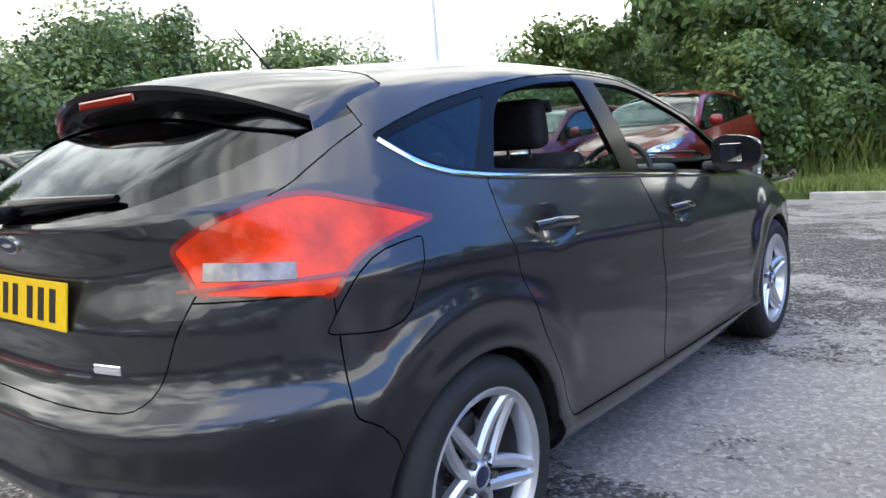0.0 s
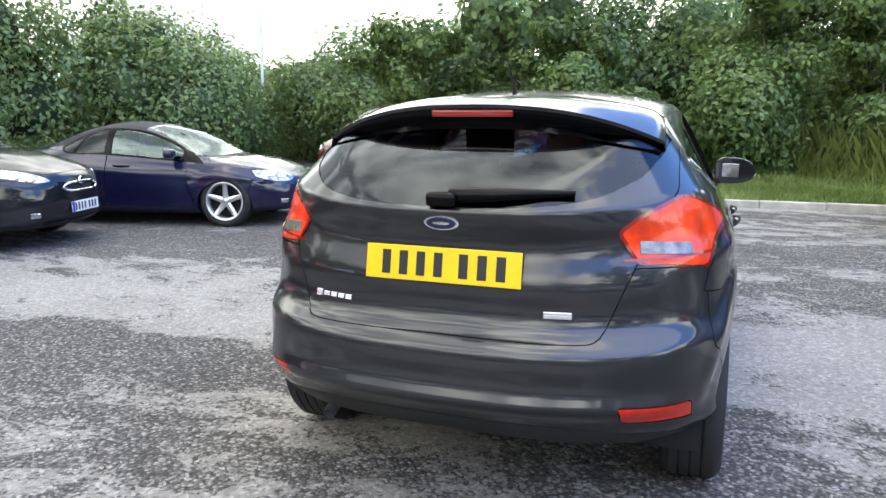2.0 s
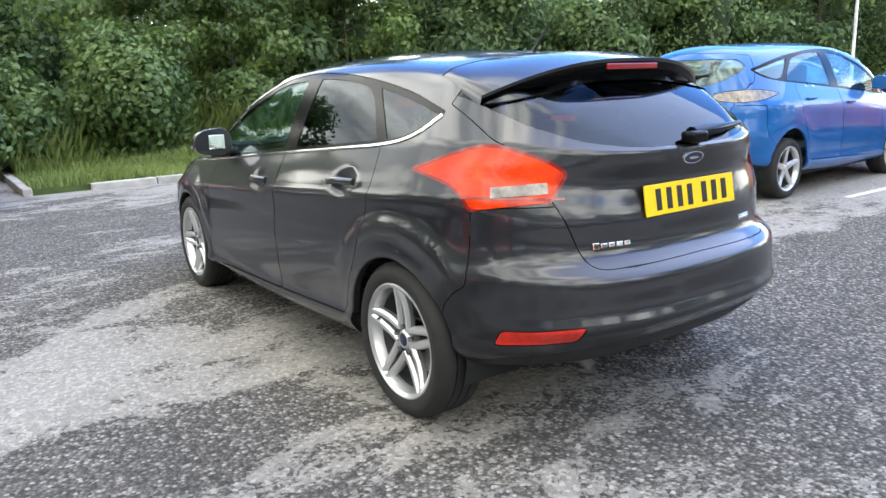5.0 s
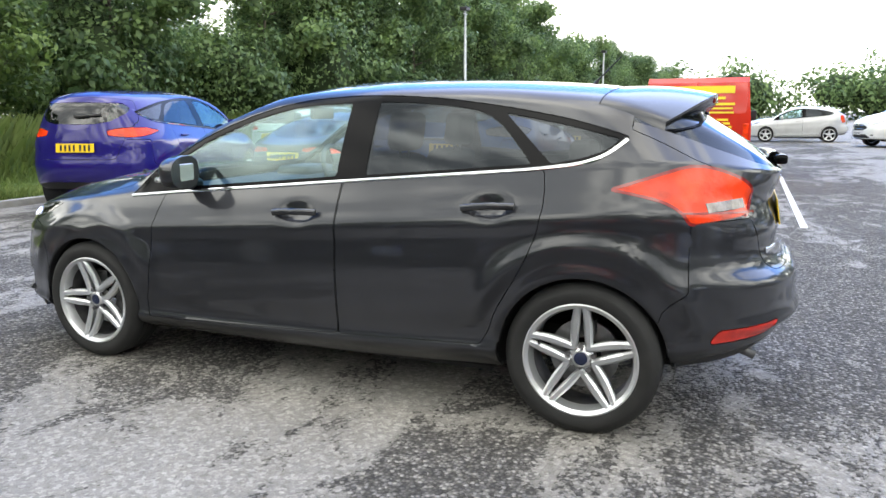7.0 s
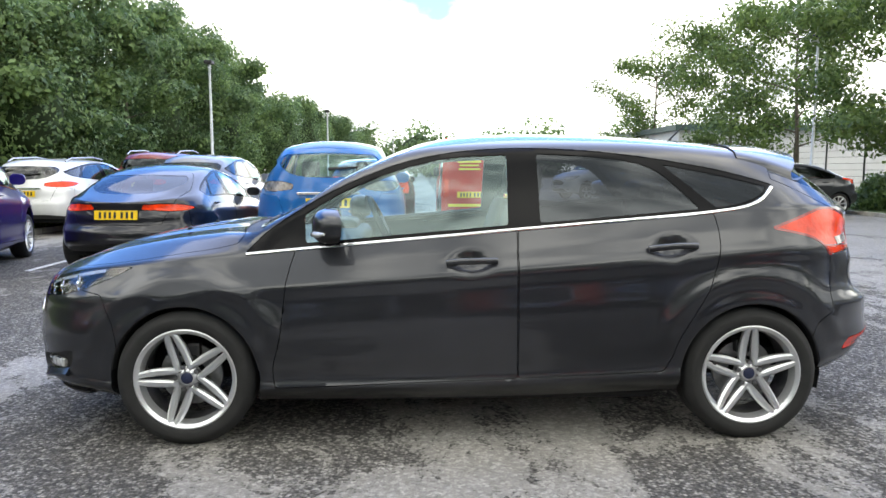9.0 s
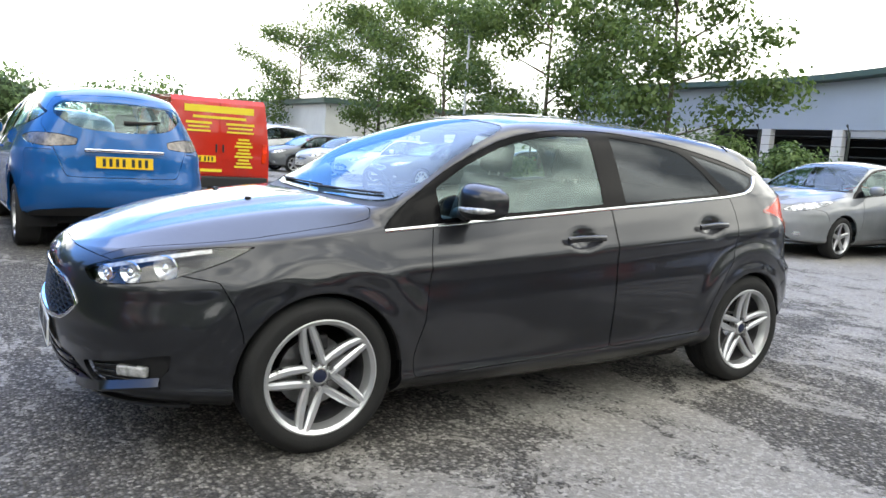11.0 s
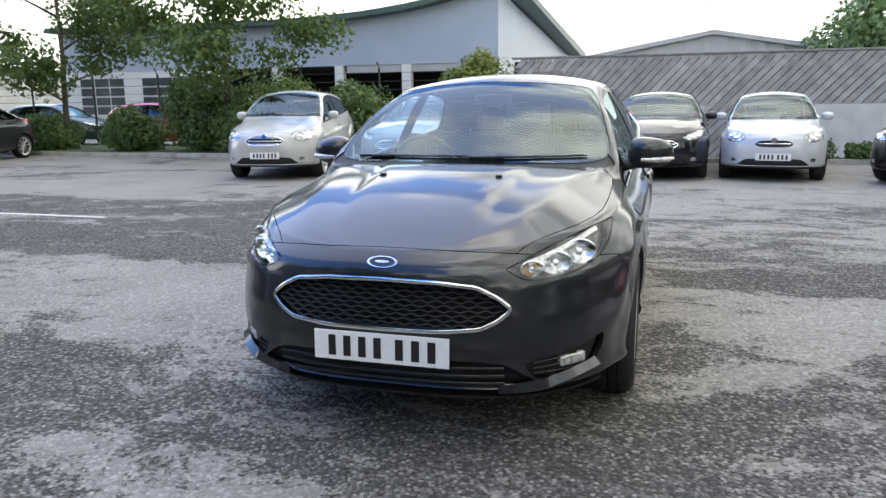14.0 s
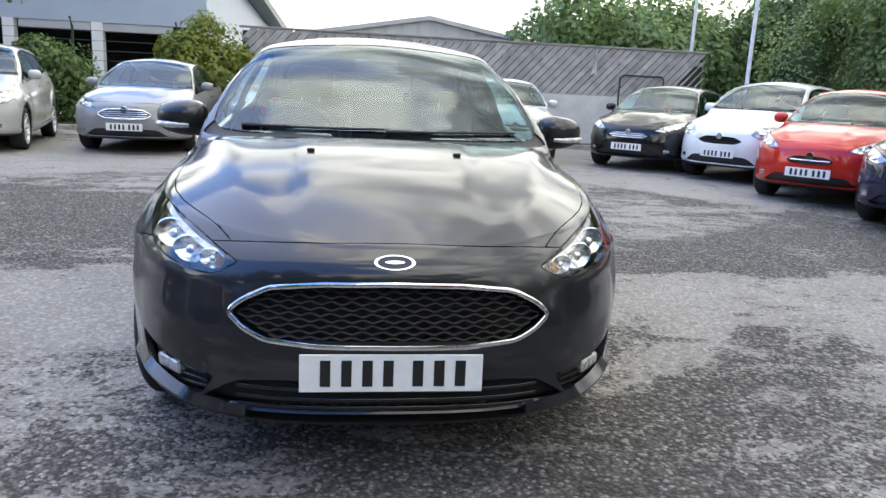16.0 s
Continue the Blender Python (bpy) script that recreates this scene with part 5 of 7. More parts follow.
def make_hero():
    car = thing("hatchback_car", None, "graphite grey five-door hatchback parked on worn tarmac", "car")
    sh = Shell(HATCH, 150, 44, 34)
    skin = Skin(sh)
    cut_panels(sh, True)
    # the right-hand windows stand open: only the lower edge of the glass shows
    sh.cut("lowered_glass", side_pts((-0.30, 1.095), (-0.30, 1.0), (-0.75, 1.0), (-0.75, 1.062)), (0, 1, 0), only=["rear_window"], rounds=0)
    body_of(sh, car, M_GREY, True)
    make_lamps(car, sh, skin)
    for nm in ("front_door", "rear_door"):
        for sd in (1, -1):
            link_mesh("door_lining", sh.panel(nm, (sd,), gap=0.01, depth=0, inset=0.06), M_CLOTH, car)
    link_mesh("roof_lining", sh.panel("body", (1, -1), gap=0.004, depth=0, inset=0.03), M_CLOTH, car)
    sh.bm.free()
    underbody(car)
    for wx in (-1.324, 1.324):
        for sd in (1, -1):
            wheel_parts(car, (wx, sd * 0.766, 0.315), sd, turn={(-1, 1): 90, (1, 1): 0, (-1, -1): 52, (1, -1): 20}[(1 if wx > 0 else -1, sd)])
    q, n = skin.at((-2.05, 0.001, 0.878), (-1, 0, 0))
    plate(car, "rear_plate", facing((q.x, 0, 0.878), (-1, 0, 0.16), lift=0.008), M_YELLOW)
    q, n = skin.at((2.2, 0.001, 0.415), (1, 0, 0))
    plate(car, "front_plate", facing((q.x, 0, 0.415), (1, 0, 0.03), lift=0.010), M_WHITE)
    make_grille(car, skin)
    make_lip(car, skin)
    make_trim(car, skin)
    make_spoiler(car, skin)
    for sd in (1, -1):
        make_mirror(car, sd)
    make_cabin(car)
    return car


def make_car(label, colour, at, heading, size=(4.3, 1.8, 1.5), kind="hatch", face=(1.0, 0.58, 1.0), rails=False, style=None):
    """A parked car of the given body kind, built under its own empty. style: what sets its lamps, grille, trim and wheels apart."""
    style = style or {}
    car = thing("parked_car", None, label, "car", "parked cars")
    s = (size[0] / 4.38, size[1] / 1.80, size[2] / 1.47)
    spec, back = BODIES[kind]
    sh = Shell(spec, 56, 16, 14)
    cut_panels(sh, False, back, face, style.get("head"), style.get("tail"))
    if kind == "soft":
        sh.cut("soft_top", [(0.22, -0.1, 1), (0.22, 0.7, 1), (-0.3, 0.72, 1), (-1.0, 0.70, 1), (-1.2, 0.55, 1), (-1.25, -0.1, 1)], (0, 0, 1), only=["body"], rounds=1)
    skin = Skin(sh)
    body_of(sh, car, colour, False, scale=s, gap=0.003, lamp=style.get("lamp"), tint=style.get("glass"))
    add_panel(sh, car, "soft_top", M_CLOTH, (1, -1), "dark fabric soft top", scale=s, gap=0.0, depth=0.01)

    def place(p, d):
        q, n = skin.at(p, d)
        return Vector((q.x * s[0], q.y * s[1], q.z * s[2])), n

    # grille: bars across the mouth, and a bright frame round it where the car has one
    half = [(0.0, 0.668), (0.20, 0.664), (0.345, 0.648), (0.470, 0.570), (0.36, 0.502), (0.2, 0.490), (0.0, 0.489)]
    half = [(y * face[0], face[1] + (z - 0.58) * face[2]) for y, z in half]

    def front(y, z, back_by):
        q, n = place((2.2, abs(y), z), (1, 0, 0))
        return Vector((q.x - back_by, y * s[1], q.z))

    z0, z1 = half[-1][1], half[0][1]
    nb = style.get("bars", 2)
    for k in range(nb):
        z = z0 + (z1 - z0) * (k + 0.5) / nb
        hw = 0.40 * face[0] * (1 - 0.35 * abs(2 * (z - z0) / (z1 - z0) - 1) ** 2)
        bm = bmesh.new()
        tube(bm, [front(-hw + 2 * hw * i / 10, z, 0.014) for i in range(11)], 0.011 if nb < 4 else 0.008, 6)
        part("grille_bar", bm, M_CHROME if style.get("bright", True) else M_SATIN, car, smooth=60)
    if style.get("ring"):
        loop = half + [(-y, z) for y, z in half[-2:0:-1]]
        pts = along([(0, y, z) for y, z in loop + loop[:1]], 64)
        pts = smoothed(pts, 1)
        bm = bmesh.new()
        tube(bm, [front(p.y, p.z, -0.002) for p in pts], 0.012, 6)
        part("grille_frame", bm, M_CHROME, car, smooth=60)
    if style.get("vee"):
        bm = bmesh.new()
        tube(bm, [front(y, z, -0.004) for y, z in ((-0.26, z1 + 0.02), (-0.15, z0 + 0.03), (-0.09, z0 - 0.01), (0.09, z0 - 0.01), (0.15, z0 + 0.03), (0.26, z1 + 0.02))], 0.017, 6)
        part("grille_vee", bm, M_CHROME, car, smooth=60)
    if style.get("skid"):
        bm = bmesh.new()
        tube(bm, [front(-0.5 + i * 0.1, 0.262, -0.012) for i in range(11)], 0.016, 6)
        part("skid_strip", bm, M_CHROME, car, smooth=60)
    if style.get("belt"):
        pts = smoothed(along([(1.0, 0, 0.893), (0.75, 0, 0.917), (-0.22, 0, 1.001), (-0.2 - 0.89 * back, 0, 1.070), (-0.2 - 1.12 * back, 0, 1.105), (-0.2 - 1.25 * back, 0, 1.19)], 60), 3)
        for sd in (1, -1):
            bm = bmesh.new()
            row = []
            for p in pts:
                q, n = place((p.x, 0.9, p.z), (0, 1, 0))
                row.append(Vector((q.x, (q.y + 0.003) * sd, q.z)))
            tube(bm, row, 0.009, 5)
            part("belt_moulding", bm, M_CHROME, car, smooth=60)
    if style.get("lip"):
        q, n = place((-2.05, 0.001, 0.90), (-1, 0, 0))
        bm = bmesh.new()
        box(bm, (q.x - 0.022, -0.36, q.z - 0.016), (q.x + 0.03, 0.36, q.z + 0.016), 0.008, 2)
        part("tailgate_strip", bm, M_CHROME, car)
    # rear wiper and high stop lamp
    if kind != "soft":
        q, n = place((-1.95, 0.001, 1.10), (-1, 0, 0.3))
        if kind != "coupe":
            bm = bmesh.new()
            tube(bm, [Vector((q.x - 0.012, 0, q.z + 0.02)), Vector((q.x - 0.014, -0.18, q.z + 0.03)), Vector((q.x + 0.008, -0.34, q.z + 0.045))], [0.02, 0.014, 0.008], 6)
            part("rear_wiper", bm, M_BLACK, car, smooth=60)
    for sd in (1, -1):
        for p, r in (((1.965, 0.552, 0.712), 0.045), ((1.86, 0.645, 0.742), 0.050)):
            q, n = place(p, (0.75, 0.64, 0.15))
            bm = bmesh.new()
            lathe(bm, [(0.006, 0.003), (r * 0.6, 0.0035), (r * 0.85, 0.010), (r, 0.004), (r * 1.1, 0.0)], 16, axis="z")
            bmesh.ops.scale(bm, vec=(1.1, 0.75, 1), verts=bm.verts)
            bmesh.ops.transform(bm, matrix=facing(q, n), verts=bm.verts)
            if sd < 0:
                mirrored(bm)
            part("lamp_bowl", bm, M_BOWL, car, smooth=60)
    bm = bmesh.new()
    q, n = place((2.2, 0.001, face[1] + 0.055 * face[2] + 0.02), (1, 0, 0))
    bmesh.ops.create_cone(bm, cap_ends=True, segments=20, radius1=0.05, radius2=0.045, depth=0.014, matrix=Matrix.Translation((q.x + 0.002, 0, q.z)) @ Matrix.Rotation(radians(90), 4, "Y"))
    part("badge", bm, M_CHROME, car, smooth=40)
    for sd in (1, -1):
        # mirrors, handles, fog lamps
        bm = bmesh.new()
        bmesh.ops.create_uvsphere(bm, u_segments=14, v_segments=10, radius=1.0)
        for v in bm.verts:
            x, y, z = [math.copysign(abs(c) ** 0.75, c) for c in v.co]
            v.co = Vector(((0.66 + max(x, -0.3) * 0.075) * s[0], (0.905 + y * 0.10) * s[1] * sd, (1.03 + z * 0.07) * s[2]))
        bmesh.ops.recalc_face_normals(bm, faces=bm.faces)
        part("door_mirror", bm, colour, car, smooth=50)
        for x0, x1, z in ((0.10, -0.10, 0.855), (-0.82, -1.02, 0.92)):
            if back < 0.7 and x0 < 0:
                continue
            pts = []
            for t in (0, 0.5, 1):
                q, n = place((x0 + (x1 - x0) * t, 0.9, z), (0, 1, 0))
                pts.append(Vector((q.x, (q.y + 0.012 + 0.012 * (t == 0.5)) * sd, q.z)))
            bm = bmesh.new()
            tube(bm, pts, 0.012, 6)
            part("door_handle", bm, colour, car, smooth=60)
        q, n = place((2.0, 0.60, 0.36), (0.94, 0.34, 0))
        bm = bmesh.new()
        box(bm, (-0.05, -0.028, -0.012), (0.05, 0.028, 0.006), 0.012, 2, m=facing(q, n))
        if sd < 0:
            mirrored(bm)
        part("fog_lamp", bm, M_BGLAMP, car, smooth=50)
        if rails:
            bm = bmesh.new()
            tube(bm, [(-1.5 * s[0], 0.55 * s[1] * sd, 1.40 * s[2]), (-1.3 * s[0], 0.56 * s[1] * sd, 1.465 * s[2]), (-0.4 * s[0], 0.575 * s[1] * sd, 1.495 * s[2]), (0.05 * s[0], 0.56 * s[1] * sd, 1.455 * s[2])], 0.016, 8)
            part("roof_rail", bm, M_GALV0, car, smooth=60)
        # seat shapes inside
        bm = bmesh.new()
        box(bm, (-0.32, -0.22, 0.5), (-0.18, 0.22, 1.05), 0.05, 2)
        box(bm, (-0.34, -0.12, 1.06), (-0.24, 0.12, 1.24), 0.04, 2)
        bmesh.ops.translate(bm, vec=(0, 0.36 * sd, 0), verts=bm.verts)
        bmesh.ops.scale(bm, vec=s, verts=bm.verts)
        part("seat", bm, M_CLOTH, car, smooth=50)
    bm = bmesh.new()
    box(bm, (0.55 * s[0], -0.66 * s[1], 0.6 * s[2]), (1.0 * s[0], 0.66 * s[1], 0.93 * s[2]), 0.06, 2)
    part("dashboard", bm, M_BLACK, car, smooth=50)
    sh.bm.free()
    underbody(car, s)
    for wx in (-1.324, 1.324):
        for sd in (1, -1):
            wheel_parts(car, (wx * s[0], sd * 0.755 * s[1], 0.315), sd, fine=False, twin=False, spokes=style.get("spokes", 5), rimmat=style.get("rim"))
    q, n = place((-2.05, 0.001, 0.80), (-1, 0, 0))
    plate(car, "rear_plate", facing((q.x, 0, q.z), (-1, 0, 0.12), lift=0.010), M_YELLOW)
    q, n = place((2.2, 0.001, 0.41), (1, 0, 0))
    p = plate(car, "front_plate", facing((q.x, 0, q.z), (1, 0, 0.04), lift=0.012), M_WHITE)
    if style.get("euro"):
        bm = bmesh.new()
        box(bm, (-0.258, -0.053, 0.0005), (-0.215, 0.053, 0.002))
        part("blue_band", bm, M_EURO, p)
    car.matrix_world = Matrix.Translation((*at, 0)) @ Matrix.Rotation(radians(heading), 4, "Z")
    return car


def make_van(at, heading):
    """A small red panel van: rounded box body with twin rear doors and rows of yellow lettering drawn as bars."""
    van = thing("panel_van", None, "small red panel van with yellow sign lettering", "van")
    red = paint("van_red", (0.50, 0.022, 0.010), 0.0, 0.35)
    yel = material("sign_yellow", (0.80, 0.62, 0.04), 0.5)
    prof = [(-2.10, 0.30), (-2.14, 0.55), (-2.13, 1.0), (-2.06, 1.78), (-1.98, 1.86), (-0.2, 1.90), (0.35, 1.84), (1.05, 1.18), (1.9, 0.98), (2.1, 0.78), (2.14, 0.40), (2.05, 0.26)]
    bm = bmesh.new()
    loops = []
    for y, k in ((-0.87, 0.965), (-0.89, 1.0), (0.89, 1.0), (0.87, 0.965)):
        loops.append([bm.verts.new((x * k, y * (1 - 0.10 * max(0, z - 0.95)), 0.30 + (z - 0.30) * (k if z > 1.5 else 1))) for x, z in prof])
    for a, b in zip(loops, loops[1:]):
        for i in range(len(prof)):
            bm.faces.new((a[i], a[(i + 1) % len(prof)], b[(i + 1) % len(prof)], b[i]))
    bm.faces.new(loops[0][::-1])
    bm.faces.new(loops[-1])
    bmesh.ops.recalc_face_normals(bm, faces=bm.faces)
    part("body", bm, red, van, smooth=35)
    for sd in (1, -1):
        bm = bmesh.new()
        box(bm, (-2.150, 0.012 if sd > 0 else -0.80, 0.52), (-2.118, 0.80 if sd > 0 else -0.012, 1.78), 0.02, 2)
        for v in bm.verts:
            v.co.x += 0.075 * max(0, v.co.z - 1.0) / 0.78
        d = part("rear_door", bm, red, van, smooth=40)
        bm = bmesh.new()
        box(bm, (-2.155, sd * 0.80 - 0.045, 0.75), (-2.10, sd * 0.80 + 0.045, 1.10), 0.015, 2)
        part("tail_lamp", bm, M_RED, van)
        bm = bmesh.new()
        box(bm, (-2.16, sd * 0.06 - 0.015, 0.92), (-2.135, sd * 0.06 + 0.015, 1.06), 0.006, 1)
        part("door_handle", bm, M_BLACK, d)
        bm = bmesh.new()
        box(bm, (0.95, sd * 0.88 - 0.10, 1.12), (1.06, sd * 0.88 + 0.10, 1.32), 0.03, 2)
        part("door_mirror", bm, M_BLACK, van)
    bm = bmesh.new()
    box(bm, (-2.20, -0.86, 0.30), (-2.10, 0.86, 0.50), 0.03, 2)
    part("rear_bumper", bm, M_BLACK, van)
    # sign writing as bars
    lines = [(0.0, 1.66, 0.60, 0.12), (0.0, 1.52, 0.46, 0.045), (0.36, 1.42, 0.22, 0.04), (0.36, 1.35, 0.18, 0.03), (0.36, 1.28, 0.20, 0.03), (-0.36, 1.42, 0.25, 0.04), (-0.36, 1.35, 0.22, 0.03), (-0.36, 1.28, 0.24, 0.03)]
    lines += [(-0.42, 1.16 - 0.06 * k, 0.10 + 0.03 * (k % 3), 0.035) for k in range(9)] + [(0.36, 0.60, 0.40, 0.05)]
    for y, z, w, h in lines:
        bm = bmesh.new()
        x = -2.158 + 0.075 * max(0, z - 1.0) / 0.78
        box(bm, (x, y - w, z - h / 2), (x + 0.006, y + w, z + h / 2))
        part("sign_bar", bm, yel, van)
    plate(van, "rear_plate", facing((-2.165, 0.33, 0.80), (-1, 0, 0.05)), M_YELLOW)
    for wx in (-1.3, 1.3):
        for sd in (1, -1):
            wheel_parts(van, (wx, sd * 0.78, 0.315), sd, fine=False, twin=False)
    van.matrix_world = Matrix.Translation((*at, 0)) @ Matrix.Rotation(radians(heading), 4, "Z")
    return van


# ---- the setting ----
def tarmac():
    """Old tarmac: dark chippings with pale stones, and smoother worn pale patches with a ragged edge."""
    m = bpy.data.materials.new("worn_tarmac")
    m.use_nodes = True
    nt = m.node_tree
    b = nt.nodes["Principled BSDF"]
    b.inputs["Specular IOR Level"].default_value = 0.35
    co = nt.nodes.new("ShaderNodeTexCoord")

    def noise_node(scale, detail, rough=0.55, stretch=None, dist=0.0):
        n = nt.nodes.new("ShaderNodeTexNoise")
        n.inputs["Scale"].default_value = scale
        n.inputs["Detail"].default_value = detail
        n.inputs["Roughness"].default_value = rough
        n.inputs["Distortion"].default_value = dist
        if stretch:
            mp = nt.nodes.new("ShaderNodeMapping")
            mp.inputs["Scale"].default_value = stretch
            nt.links.new(co.outputs["Object"], mp.inputs["Vector"])
            nt.links.new(mp.outputs["Vector"], n.inputs["Vector"])
        else:
            nt.links.new(co.outputs["Object"], n.inputs["Vector"])
        return n.outputs["Fac"]

    def ramp(src, *stops):
        r = nt.nodes.new("ShaderNodeValToRGB")
        els = r.color_ramp.elements
        while len(els) < len(stops):
            els.new(0.5)
        for e, (p, c) in zip(els, stops):
            e.position = p
            e.color = (*c, 1) if isinstance(c, tuple) else (c, c, c, 1)
        nt.links.new(src, r.inputs["Fac"])
        return r.outputs["Color"]

    def mix(f, a, c, kind="MIX"):
        x = nt.nodes.new("ShaderNodeMix")
        x.data_type = "RGBA"
        x.blend_type = kind
        for k, v in (("Factor", f), ("A", a), ("B", c)):
            if isinstance(v, (int, float)):
                x.inputs[k].default_value = v
            elif isinstance(v, tuple):
                x.inputs[k].default_value = (*v, 1)
            else:
                nt.links.new(v, x.inputs[k])
        return x.outputs["Result"]

    vo = nt.nodes.new("ShaderNodeTexVoronoi")
    vo.inputs["Scale"].default_value = 62
    nt.links.new(co.outputs["Object"], vo.inputs["Vector"])
    sep = nt.nodes.new("ShaderNodeSeparateColor")
    nt.links.new(vo.outputs["Color"], sep.inputs["Color"])
    stones = ramp(sep.outputs["Red"], (0.0, (0.055, 0.054, 0.053)), (0.45, (0.105, 0.103, 0.101)), (0.75, (0.165, 0.163, 0.160)), (1.0, (0.34, 0.336, 0.328)))
    gaps = ramp(vo.outputs["Distance"], (0.25, 1.0), (0.62, 0.5))
    stones = mix(1.0, stones, gaps, "MULTIPLY")
    fine = ramp(noise_node(150, 3), (0.3, 0.75), (0.7, 1.2))
    worn = mix(1.0, ramp(noise_node(26, 6, 0.7), (0.25, (0.185, 0.182, 0.177)), (0.75, (0.30, 0.295, 0.287))), fine, "MULTIPLY")
    # an old seam crosses the yard: bare chippings on one side of it, worn surface on the other
    xyz = nt.nodes.new("ShaderNodeSeparateXYZ")
    nt.links.new(co.outputs["Object"], xyz.inputs["Vector"])

    def calc(op, a, c):
        n = nt.nodes.new("ShaderNodeMath")
        n.operation = op
        for k, v in enumerate((a, c)):
            if isinstance(v, (int, float)):
                n.inputs[k].default_value = v
            else:
                nt.links.new(v, n.inputs[k])
        return n.outputs[0]

    wob = calc("MULTIPLY", calc("SUBTRACT", noise_node(2.2, 5), 0.5), 0.5)
    xs = calc("ADD", calc("MULTIPLY", calc("ADD", xyz.outputs["X"], wob), 1 / 16), 0.5)
    lie = ramp(xs, (0.0, 0.66), (0.19, 0.62), (0.25, 0.42), (0.455, 0.32), (0.468, 0.68), (0.54, 0.60), (0.60, 0.44), (0.66, 0.32), (0.82, 0.30), (0.92, 0.48), (1.0, 0.58))
    big = calc("ADD", noise_node(0.55, 9, 0.66, (1.0, 0.6, 1.0), 0.6), calc("MULTIPLY", calc("SUBTRACT", lie, 0.5), 0.62))
    ragged = calc("MULTIPLY", calc("SUBTRACT", noise_node(3.1, 10, 0.78, (1.0, 0.55, 1.0), 0.8), 0.5), 0.95)
    cover = ramp(calc("ADD", calc("ADD", big, ragged), calc("MULTIPLY", calc("SUBTRACT", sep.outputs["Green"], 0.5), 0.10)), (0.47, 0.0), (0.50, 0.85), (0.58, 1.0))
    worn = mix(1.0, worn, ramp(sep.outputs["Red"], (0.0, 0.74), (0.7, 0.98), (1.0, 1.35)), "MULTIPLY")
    base = mix(cover, stones, worn)
    stain = ramp(noise_node(0.9, 6, 0.6), (0.30, 0.80), (0.55, 1.0))
    base = mix(1.0, base, stain, "MULTIPLY")
    base = mix(1.0, base, (1.04, 1.0, 0.94), "MULTIPLY")
    nt.links.new(base, b.inputs["Base Color"])
    nt.links.new(ramp(cover, (0.0, 0.92), (1.0, 0.72)), b.inputs["Roughness"])
    bu = nt.nodes.new("ShaderNodeBump")
    bu.inputs["Distance"].default_value = 0.012
    bu.inputs["Strength"].default_value = 0.75
    h = mix(cover, ramp(vo.outputs["Distance"], (0.0, 1.0), (0.7, 0.0)), ramp(noise_node(60, 4), (0.3, 0.3), (0.7, 0.55)))
    nt.links.new(h, bu.inputs["Height"])
    nt.links.new(bu.outputs["Normal"], b.inputs["Normal"])
    return m


def leafy(name, dark, light, rough=0.5):
    """Leaves that each take a colour of their own and let some light through."""
    m = bpy.data.materials.new(name)
    m.use_nodes = True
    nt = m.node_tree
    b = nt.nodes["Principled BSDF"]
    b.inputs["Roughness"].default_value = rough
    b.inputs["Specular IOR Level"].default_value = 0.45
    g = nt.nodes.new("ShaderNodeNewGeometry")
    r = nt.nodes.new("ShaderNodeValToRGB")
    r.color_ramp.elements[0].color = (*dark, 1)
    r.color_ramp.elements[1].color = (*light, 1)
    co = nt.nodes.new("ShaderNodeTexCoord")
    n = nt.nodes.new("ShaderNodeTexNoise")
    n.inputs["Scale"].default_value = 0.42
    n.inputs["Detail"].default_value = 5
    n.inputs["Roughness"].default_value = 0.62
    nt.links.new(co.outputs["Object"], n.inputs["Vector"])
    a = nt.nodes.new("ShaderNodeMath")
    a.operation = "MULTIPLY_ADD"
    a.inputs[1].default_value = 2.3
    a.inputs[2].default_value = -1.15
    nt.links.new(n.outputs["Fac"], a.inputs[0])
    s = nt.nodes.new("ShaderNodeMath")
    s.operation = "MULTIPLY_ADD"
    s.inputs[1].default_value = 0.50
    nt.links.new(g.outputs["Random Per Island"], s.inputs[0])
    nt.links.new(a.outputs[0], s.inputs[2])
    nt.links.new(s.outputs[0], r.inputs["Fac"])
    nt.links.new(r.outputs["Color"], b.inputs["Base Color"])
    t = nt.nodes.new("ShaderNodeBsdfTranslucent")
    nt.links.new(r.outputs["Color"], t.inputs["Color"])
    x = nt.nodes.new("ShaderNodeMixShader")
    x.inputs["Fac"].default_value = 0.40
    nt.links.new(b.outputs["BSDF"], x.inputs[1])
    nt.links.new(t.outputs["BSDF"], x.inputs[2])
    nt.links.new(x.outputs["Shader"], nt.nodes["Material Output"].inputs["Surface"])
    return m


M_TARMAC = tarmac()
M_GRASS = material("verge_soil", (0.050, 0.080, 0.020), 0.95, vary=0.45, scale=2.5, bump=0.8, bump_scale=25)
M_BLADE = leafy("grass_blades", (0.15, 0.22, 0.055), (0.44, 0.52, 0.19), 0.6)
M_KERB = material("concrete_kerb", (0.34, 0.33, 0.30), 0.85, vary=0.22, scale=6, bump=0.3, bump_scale=50, spread=0.12)
M_WOODS = leafy("woodland_leaves", (0.066, 0.122, 0.048), (0.29, 0.42, 0.145), 0.5)
M_LAUREL = leafy("laurel_leaves", (0.062, 0.120, 0.040), (0.36, 0.47, 0.17), 0.34)
M_LIME = leafy("car_park_tree_leaves", (0.058, 0.105, 0.026), (0.23, 0.33, 0.085), 0.5)
M_GOLD = leafy("golden_shrub_leaves", (0.10, 0.14, 0.020), (0.36, 0.40, 0.075), 0.5)
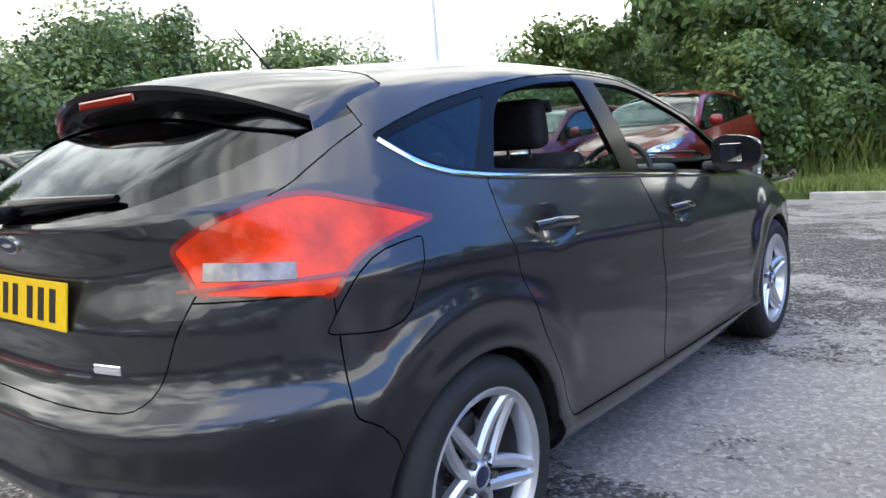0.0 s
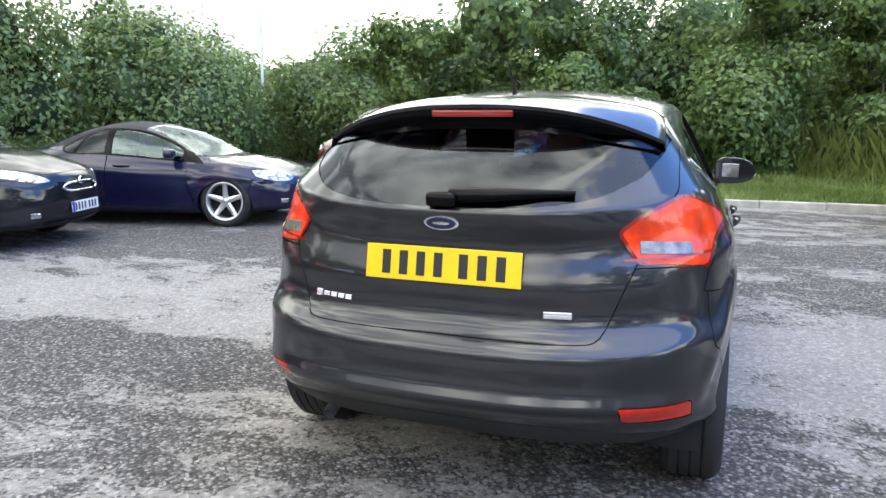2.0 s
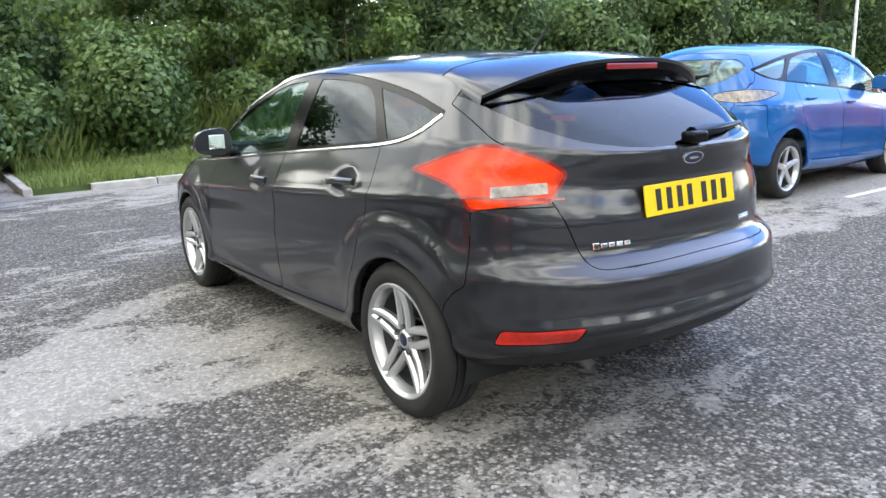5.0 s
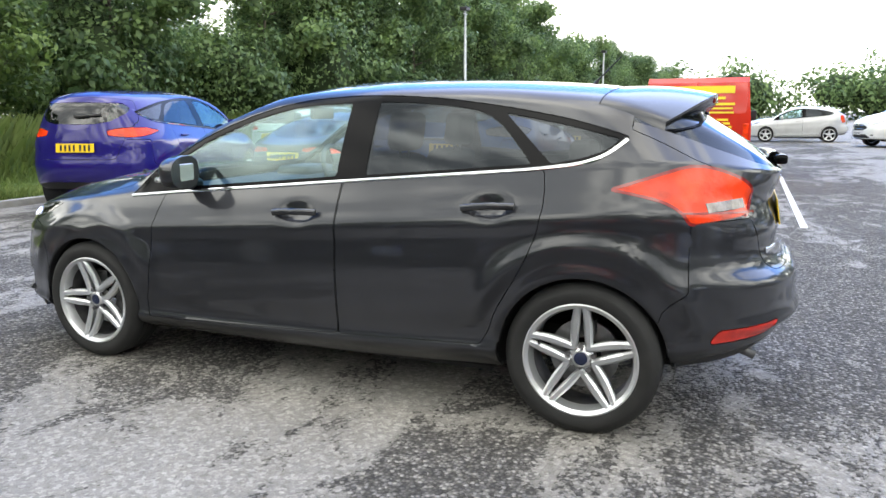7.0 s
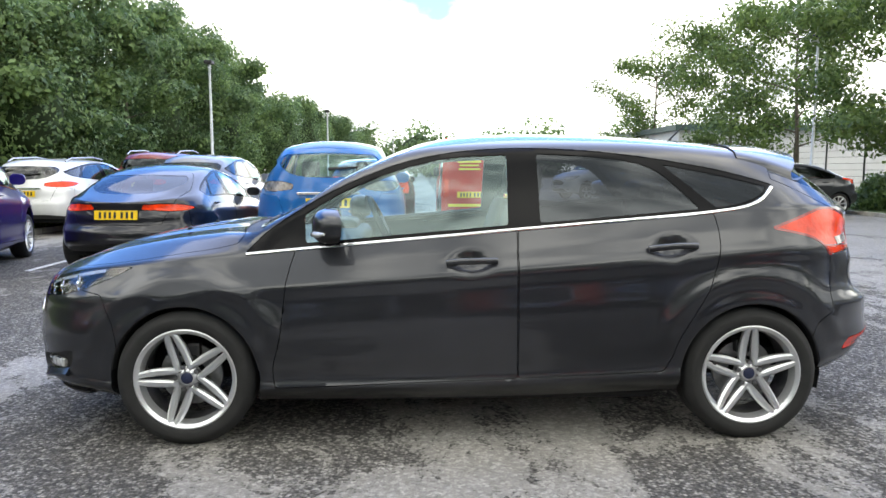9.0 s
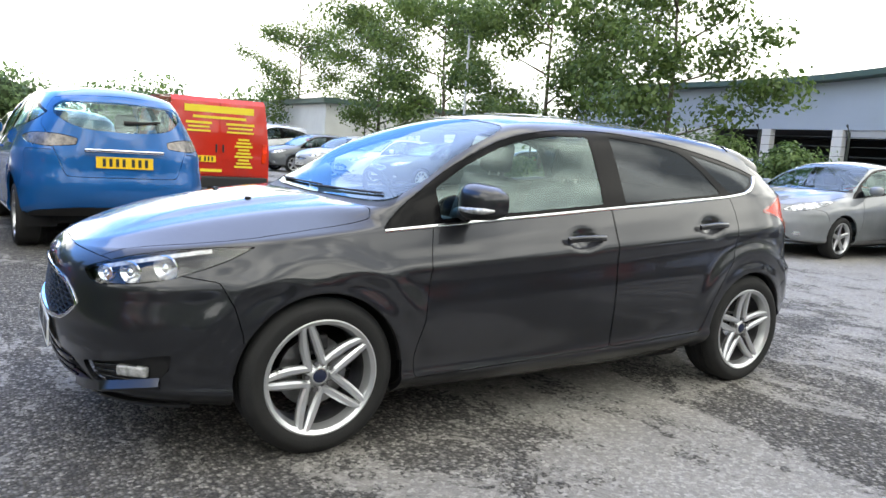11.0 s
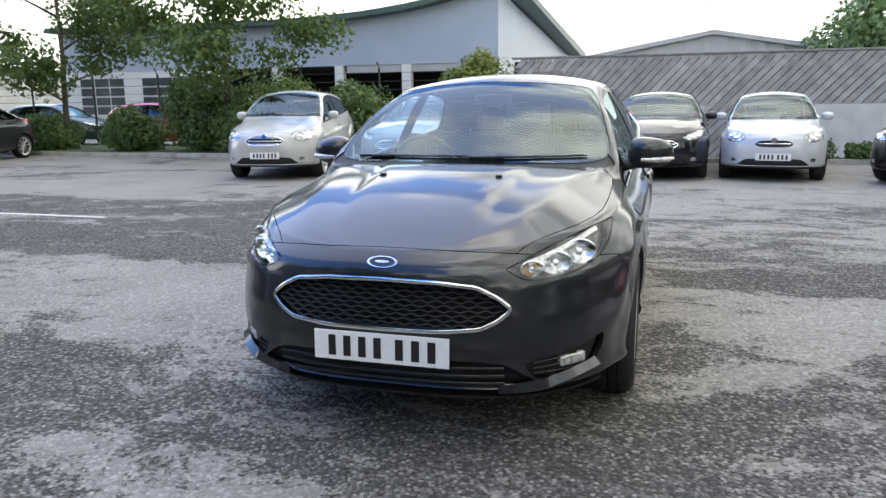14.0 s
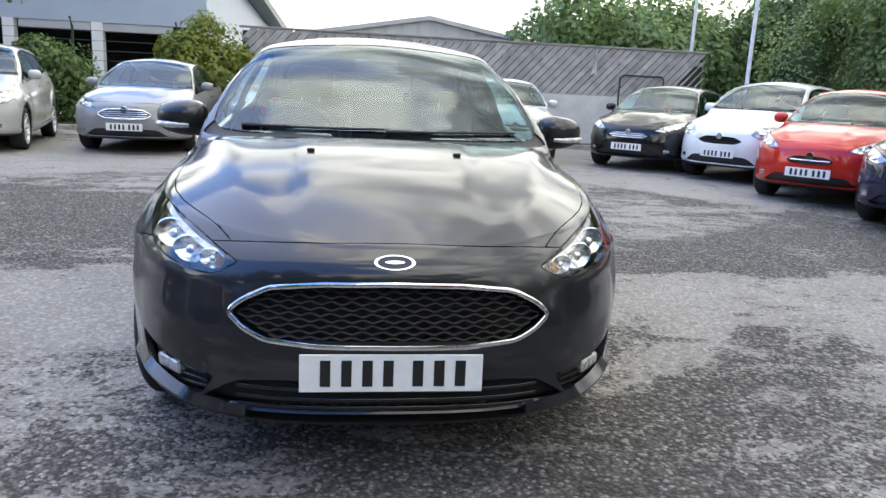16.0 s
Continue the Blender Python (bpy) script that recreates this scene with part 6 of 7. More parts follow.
M_SHRUB = leafy("bramble_leaves", (0.055, 0.110, 0.030), (0.27, 0.38, 0.13), 0.5)
# colour of the added cores: the shaded depth between leaves, put in as paint
M_CORE = material("foliage_shade", (0.030, 0.052, 0.017), 0.95, vary=0.4, scale=1.5)
M_BARK = material("bark", (0.10, 0.085, 0.065), 0.9, vary=0.3, scale=9, bump=0.6, bump_scale=35)
M_WOOD = material("weathered_boards", (0.33, 0.325, 0.315), 0.85, vary=0.22, scale=4, bump=0.4, bump_scale=40, spread=0.16)
M_RAIL = material("fence_rail_wood", (0.22, 0.21, 0.20), 0.85, vary=0.25, scale=6)
M_SHEET = material("pale_sheet_board", (0.50, 0.50, 0.49), 0.7, vary=0.12, scale=3)
M_WALL = material("pale_blue_cladding", (0.34, 0.40, 0.48), 0.45, vary=0.05, scale=0.7)
M_WHITEWALL = material("white_rendered_wall", (0.62, 0.63, 0.63), 0.7, vary=0.08, scale=1.0)
M_GREEN = material("dark_green_fascia", (0.045, 0.085, 0.075), 0.45, vary=0.1, scale=2)
M_STEELSHED = material("grey_profiled_sheet", (0.40, 0.41, 0.42), 0.5, 0.2, vary=0.08, scale=1)
M_DARKIN = material("shade_dark", (0.03, 0.03, 0.032), 0.9)
M_LINE = material("white_road_paint", (0.55, 0.55, 0.53), 0.8, vary=0.3, scale=9)
M_GALV = material("galvanised_steel", (0.42, 0.44, 0.45), 0.45, 0.6, vary=0.12, scale=6)

# the ground: one sheet to the horizon
bm = bmesh.new()
bmesh.ops.create_grid(bm, x_segments=2, y_segments=2, size=900)
tagged(part("ground", bm, M_TARMAC), "worn grey tarmac car park with chippings", "ground", kind="structure")

KX = 7.85
rng = np.random.default_rng(5)


def leaves_mesh(name, centre, normal, size, aspect=0.55):
    """Many bent leaves, each an island of two triangles."""
    n = len(centre)
    u = np.cross(normal, rng.normal(size=(n, 3)))
    u /= np.linalg.norm(u, axis=1, keepdims=True) + 1e-9
    v = np.cross(normal, u)
    s = size[:, None]
    bend = normal * s * 0.18
    pts = np.stack([centre - u * s, centre + v * s * aspect + bend, centre + u * s, centre - v * s * aspect + bend], axis=1).reshape(-1, 3)
    me = bpy.data.meshes.new(name)
    me.vertices.add(4 * n)
    me.vertices.foreach_set("co", pts.ravel())
    me.loops.add(4 * n)
    me.loops.foreach_set("vertex_index", np.arange(4 * n))
    me.polygons.add(n)
    me.polygons.foreach_set("loop_start", np.arange(0, 4 * n, 4))
    me.polygons.foreach_set("loop_total", np.full(n, 4))
    me.update(calc_edges=True)
    return me


def on_blobs(blobs, n, inner=0.55, up=0.25):
    """Places and normals scattered over the skins of ellipsoids, most of them near the outside."""
    b = np.array(blobs, dtype=float)
    w = (b[:, 3] * b[:, 4] + b[:, 3] * b[:, 5] + b[:, 4] * b[:, 5])
    k = rng.choice(len(b), n, p=w / w.sum())
    d = rng.normal(size=(n, 3))
    d /= np.linalg.norm(d, axis=1, keepdims=True)
    lump = 1 + 0.16 * np.sin(5 * d[:, :1] + 3 * k[:, None]) * np.cos(6 * d[:, 1:2] + k[:, None])
    r = (inner + (1.14 - inner) * rng.random((n, 1)) ** 0.8) * lump
    c = b[k, :3] + d * b[k, 3:] * r
    nr = d + rng.normal(size=(n, 3)) * 0.5 + np.array((0, 0, up))
    nr /= np.linalg.norm(nr, axis=1, keepdims=True)
    keep = c[:, 2] > 0.03
    return c[keep], nr[keep]


# dark solids added inside the crowns; they stand for shaded depth and close gaps
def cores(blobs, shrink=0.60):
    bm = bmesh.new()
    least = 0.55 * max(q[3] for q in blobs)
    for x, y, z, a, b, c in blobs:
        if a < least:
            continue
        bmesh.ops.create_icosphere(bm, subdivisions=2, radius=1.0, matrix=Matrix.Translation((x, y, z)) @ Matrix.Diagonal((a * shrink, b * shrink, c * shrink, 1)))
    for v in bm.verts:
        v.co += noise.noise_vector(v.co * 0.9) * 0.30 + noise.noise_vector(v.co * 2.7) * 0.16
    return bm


def foliage(name, blobs, n, size, mat, label, category, parent=None, core=True, aspect=0.55, kind="stuff"):
    c, nr = on_blobs(blobs, n)
    me = leaves_mesh(name, c, nr, size * (0.6 + 0.8 * rng.random(len(c))), aspect)
    ob = link_mesh(name, me, mat, parent)
    if parent is None:
        tagged(ob, label, category, kind=kind)
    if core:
        part("shade_core", cores(blobs), M_CORE, ob, smooth=180)
    return ob


def belt(line, step, height, spread, seed):
    """Blobs along a line of (x, y, height): a belt of crowns, low growth in front."""
    r = random.Random(seed)
    out = []
    for (x0, y0, h0), (x1, y1, h1) in zip(line, line[1:]):
        d = math.hypot(x1 - x0, y1 - y0)
        for k in range(max(1, int(d / step))):
            t = (k + r.random()) / max(1, int(d / step))
            h = (h0 + (h1 - h0) * t) * r.uniform(0.66, 1.10)
            x, y = x0 + (x1 - x0) * t + r.uniform(-spread, spread), y0 + (y1 - y0) * t + r.uniform(-spread, spread)
            a = step * r.uniform(0.75, 1.15)
            out.append((x, y, h - a * 0.95, a * 0.9, a * 0.9, a * r.uniform(0.8, 1.0)))
            for i in range(7):
                u, w = r.uniform(0, 6.283), r.uniform(-0.35, 1.0)
                s = a * r.uniform(0.22, 0.5)
                m = a * 0.85 * math.sqrt(1 - min(1, w * w)) + 0.1 * a
                out.append((x + m * math.cos(u), y + m * math.sin(u), h - a * 0.95 + w * a * 0.85, s, s, s * r.uniform(0.7, 1.2)))
            out.append((x + r.uniform(-1, 1), y + r.uniform(-1, 1), h * 0.45, a * 1.1, a * 1.1, h * 0.42))
    return out


def make_tree(at, h, r, seed, n=7500, size=0.075, label="young broadleaf tree with an open crown", mat=None, clear=0.22):
    """A car-park tree: tapered trunk, limbs that fork, and a loose crown of small leaves with gaps."""
    q = random.Random(seed)
    t = thing("tree", Matrix.Translation((*at, 0)), label, "tree", "car park trees")
    bm = bmesh.new()
    lean = Vector((q.uniform(-0.03, 0.03), q.uniform(-0.03, 0.03), 1))
    trunk = [lean * (h * k / 8) + Vector((0.05 * math.sin(k + seed), 0.05 * math.cos(1.3 * k + seed), 0)) * (k / 8) for k in range(8)]
    tube(bm, trunk, [0.024 * h * (1 - 0.11 * k) * 0.55 for k in range(8)], 10)
    part("trunk", bm, M_BARK, t, smooth=60)
    blobs = []
    for k in range(11):
        f = clear + (0.93 - clear) * k / 10
        base = lean * (h * min(f, 0.86) * 0.93)
        a = 2.4 * k + q.uniform(-0.5, 0.5)
        ln = r * (0.55 + 0.5 * math.sin(math.pi * (0.15 + 0.8 * (f - clear) / (1 - clear)))) * q.uniform(0.75, 1.1)
        mid = base + Vector((math.cos(a), math.sin(a), 0.35)) * ln * 0.5
        tip = base + Vector((math.cos(a), math.sin(a), 0.55)) * ln
        bm = bmesh.new()
        tube(bm, [base, mid, tip], [0.008 * h * 0.55 + 0.01, 0.016, 0.006], 6)
        part("limb", bm, M_BARK, t, smooth=60)
        for p, s in ((tip, 0.42), (mid + Vector((0, 0, 0.1 * r)), 0.36), (tip.lerp(mid, 0.4) + Vector((q.uniform(-0.4, 0.4), q.uniform(-0.4, 0.4), q.uniform(-0.1, 0.3))) * r * 0.5, 0.33)):
            s *= r * q.uniform(0.75, 1.15)
            blobs.append((p.x, p.y, p.z, s, s, s * 0.62))
    blobs.append((0, 0, h * 0.93, r * 0.4, r * 0.4, r * 0.45))
    c, nr = on_blobs(blobs, n, inner=0.25)
    me = leaves_mesh("crown", c, nr, size * (0.6 + 0.8 * rng.random(len(c))))
    link_mesh("crown", me, mat or M_LIME, t)
    return t


def make_shrub(at, r, h, seed, n=4500, size=0.05, mat=None, label="dense leafy green shrub on the verge"):
    q = random.Random(seed)
    t = thing("shrub", Matrix.Translation((*at, 0)), label, "shrub", "shrubs")
    bm = bmesh.new()
    blobs = [(0, 0, h * 0.45, r * 0.8, r * 0.8, h * 0.48)]
    for k in range(9):
        a, z = q.uniform(0, 6.28), q.uniform(0.25, 0.9)
        p = (r * 0.6 * math.cos(a) * (1.15 - z * 0.6), r * 0.6 * math.sin(a) * (1.15 - z * 0.6), h * z)
        s = r * q.uniform(0.28, 0.5)
        blobs.append((*p, s, s, s * q.uniform(0.7, 1.1)))
        tube(bm, [(0, 0, 0), (p[0] * 0.5, p[1] * 0.5, p[2] * 0.6), p], [0.03, 0.02, 0.008], 5)
    part("stems", bm, M_BARK, t, smooth=60)
    c, nr = on_blobs(blobs, n, inner=0.6)
    link_mesh("crown", leaves_mesh("crown", c, nr, size * (0.6 + 0.8 * rng.random(len(c)))), mat or M_SHRUB, t)
    part("shade_core", cores(blobs, 0.5), M_CORE, t, smooth=180)
    return t


def grass_field(name, x0, x1, y0, y1, n, h, label, dense_x=None):
    """Blades of grass, each a thin bent triangle pair."""
    x = x0 + (x1 - x0) * rng.random(n)
    y = y0 + (y1 - y0) * rng.random(n)
    hh = h * (0.35 + 0.9 * rng.random(n)) * (0.75 + 0.5 * np.sin(x * 1.7 + 1.3 * np.sin(y * 0.9)))
    if dense_x:
        hh *= np.clip((x - x0) / dense_x, 0.18, 1.0)
    a = rng.random(n) * 6.283
    w = 0.006 + 0.012 * rng.random(n)
    l = hh * (0.15 + 0.45 * rng.random(n))
    d = np.stack([np.cos(a), np.sin(a), np.zeros(n)], 1)
    s = np.stack([-np.sin(a), np.cos(a), np.zeros(n)], 1) * w[:, None]
    p = np.stack([x, y, np.full(n, 0.08)], 1)
    up = np.array((0, 0, 1.0))
    m = p + d * l[:, None] * 0.35 + up * hh[:, None] * 0.62
    tp = p + d * l[:, None] + up * hh[:, None]
    pts = np.stack([p - s, p + s, m + s * 0.7, tp, m - s * 0.7], axis=1).reshape(-1, 3)
    me = bpy.data.meshes.new(name)
    me.vertices.add(5 * n)
    me.vertices.foreach_set("co", pts.ravel())
    me.loops.add(5 * n)
    me.loops.foreach_set("vertex_index", np.arange(5 * n))
    me.polygons.add(n)
    me.polygons.foreach_set("loop_start", np.arange(0, 5 * n, 5))
    me.polygons.foreach_set("loop_total", np.full(n, 5))
    me.update(calc_edges=True)
    return tagged(link_mesh(name, me, M_BLADE), label, "grass", kind="stuff")


def make_lamp_post(at, h, turn=0, head=True, label="slim grey steel lamp post"):
    t = thing("lamp_post", Matrix.Translation((*at, 0)) @ Matrix.Rotation(radians(turn), 4, "Z"), label, "lamp post", "lamp posts")
    bm = bmesh.new()
    tube(bm, [(0, 0, 0), (0, 0, 0.8), (0, 0, 0.82), (0, 0, h)], [0.07, 0.07, 0.05, 0.038], 12)
    part("pole", bm, M_GALV, t, smooth=60)
    if head:
        bm = bmesh.new()
        box(bm, (-0.16, -0.12, h - 0.02), (0.20, 0.12, h + 0.09), 0.03, 2)
        part("lantern", bm, M_BLACK, t)
        bm = bmesh.new()
        tube(bm, [(-0.2, 0, h - 0.12), (0.2, 0, h - 0.12)], 0.018, 8)
        part("bracket", bm, M_GALV, t)
    return t


def kerb_line(name, a, b, h=0.11, w=0.125, stone=0.915):
    """A row of kerb stones with open joints."""
    a, b = Vector((*a, 0)), Vector((*b, 0))
    d = (b - a)
    n = int(d.length / stone)
    top = thing(name, None, "weathered concrete kerb stones along the tarmac", "kerb", kind="structure")
    bm = bmesh.new()
    box(bm, (0.004, -w / 2, -0.05), (stone - 0.004, w / 2, h), 0.018, 2)
    me = bpy.data.meshes.new("kerb_stone")
    bm.to_mesh(me)
    bm.free()
    me.materials.append(M_KERB)
    turn = Matrix.Rotation(math.atan2(d.y, d.x), 4, "Z")
    q = random.Random(3)
    for k in range(n):
        o = new("kerb_stone", me)
        o.parent = top
        o.matrix_local = Matrix.Translation(a + d.normalized() * stone * k + Vector((0, 0, q.uniform(-0.008, 0.006)))) @ turn
    return top


make_hero()

WIDE, SLIM, LOW = (1.0, 0.58, 1.0), (0.85, 0.60, 0.55), (0.9, 0.47, 0.9)
CARS = [
    ("dark navy hatchback parked by the hedge", (0.006, 0.007, 0.012), (1.10, 7.58), -72, (4.3, 1.78, 1.47), "hatch", (0.72, 0.62, 0.5), {"ring": True, "bars": 0, "head": "long", "euro": True, "spokes": 10}),
    ("bright red saloon parked by the hedge", (0.45, 0.012, 0.01), (-1.20, 7.25), -83, (4.7, 1.84, 1.45), "saloon", (0.95, 0.56, 1.15), {"ring": True, "bars": 0, "head": "long", "euro": True}),
    ("navy soft-top sports car parked by the hedge", (0.006, 0.008, 0.03), (3.73, 6.27), -76, (4.3, 1.78, 1.27), "soft", (0.6, 0.34, 0.5), {"bars": 0, "head": "block"}),
    ("dark red crossover parked before the shrubs", (0.10, 0.006, 0.008), (9.06, 4.87), 172, (4.3, 1.78, 1.61), "carrier", (0.7, 0.62, 0.75), {"bars": 2, "bright": False, "vee": True, "head": "block"}),
    ("red crossover parked before the shrubs", (0.17, 0.006, 0.008), (8.56, 2.52), 179, (4.36, 1.84, 1.64), "carrier", (0.95, 0.58, 1.0), {"ring": True, "bars": 3, "bright": False, "head": "long", "skid": True}),
    ("royal blue people carrier on its bay", (0.012, 0.007, 0.135), (6.47, -5.15), -75, (4.38, 1.83, 1.63), "carrier", WIDE, {"tail": "wide", "belt": True, "spokes": 14, "glass": M_BLUETINT}),
    ("black sports coupe with a blue tinted rear screen", (0.008, 0.008, 0.012), (3.75, -6.53), -93, (4.18, 1.84, 1.35), "coupe", WIDE, {"tail": "low", "spokes": 12, "rim": M_BARREL, "glass": M_BLUETINT}),
    ("bright blue people carrier in a marked bay", (0.005, 0.105, 0.34), (1.40, -6.35), -87, (4.37, 1.85, 1.64), "carrier", SLIM, {"tail": "wide", "lamp": M_REVERSE, "lip": True, "glass": M_CLEARGLASS}),
    ("silver compact people carrier by the planted bed", (0.45, 0.45, 0.44), (-8.88, -6.08), 12, (4.27, 1.78, 1.6), "carrier", (0.75, 0.64, 0.8), {"ring": True, "bars": 3, "head": "block", "spokes": 9}),
    ("grey saloon with a chrome grille", (0.22, 0.23, 0.24), (-9.86, -3.50), 1, (4.8, 1.86, 1.5), "saloon", (0.8, 0.60, 0.8), {"ring": True, "bars": 5, "head": "long"}),
    ("grey hatchback before the timber fence", (0.16, 0.17, 0.18), (-11.20, -1.50), 0, (4.0, 1.69, 1.49), "hatch", (0.6, 0.62, 0.5), {"bars": 0, "head": "block"}),
    ("black hatchback before the timber fence", (0.008, 0.008, 0.014), (-10.18, 0.93), -2, (4.4, 1.8, 1.5), "hatch", (0.85, 0.60, 0.7), {"bars": 1, "ring": True}),
    ("silver hatchback before the timber fence", (0.5, 0.52, 0.54), (-10.10, 2.90), -6, (3.95, 1.69, 1.47), "hatch", (0.65, 0.62, 0.6), {"bars": 1, "head": "block"}),
    ("black hatchback before the timber fence", (0.006, 0.006, 0.007), (-9.30, 5.95), -41, (4.36, 1.82, 1.48), "hatch", (0.8, 0.60, 0.55), {"bars": 3, "head": "long"}),
    ("white crossover in the corner of the yard", (0.72, 0.73, 0.74), (-7.67, 7.12), -52, (4.15, 1.75, 1.6), "carrier", (0.75, 0.60, 0.6), {"bars": 3, "bright": False, "head": "block", "spokes": 9}),
    ("red hatchback in the corner of the yard", (0.5, 0.02, 0.012), (-5.40, 7.00), -50, (3.95, 1.71, 1.49), "hatch", (0.6, 0.56, 0.55), {"bars": 1, "head": "long", "spokes": 9}),
    ("navy hatchback parked by the hedge", (0.008, 0.01, 0.035), (-3.30, 7.25), -57, (4.4, 1.8, 1.5), "hatch", (0.8, 0.60, 0.8)),
    ("dark maroon hatchback beyond the marked bays", (0.03, 0.006, 0.008), (1.33, -11.75), -86, (4.34, 1.83, 1.5), "hatch", WIDE, {"tail": "tall"}),
    ("white hatchback beyond the marked bays", (0.7, 0.7, 0.7), (1.39, -17.23), -86, (4.3, 1.8, 1.5), "hatch", SLIM, {"tail": "tall"}),
    ("white estate car in the second row", (0.68, 0.68, 0.67), (7.76, -12.05), -90, (4.6, 1.82, 1.5), "carrier", WIDE, True, {"tail": "wide", "lip": True, "glass": M_BLUETINT}),
    ("red crossover with roof rails in the second row", (0.16, 0.01, 0.01), (6.39, -14.45), -90, (4.5, 1.84, 1.70), "carrier", WIDE, True, {"tail": "tall"}),
    ("grey hatchback in the second row", (0.16, 0.18, 0.22), (4.61, -11.74), -90, (4.3, 1.8, 1.58), "carrier", SLIM, {"tail": "wide", "belt": True}),
    ("dark grey saloon at the end of the far row", (0.035, 0.037, 0.042), (-9.68, -16.13), 8, (4.8, 1.86, 1.48), "saloon", (0.8, 0.60, 0.8), {"ring": True, "bars": 3, "spokes": 9}),
    ("white hatchback in the far row", (0.7, 0.7, 0.7), (-9.29, -18.81), 8, (4.0, 1.72, 1.5), "hatch", LOW),
    ("silver hatchback in the far row", (0.45, 0.46, 0.47), (-8.92, -21.28), 8, (4.1, 1.75, 1.5), "hatch", SLIM),
    ("grey hatchback in the far row", (0.12, 0.13, 0.14), (-8.45, -23.75), 8, (4.2, 1.75, 1.5), "hatch", LOW),
    ("white four-wheel-drive car in the far row", (0.72, 0.73, 0.73), (-7.74, -27.53), 20, (4.6, 1.9, 1.8), "carrier", WIDE, True),
    ("red hatchback in the neighbouring yard", (0.42, 0.02, 0.015), (-17.43, -15.62), 95, (4.2, 1.76, 1.48), "hatch", SLIM),
    ("silver estate car in the neighbouring yard", (0.5, 0.5, 0.5), (-19.60, -12.46), 100, (4.5, 1.8, 1.65), "carrier", WIDE, True),
    ("dark green hatchback in the neighbouring yard", (0.02, 0.05, 0.045), (-17.59, -20.35), 95, (4.2, 1.76, 1.48), "hatch", SLIM),
    ("silver hatchback far across the car park", (0.5, 0.5, 0.5), (-3.79, -31.45), 0, (4.0, 1.72, 1.48), "hatch", SLIM, {"tail": "tall"}),
]
PAINTS = {}
for lab, col, at, hd, size, *more in CARS:
    style = more.pop() if isinstance(more[-1], dict) else None
    make_car(lab, PAINTS.setdefault(col, paint("car_paint", col, 0.2, 0.3)), at, hd, size, *more, style=style)
make_van((-1.05, -11.75), -90)

# kerbs and verges
kerb_line("kerb_1", (KX, -60), (KX, 1.2))
kerb_line("kerb_2", (KX, 1.2), (13.2, 1.2))
kerb_line("kerb_3", (-12.1, -36), (-12.1, 9.5))
bm = bmesh.new()
box(bm, (KX + 0.06, -60, -0.2), (60, 1.2, 0.085))
tagged(part("verge", bm, M_GRASS), "rough grass verge behind the kerb", "verge", kind="structure")
bm = bmesh.new()
box(bm, (-15.6, -60, -0.2), (-12.16, -2.6, 0.09))
tagged(part("planting_bed", bm, M_GRASS), "planted strip before the neighbouring yard", "verge", kind="structure")
grass_field("lawn_edge", KX + 0.08, KX + 2.4, -24, 1.15, 60000, 0.13, "short mown grass along the kerb")
grass_field("verge_grass", KX + 1.5, 13.4, -26, 1.1, 60000, 0.85, "tall rough grass going to seed on the verge", 1.6)

# woods and hedges
foliage("woods", belt([(17.79, 19.01, 2.6), (17.51, 8.61, 3.6), (17.22, 6.35, 4.7), (17.22, 4.46, 5.2), (17.22, 2.57, 5.4), (17.32, 0.58, 5.5), (16.84, -11.23, 6.2), (16.09, -23.51, 7.6), (15.43, -33.91, 9.9), (14.95, -45.25, 9.3), (14.01, -70.77, 8.0), (9.29, -103.84, 7.6)], 2.0, 6, 2.2, 11), 470000, 0.088, M_WOODS, "dense broadleaf woodland behind the verge", "woodland")
foliage("thicket", belt([(14.6, 1.4, 1.7), (14.8, -4, 1.5), (15.0, -10, 1.4), (14.6, -18, 1.6), (14.0, -29, 2.0)], 1.0, 3, 0.5, 12), 48000, 0.06, M_SHRUB, "brambles and young growth on the verge", "thicket")
foliage("hedge", belt([(-14.84, 12.21, 4.4), (-7.75, 11.84, 4.6), (-0.19, 11.46, 4.7), (5.48, 11.55, 4.5), (12.56, 12.02, 3.3), (14.45, 9.38, 2.5), (14.45, 5.6, 2.1)], 1.25, 3, 0.7, 13), 235000, 0.059, M_LAUREL, "tall laurel hedge along the parking bays", "hedge")
foliage("back_woods", belt([(24.4, 13.34, 3.6), (23.46, 0.11, 5.4), (22.51, -13.12, 6.0), (21.57, -30.13, 7.2)], 2.8, 6, 1.5, 17), 36000, 0.17, M_WOODS, "deeper woodland behind the front trees", "woodland")
foliage("far_woods", belt([(9.29, -105.73, 9), (-19.06, -111.4, 8), (-56.86, -103.84, 9), (-89.94, -75.49, 9)], 5.0, 8, 3.0, 14), 30000, 0.32, M_WOODS, "distant line of trees", "woodland")
foliage("backing_trees", belt([(-18.65, 5.68, 4.6), (-18.65, 8.52, 6.4), (-17.7, 12.3, 6.6), (-15.81, 16.08, 6.0)], 2.0, 5, 1.2, 15), 80000, 0.10, M_WOODS, "broadleaf trees behind the timber fence", "woodland")
foliage("bank_trees", belt([(11.15, 22.61, 3.4), (18.71, 17.88, 2.9), (22.49, 11.27, 5.2)], 2.4, 6, 2.0, 16), 34000, 0.15, M_WOODS, "broadleaf trees behind the hedge", "woodland")
for i, (x, y, h, r) in enumerate(((-13.32, -10.46, 7.2, 2.7), (-13.79, -16.42, 7.4, 2.6), (-13.98, -23.03, 7.8, 2.7), (-14.45, -30.12, 8.4, 3.0), (-14.45, -41.46, 8.6, 3.0))):
    make_tree((x, y), h, r, 20 + i, 14000, 0.082)
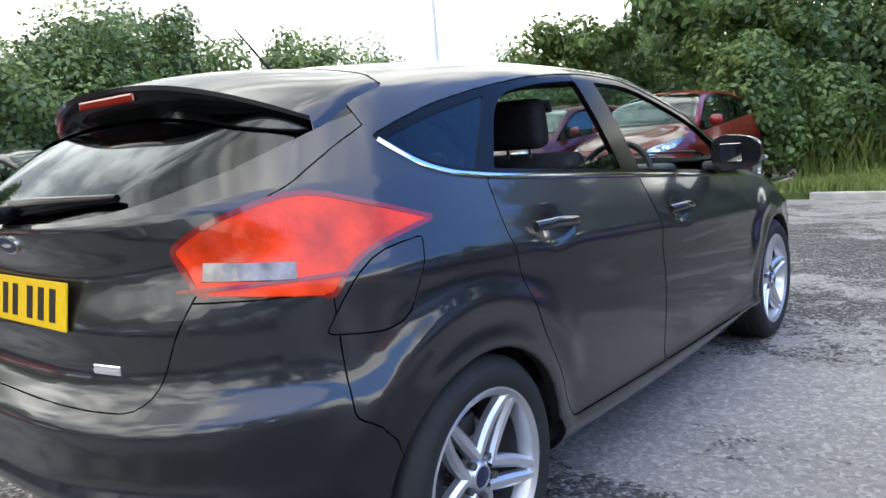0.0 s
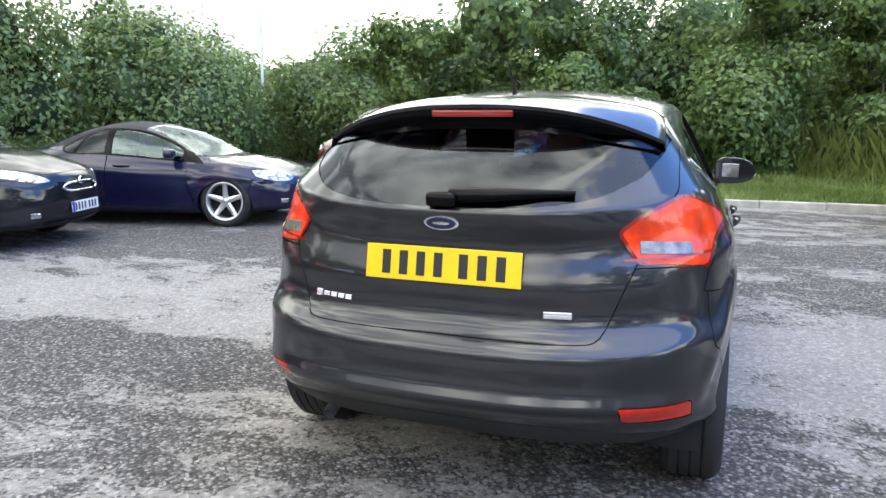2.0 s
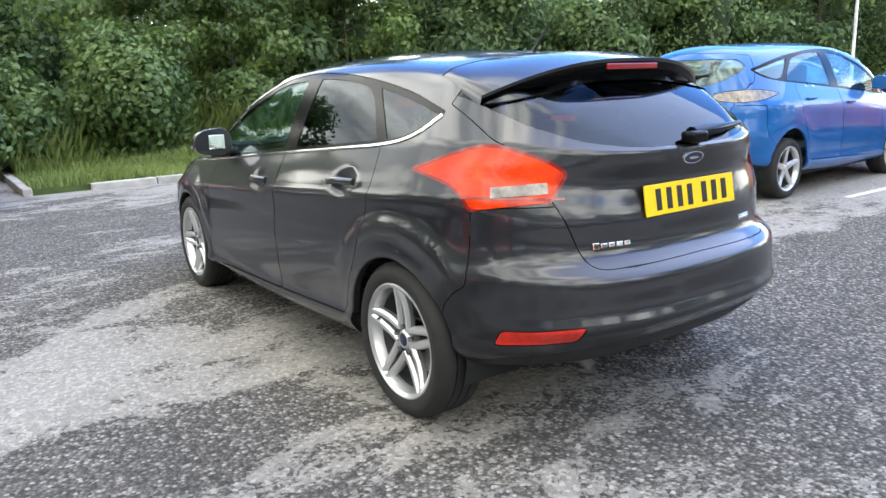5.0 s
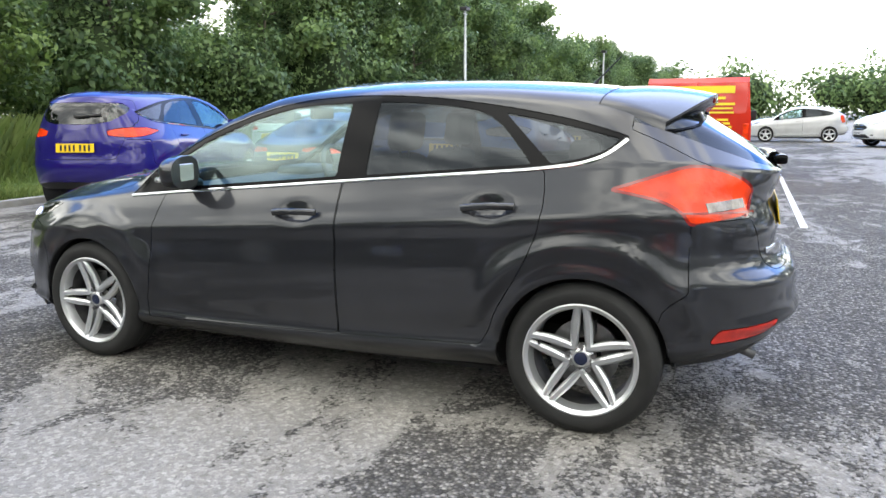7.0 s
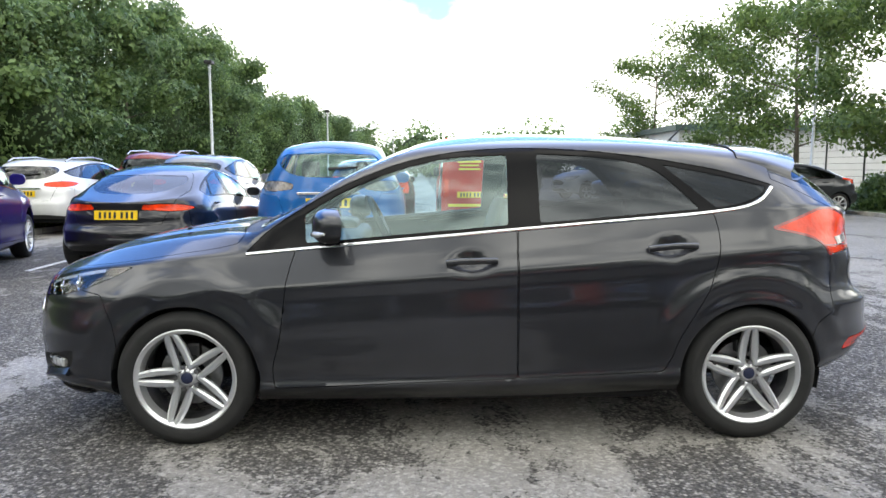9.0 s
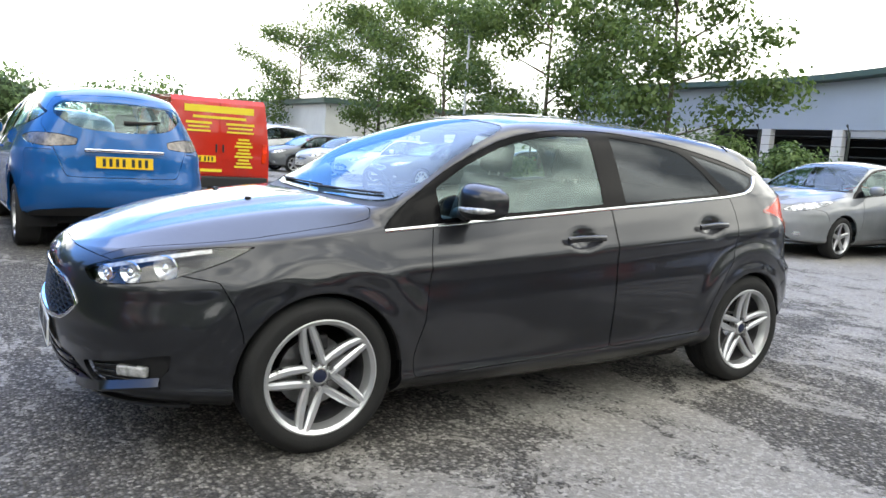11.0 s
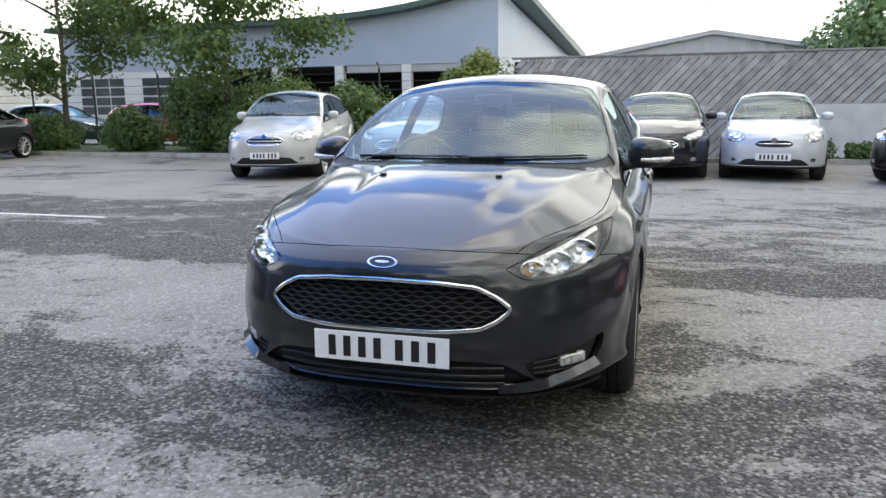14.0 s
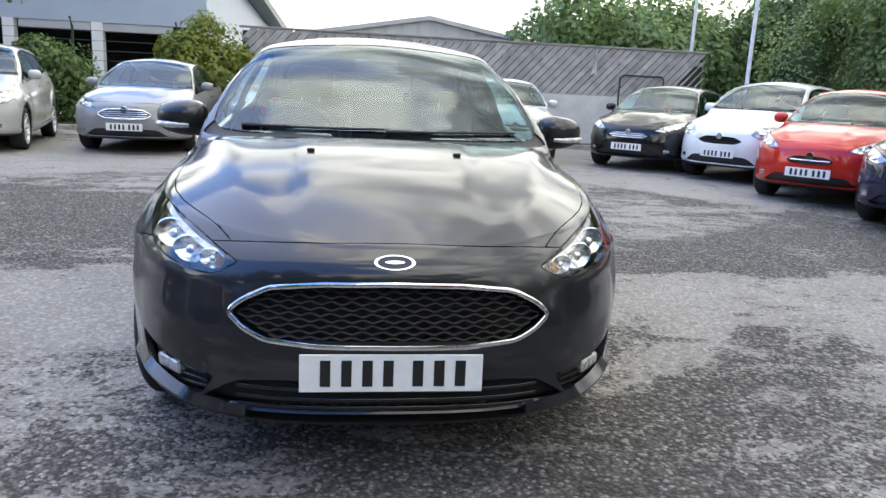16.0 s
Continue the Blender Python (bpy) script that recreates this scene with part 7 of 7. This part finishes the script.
for i, (x, y, r, h) in enumerate(((-13.42, -9.14, 1.5, 2.2), (-13.51, -6.68, 1.2, 1.9), (-13.23, -3.28, 1.15, 2.55), (-13.32, -13.58, 1.0, 1.1), (-13.6, -17.08, 1.1, 1.0), (-13.6, -11.41, 1.3, 2.1))):
    make_shrub((x, y), r, h, 40 + i, 8000, 0.06, mat=M_GOLD if i == 2 else None)
for i, (x, y, r, h) in enumerate(((11.55, -1.21, 1.3, 2.7), (11.46, 0.68, 0.9, 1.7), (12.12, -3.86, 1.0, 1.6))):
    make_shrub((x, y), r, h, 60 + i, 10000, 0.065)

for i, (x, y, h, r) in enumerate(((13.0, -1.6, 4.0, 1.5), (13.4, -3.9, 3.6, 1.4), (13.6, 2.6, 3.6, 1.1), (14.4, -7.5, 4.4, 1.7), (13.2, 6.4, 3.4, 1.3))):
    make_tree((x, y), h, r, 80 + i, 9000, 0.075, "young broadleaf tree at the edge of the wood", M_LIME, 0.12)
for i, (x, y, r, h) in enumerate(((10.6, 2.0, 1.0, 2.5), (11.6, 0.9, 0.9, 1.9), (-12.3, 4.2, 0.35, 0.55), (-12.3, 4.9, 0.3, 0.45))):
    make_shrub((x, y), r, h, 90 + i, 9000 if r > 0.5 else 1500, 0.06 if r > 0.5 else 0.04)

for i, (x, y, h, r) in enumerate(((14.8, -19.5, 7.6, 2.4), (14.3, -25.0, 9.0, 2.7), (13.8, -30.5, 9.0, 2.6), (13.4, -38.0, 8.8, 2.8), (12.8, -47.0, 8.8, 3.0), (15.4, -13.0, 7.8, 2.4), (15.8, -7.0, 7.6, 2.4), (15.6, 4.2, 6.8, 2.2))):
    make_tree((x, y), h, r, 120 + i, 15000, 0.12, "tall broadleaf tree at the front of the woodland", M_WOODS, 0.10)

# bay lines
for x0, y0, x1, y1 in ((0.04, -5.5, 0.04, -10.3), (-2.55, -5.4, -2.55, -12.5), (2.5, -5.25, 2.5, -10.3), (5.2, -5.1, 5.2, -10.3)):
    bm = bmesh.new()
    box(bm, (min(x0, x1) - 0.04, min(y0, y1), 0.001), (max(x0, x1) + 0.04, max(y0, y1), 0.005))
    tagged(part("bay_line", bm, M_LINE), "worn white painted bay line", "road marking", "bay lines", kind="structure")

# timber fence of slanting boards
FX, FY0, FY1, FH = -13.5, -2.55, 8.60, 2.35
fence = thing("fence", None, "weathered grey fence of slanting timber boards", "fence", kind="structure")
bw, slope = 0.145, radians(47)
q = random.Random(9)
step = bw / math.sin(slope)
k = 0
y = FY0 - FH / math.tan(slope)
while y < FY1:
    a0, a1 = max(0.0, (FY0 - y) * math.tan(slope)), min(FH, (FY1 - y) * math.tan(slope))
    if a1 - a0 > 0.08:
        bm = bmesh.new()
        wz = bw * 0.87 / math.sin(slope)
        c = 1 / math.tan(slope)
        d = q.uniform(0, 0.012)
        lo, hi = [], []
        for z in (a0, a1):
            yy = y + z * c
            lo.append((yy, z))
            hi.append((min(yy + wz, FY1 + 0.02), z))
        vs = []
        for px in (FX + d, FX + d + 0.022):
            vs.append([bm.verts.new((px, *p)) for p in (lo[0], hi[0], hi[1], lo[1])])
        for i in range(4):
            bm.faces.new((vs[0][i], vs[0][(i + 1) % 4], vs[1][(i + 1) % 4], vs[1][i]))
        bm.faces.new(vs[0][::-1])
        bm.faces.new(vs[1])
        bmesh.ops.recalc_face_normals(bm, faces=bm.faces)
        part("board", bm, M_WOOD, fence)
    y += step
for z in (0.35, 1.2, 2.1):
    bm = bmesh.new()
    box(bm, (FX - 0.06, FY0, z - 0.05), (FX - 0.004, FY1, z + 0.05))
    part("rail", bm, M_RAIL, fence)
bm = bmesh.new()
box(bm, (FX - 0.03, FY0 - 0.05, FH), (FX + 0.06, FY1 + 0.05, FH + 0.05), 0.01)
part("top_rail", bm, M_RAIL, fence)
# near-black sheet added behind the boards, so the gaps read as shaded
bm = bmesh.new()
box(bm, (FX - 0.16, FY0, 0), (FX - 0.10, FY1, FH - 0.05))
part("dark_gap_sheet", bm, M_DARKIN, fence)
for y0, y1, z0, z1 in ((-0.5, 1.9, 0.05, 1.2), (4.2, 6.5, 0.05, 1.22), (6.55, 8.0, 0.05, 1.18)):
    bm = bmesh.new()
    box(bm, (FX + 0.04, y0, z0), (FX + 0.065, y1, z1), 0.004)
    tagged(part("sheet_board", bm, M_SHEET), "pale grey sheet board leaning on the fence", "board", "boards on the fence")
bm = bmesh.new()
box(bm, (FX + 0.04, -2.1, 1.40), (FX + 0.06, -1.35, 2.05), 0.004)
tagged(part("sign_board", bm, M_RAIL), "blank weathered grey board on the fence", "board")

# the neighbouring showroom: curved roof edge over open workshop bays
BX = -24.0
house = thing("showroom", None, "pale blue clad workshop with a curved green roof edge", "building", kind="structure")
ROOF = [(-26, 4.66), (-18, 4.60), (-13, 4.62), (-9, 4.92), (-7, 5.28), (-5.3, 5.72)]
bm = bmesh.new()
prev = None
for k in range(41):
    y = -26 + 20.7 * k / 40
    z = curve_at(ROOF, y)
    row = [bm.verts.new((BX, y, 2.92)), bm.verts.new((BX, y, z)), bm.verts.new((BX - 0.3, y, z)), bm.verts.new((BX - 0.3, y, 2.92))]
    if prev:
        for i in range(4):
            bm.faces.new((prev[i], row[i], row[(i + 1) % 4], prev[(i + 1) % 4]))
    prev = row
bmesh.ops.recalc_face_normals(bm, faces=bm.faces)
part("front_wall", bm, M_WALL, house)
bm = bmesh.new()
box(bm, (-50, -5.45, 0), (BX - 0.02, -5.2, 4.3))
for v in bm.verts:
    if v.co.z > 4 and v.co.x > -30:
        v.co.z = 5.6
part("side_wall", bm, M_WALL, house)
bm = bmesh.new()
prev = None
for k in range(41):
    y = -26.2 + 21.8 * k / 40
    z = curve_at(ROOF, y) + 0.02
    row = [bm.verts.new((x, y, zz)) for x, zz in ((BX + 0.55, z), (BX + 0.55, z + 0.22), (-50, z + 0.42 - (z - 4.3) * 0.9), (-50, z - 0.1 - (z - 4.3) * 0.9))]
    if prev:
        for i in range(4):
            bm.faces.new((prev[i], row[i], row[(i + 1) % 4], prev[(i + 1) % 4]))
    else:
        bm.faces.new(row[::-1])
    prev = row
bm.faces.new(prev)
bmesh.ops.recalc_face_normals(bm, faces=bm.faces)
part("roof", bm, M_GREEN, house, "dark green roof edge")
for y in (-5.4, -8.96, -11.9, -14.8, -17.6):
    bm = bmesh.new()
    box(bm, (BX - 0.25, y - 0.19, 0), (BX + 0.06, y + 0.19, 2.92))
    part("pier", bm, M_WHITEWALL, house)
# inside walls are coloured near-black, standing for the shade within the bays
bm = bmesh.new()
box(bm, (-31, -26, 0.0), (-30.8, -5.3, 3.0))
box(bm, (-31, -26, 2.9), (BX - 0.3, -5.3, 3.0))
part("workshop_interior", bm, M_DARKIN, house, "workshop interior, coloured near-black for its shade")
for y in (-7.6, -10.4):
    bm = bmesh.new()
    box(bm, (BX - 0.12, y - 1.2, 2.62), (BX - 0.04, y + 1.2, 2.93), 0.02)
    part("door_head", bm, M_STEELSHED, house)
bm = bmesh.new()
box(bm, (BX - 0.2, -26, 0), (BX - 0.02, -17.8, 2.95))
part("white_wall", bm, M_WHITEWALL, house)
M_PANE = material("dull_window", (0.05, 0.06, 0.07), 0.12, vary=0.2, scale=1)
for y in (-25.0, -21.6):
    d = new("glazed_door")
    d.parent = house
    for r in range(4):
        for c in range(3):
            bm = bmesh.new()
            box(bm, (BX - 0.03, y + c * 0.82, 1.02 + r * 0.42), (BX + 0.02, y + c * 0.82 + 0.74, 1.36 + r * 0.42), 0.01)
            part("pane", bm, M_PANE, d)

# grey profiled shed behind the fence
shed = thing("shed", None, "grey profiled steel shed with a shallow gable", "building", kind="structure")
bm = bmesh.new()
prev = None
for k in range(85):
    y = -3.2 + 11.2 * k / 84
    z = 3.46 - abs(y - 2.4) * 0.175
    x = -20.0 + (0.035 if k % 4 < 2 else 0.0)
    row = [bm.verts.new((x, y, 0)), bm.verts.new((x, y, z - 0.02))]
    if prev:
        bm.faces.new((prev[0], row[0], row[1], prev[1]))
    prev = row
part("gable_wall", bm, M_STEELSHED, shed)
for y0, y1 in ((-3.4, 2.4), (2.4, 8.2)):
    bm = bmesh.new()
    z0, z1 = 3.46 - abs(y0 - 2.4) * 0.175, 3.46 - abs(y1 - 2.4) * 0.175
    vs = [bm.verts.new(p) for p in ((-19.85, y0, z0), (-19.85, y1, z1), (-40, y1, z1), (-40, y0, z0), (-19.85, y0, z0 - 0.14), (-19.85, y1, z1 - 0.14), (-40, y1, z1 - 0.14), (-40, y0, z0 - 0.14))]
    for f in ((0, 1, 2, 3), (7, 6, 5, 4), (0, 4, 5, 1), (1, 5, 6, 2), (2, 6, 7, 3), (3, 7, 4, 0)):
        bm.faces.new([vs[i] for i in f])
    bmesh.ops.recalc_face_normals(bm, faces=bm.faces)
    part("roof_slope", bm, M_STEELSHED, shed)

# long low warehouse beyond the far row
bm = bmesh.new()
box(bm, (-46, -48, 0), (-14, -36, 3.4))
box(bm, (-46.3, -48.3, 3.4), (-13.7, -35.6, 3.7), 0, 1, 1)
tagged(part("warehouse", bm, [M_WHITEWALL, M_GREEN]), "long low white warehouse behind the trees", "building", kind="structure")

# lamp posts
for x, y, h, t in ((6.8, -19.27, 4.55, 90), (5.0, -34, 4.2, 90), (-11.9, 8.9, 6.0, 0), (-14.6, 8.75, 6.0, 0), (13.9, 11.4, 6.0, 180), (-12.6, -19.5, 5.5, 0), (2.5, -58, 4.5, 90)):
    make_lamp_post((x, y), h, t)


# steel mesh fence behind the planted strip
M_POST = material("dark_fence_steel", (0.02, 0.028, 0.024), 0.6, vary=0.2, scale=8)
mesh_fence = thing("mesh_fence", None, "dark green steel post and wire fence behind the planted strip", "fence", kind="structure")
for k in range(14):
    y = -4.6 - 2.6 * k
    bm = bmesh.new()
    tube(bm, [(-16.4, y, 0), (-16.4, y, 2.35), (-16.25, y, 2.55)], 0.035, 8)
    part("fence_post", bm, M_POST, mesh_fence)
for k in range(9):
    bm = bmesh.new()
    tube(bm, [(-16.4, -4.6, 0.25 + 0.25 * k), (-16.4, -38.4, 0.25 + 0.25 * k)], 0.006, 4)
    part("fence_wire", bm, M_POST, mesh_fence)

# a cloth caught on the fence and a bare metal frame beside it
bm = bmesh.new()
prev = None
for i in range(9):
    t = i / 8
    w = 0.03 + 0.11 * t ** 0.8
    row = [bm.verts.new((FX + 0.06 + 0.02 * math.sin(5 * t + 3 * j), 5.83 + w * (j - 0.6) - 0.05 * t, 2.30 - 0.62 * t + 0.05 * math.sin(j * 2.2) * t)) for j in (0, 0.35, 0.7, 1.0)]
    if prev:
        for a in range(3):
            bm.faces.new((prev[a], prev[a + 1], row[a + 1], row[a]))
    prev = row
bmesh.ops.solidify(bm, geom=bm.faces[:], thickness=0.006)
tagged(part("cloth", bm, M_WHITEWALL, smooth=60), "white rag hanging from the top of the fence", "cloth")
bm = bmesh.new()
tube(bm, [(FX + 0.08, 6.45, 0.9), (FX + 0.08, 6.45, 1.68), (FX + 0.08, 6.52, 1.74), (FX + 0.08, 7.50, 1.74), (FX + 0.08, 7.57, 1.68), (FX + 0.08, 7.57, 0.9)], 0.02, 8)
tagged(part("metal_frame", bm, M_POST, smooth=60), "dark bare tubular frame leaning on the fence", "frame")
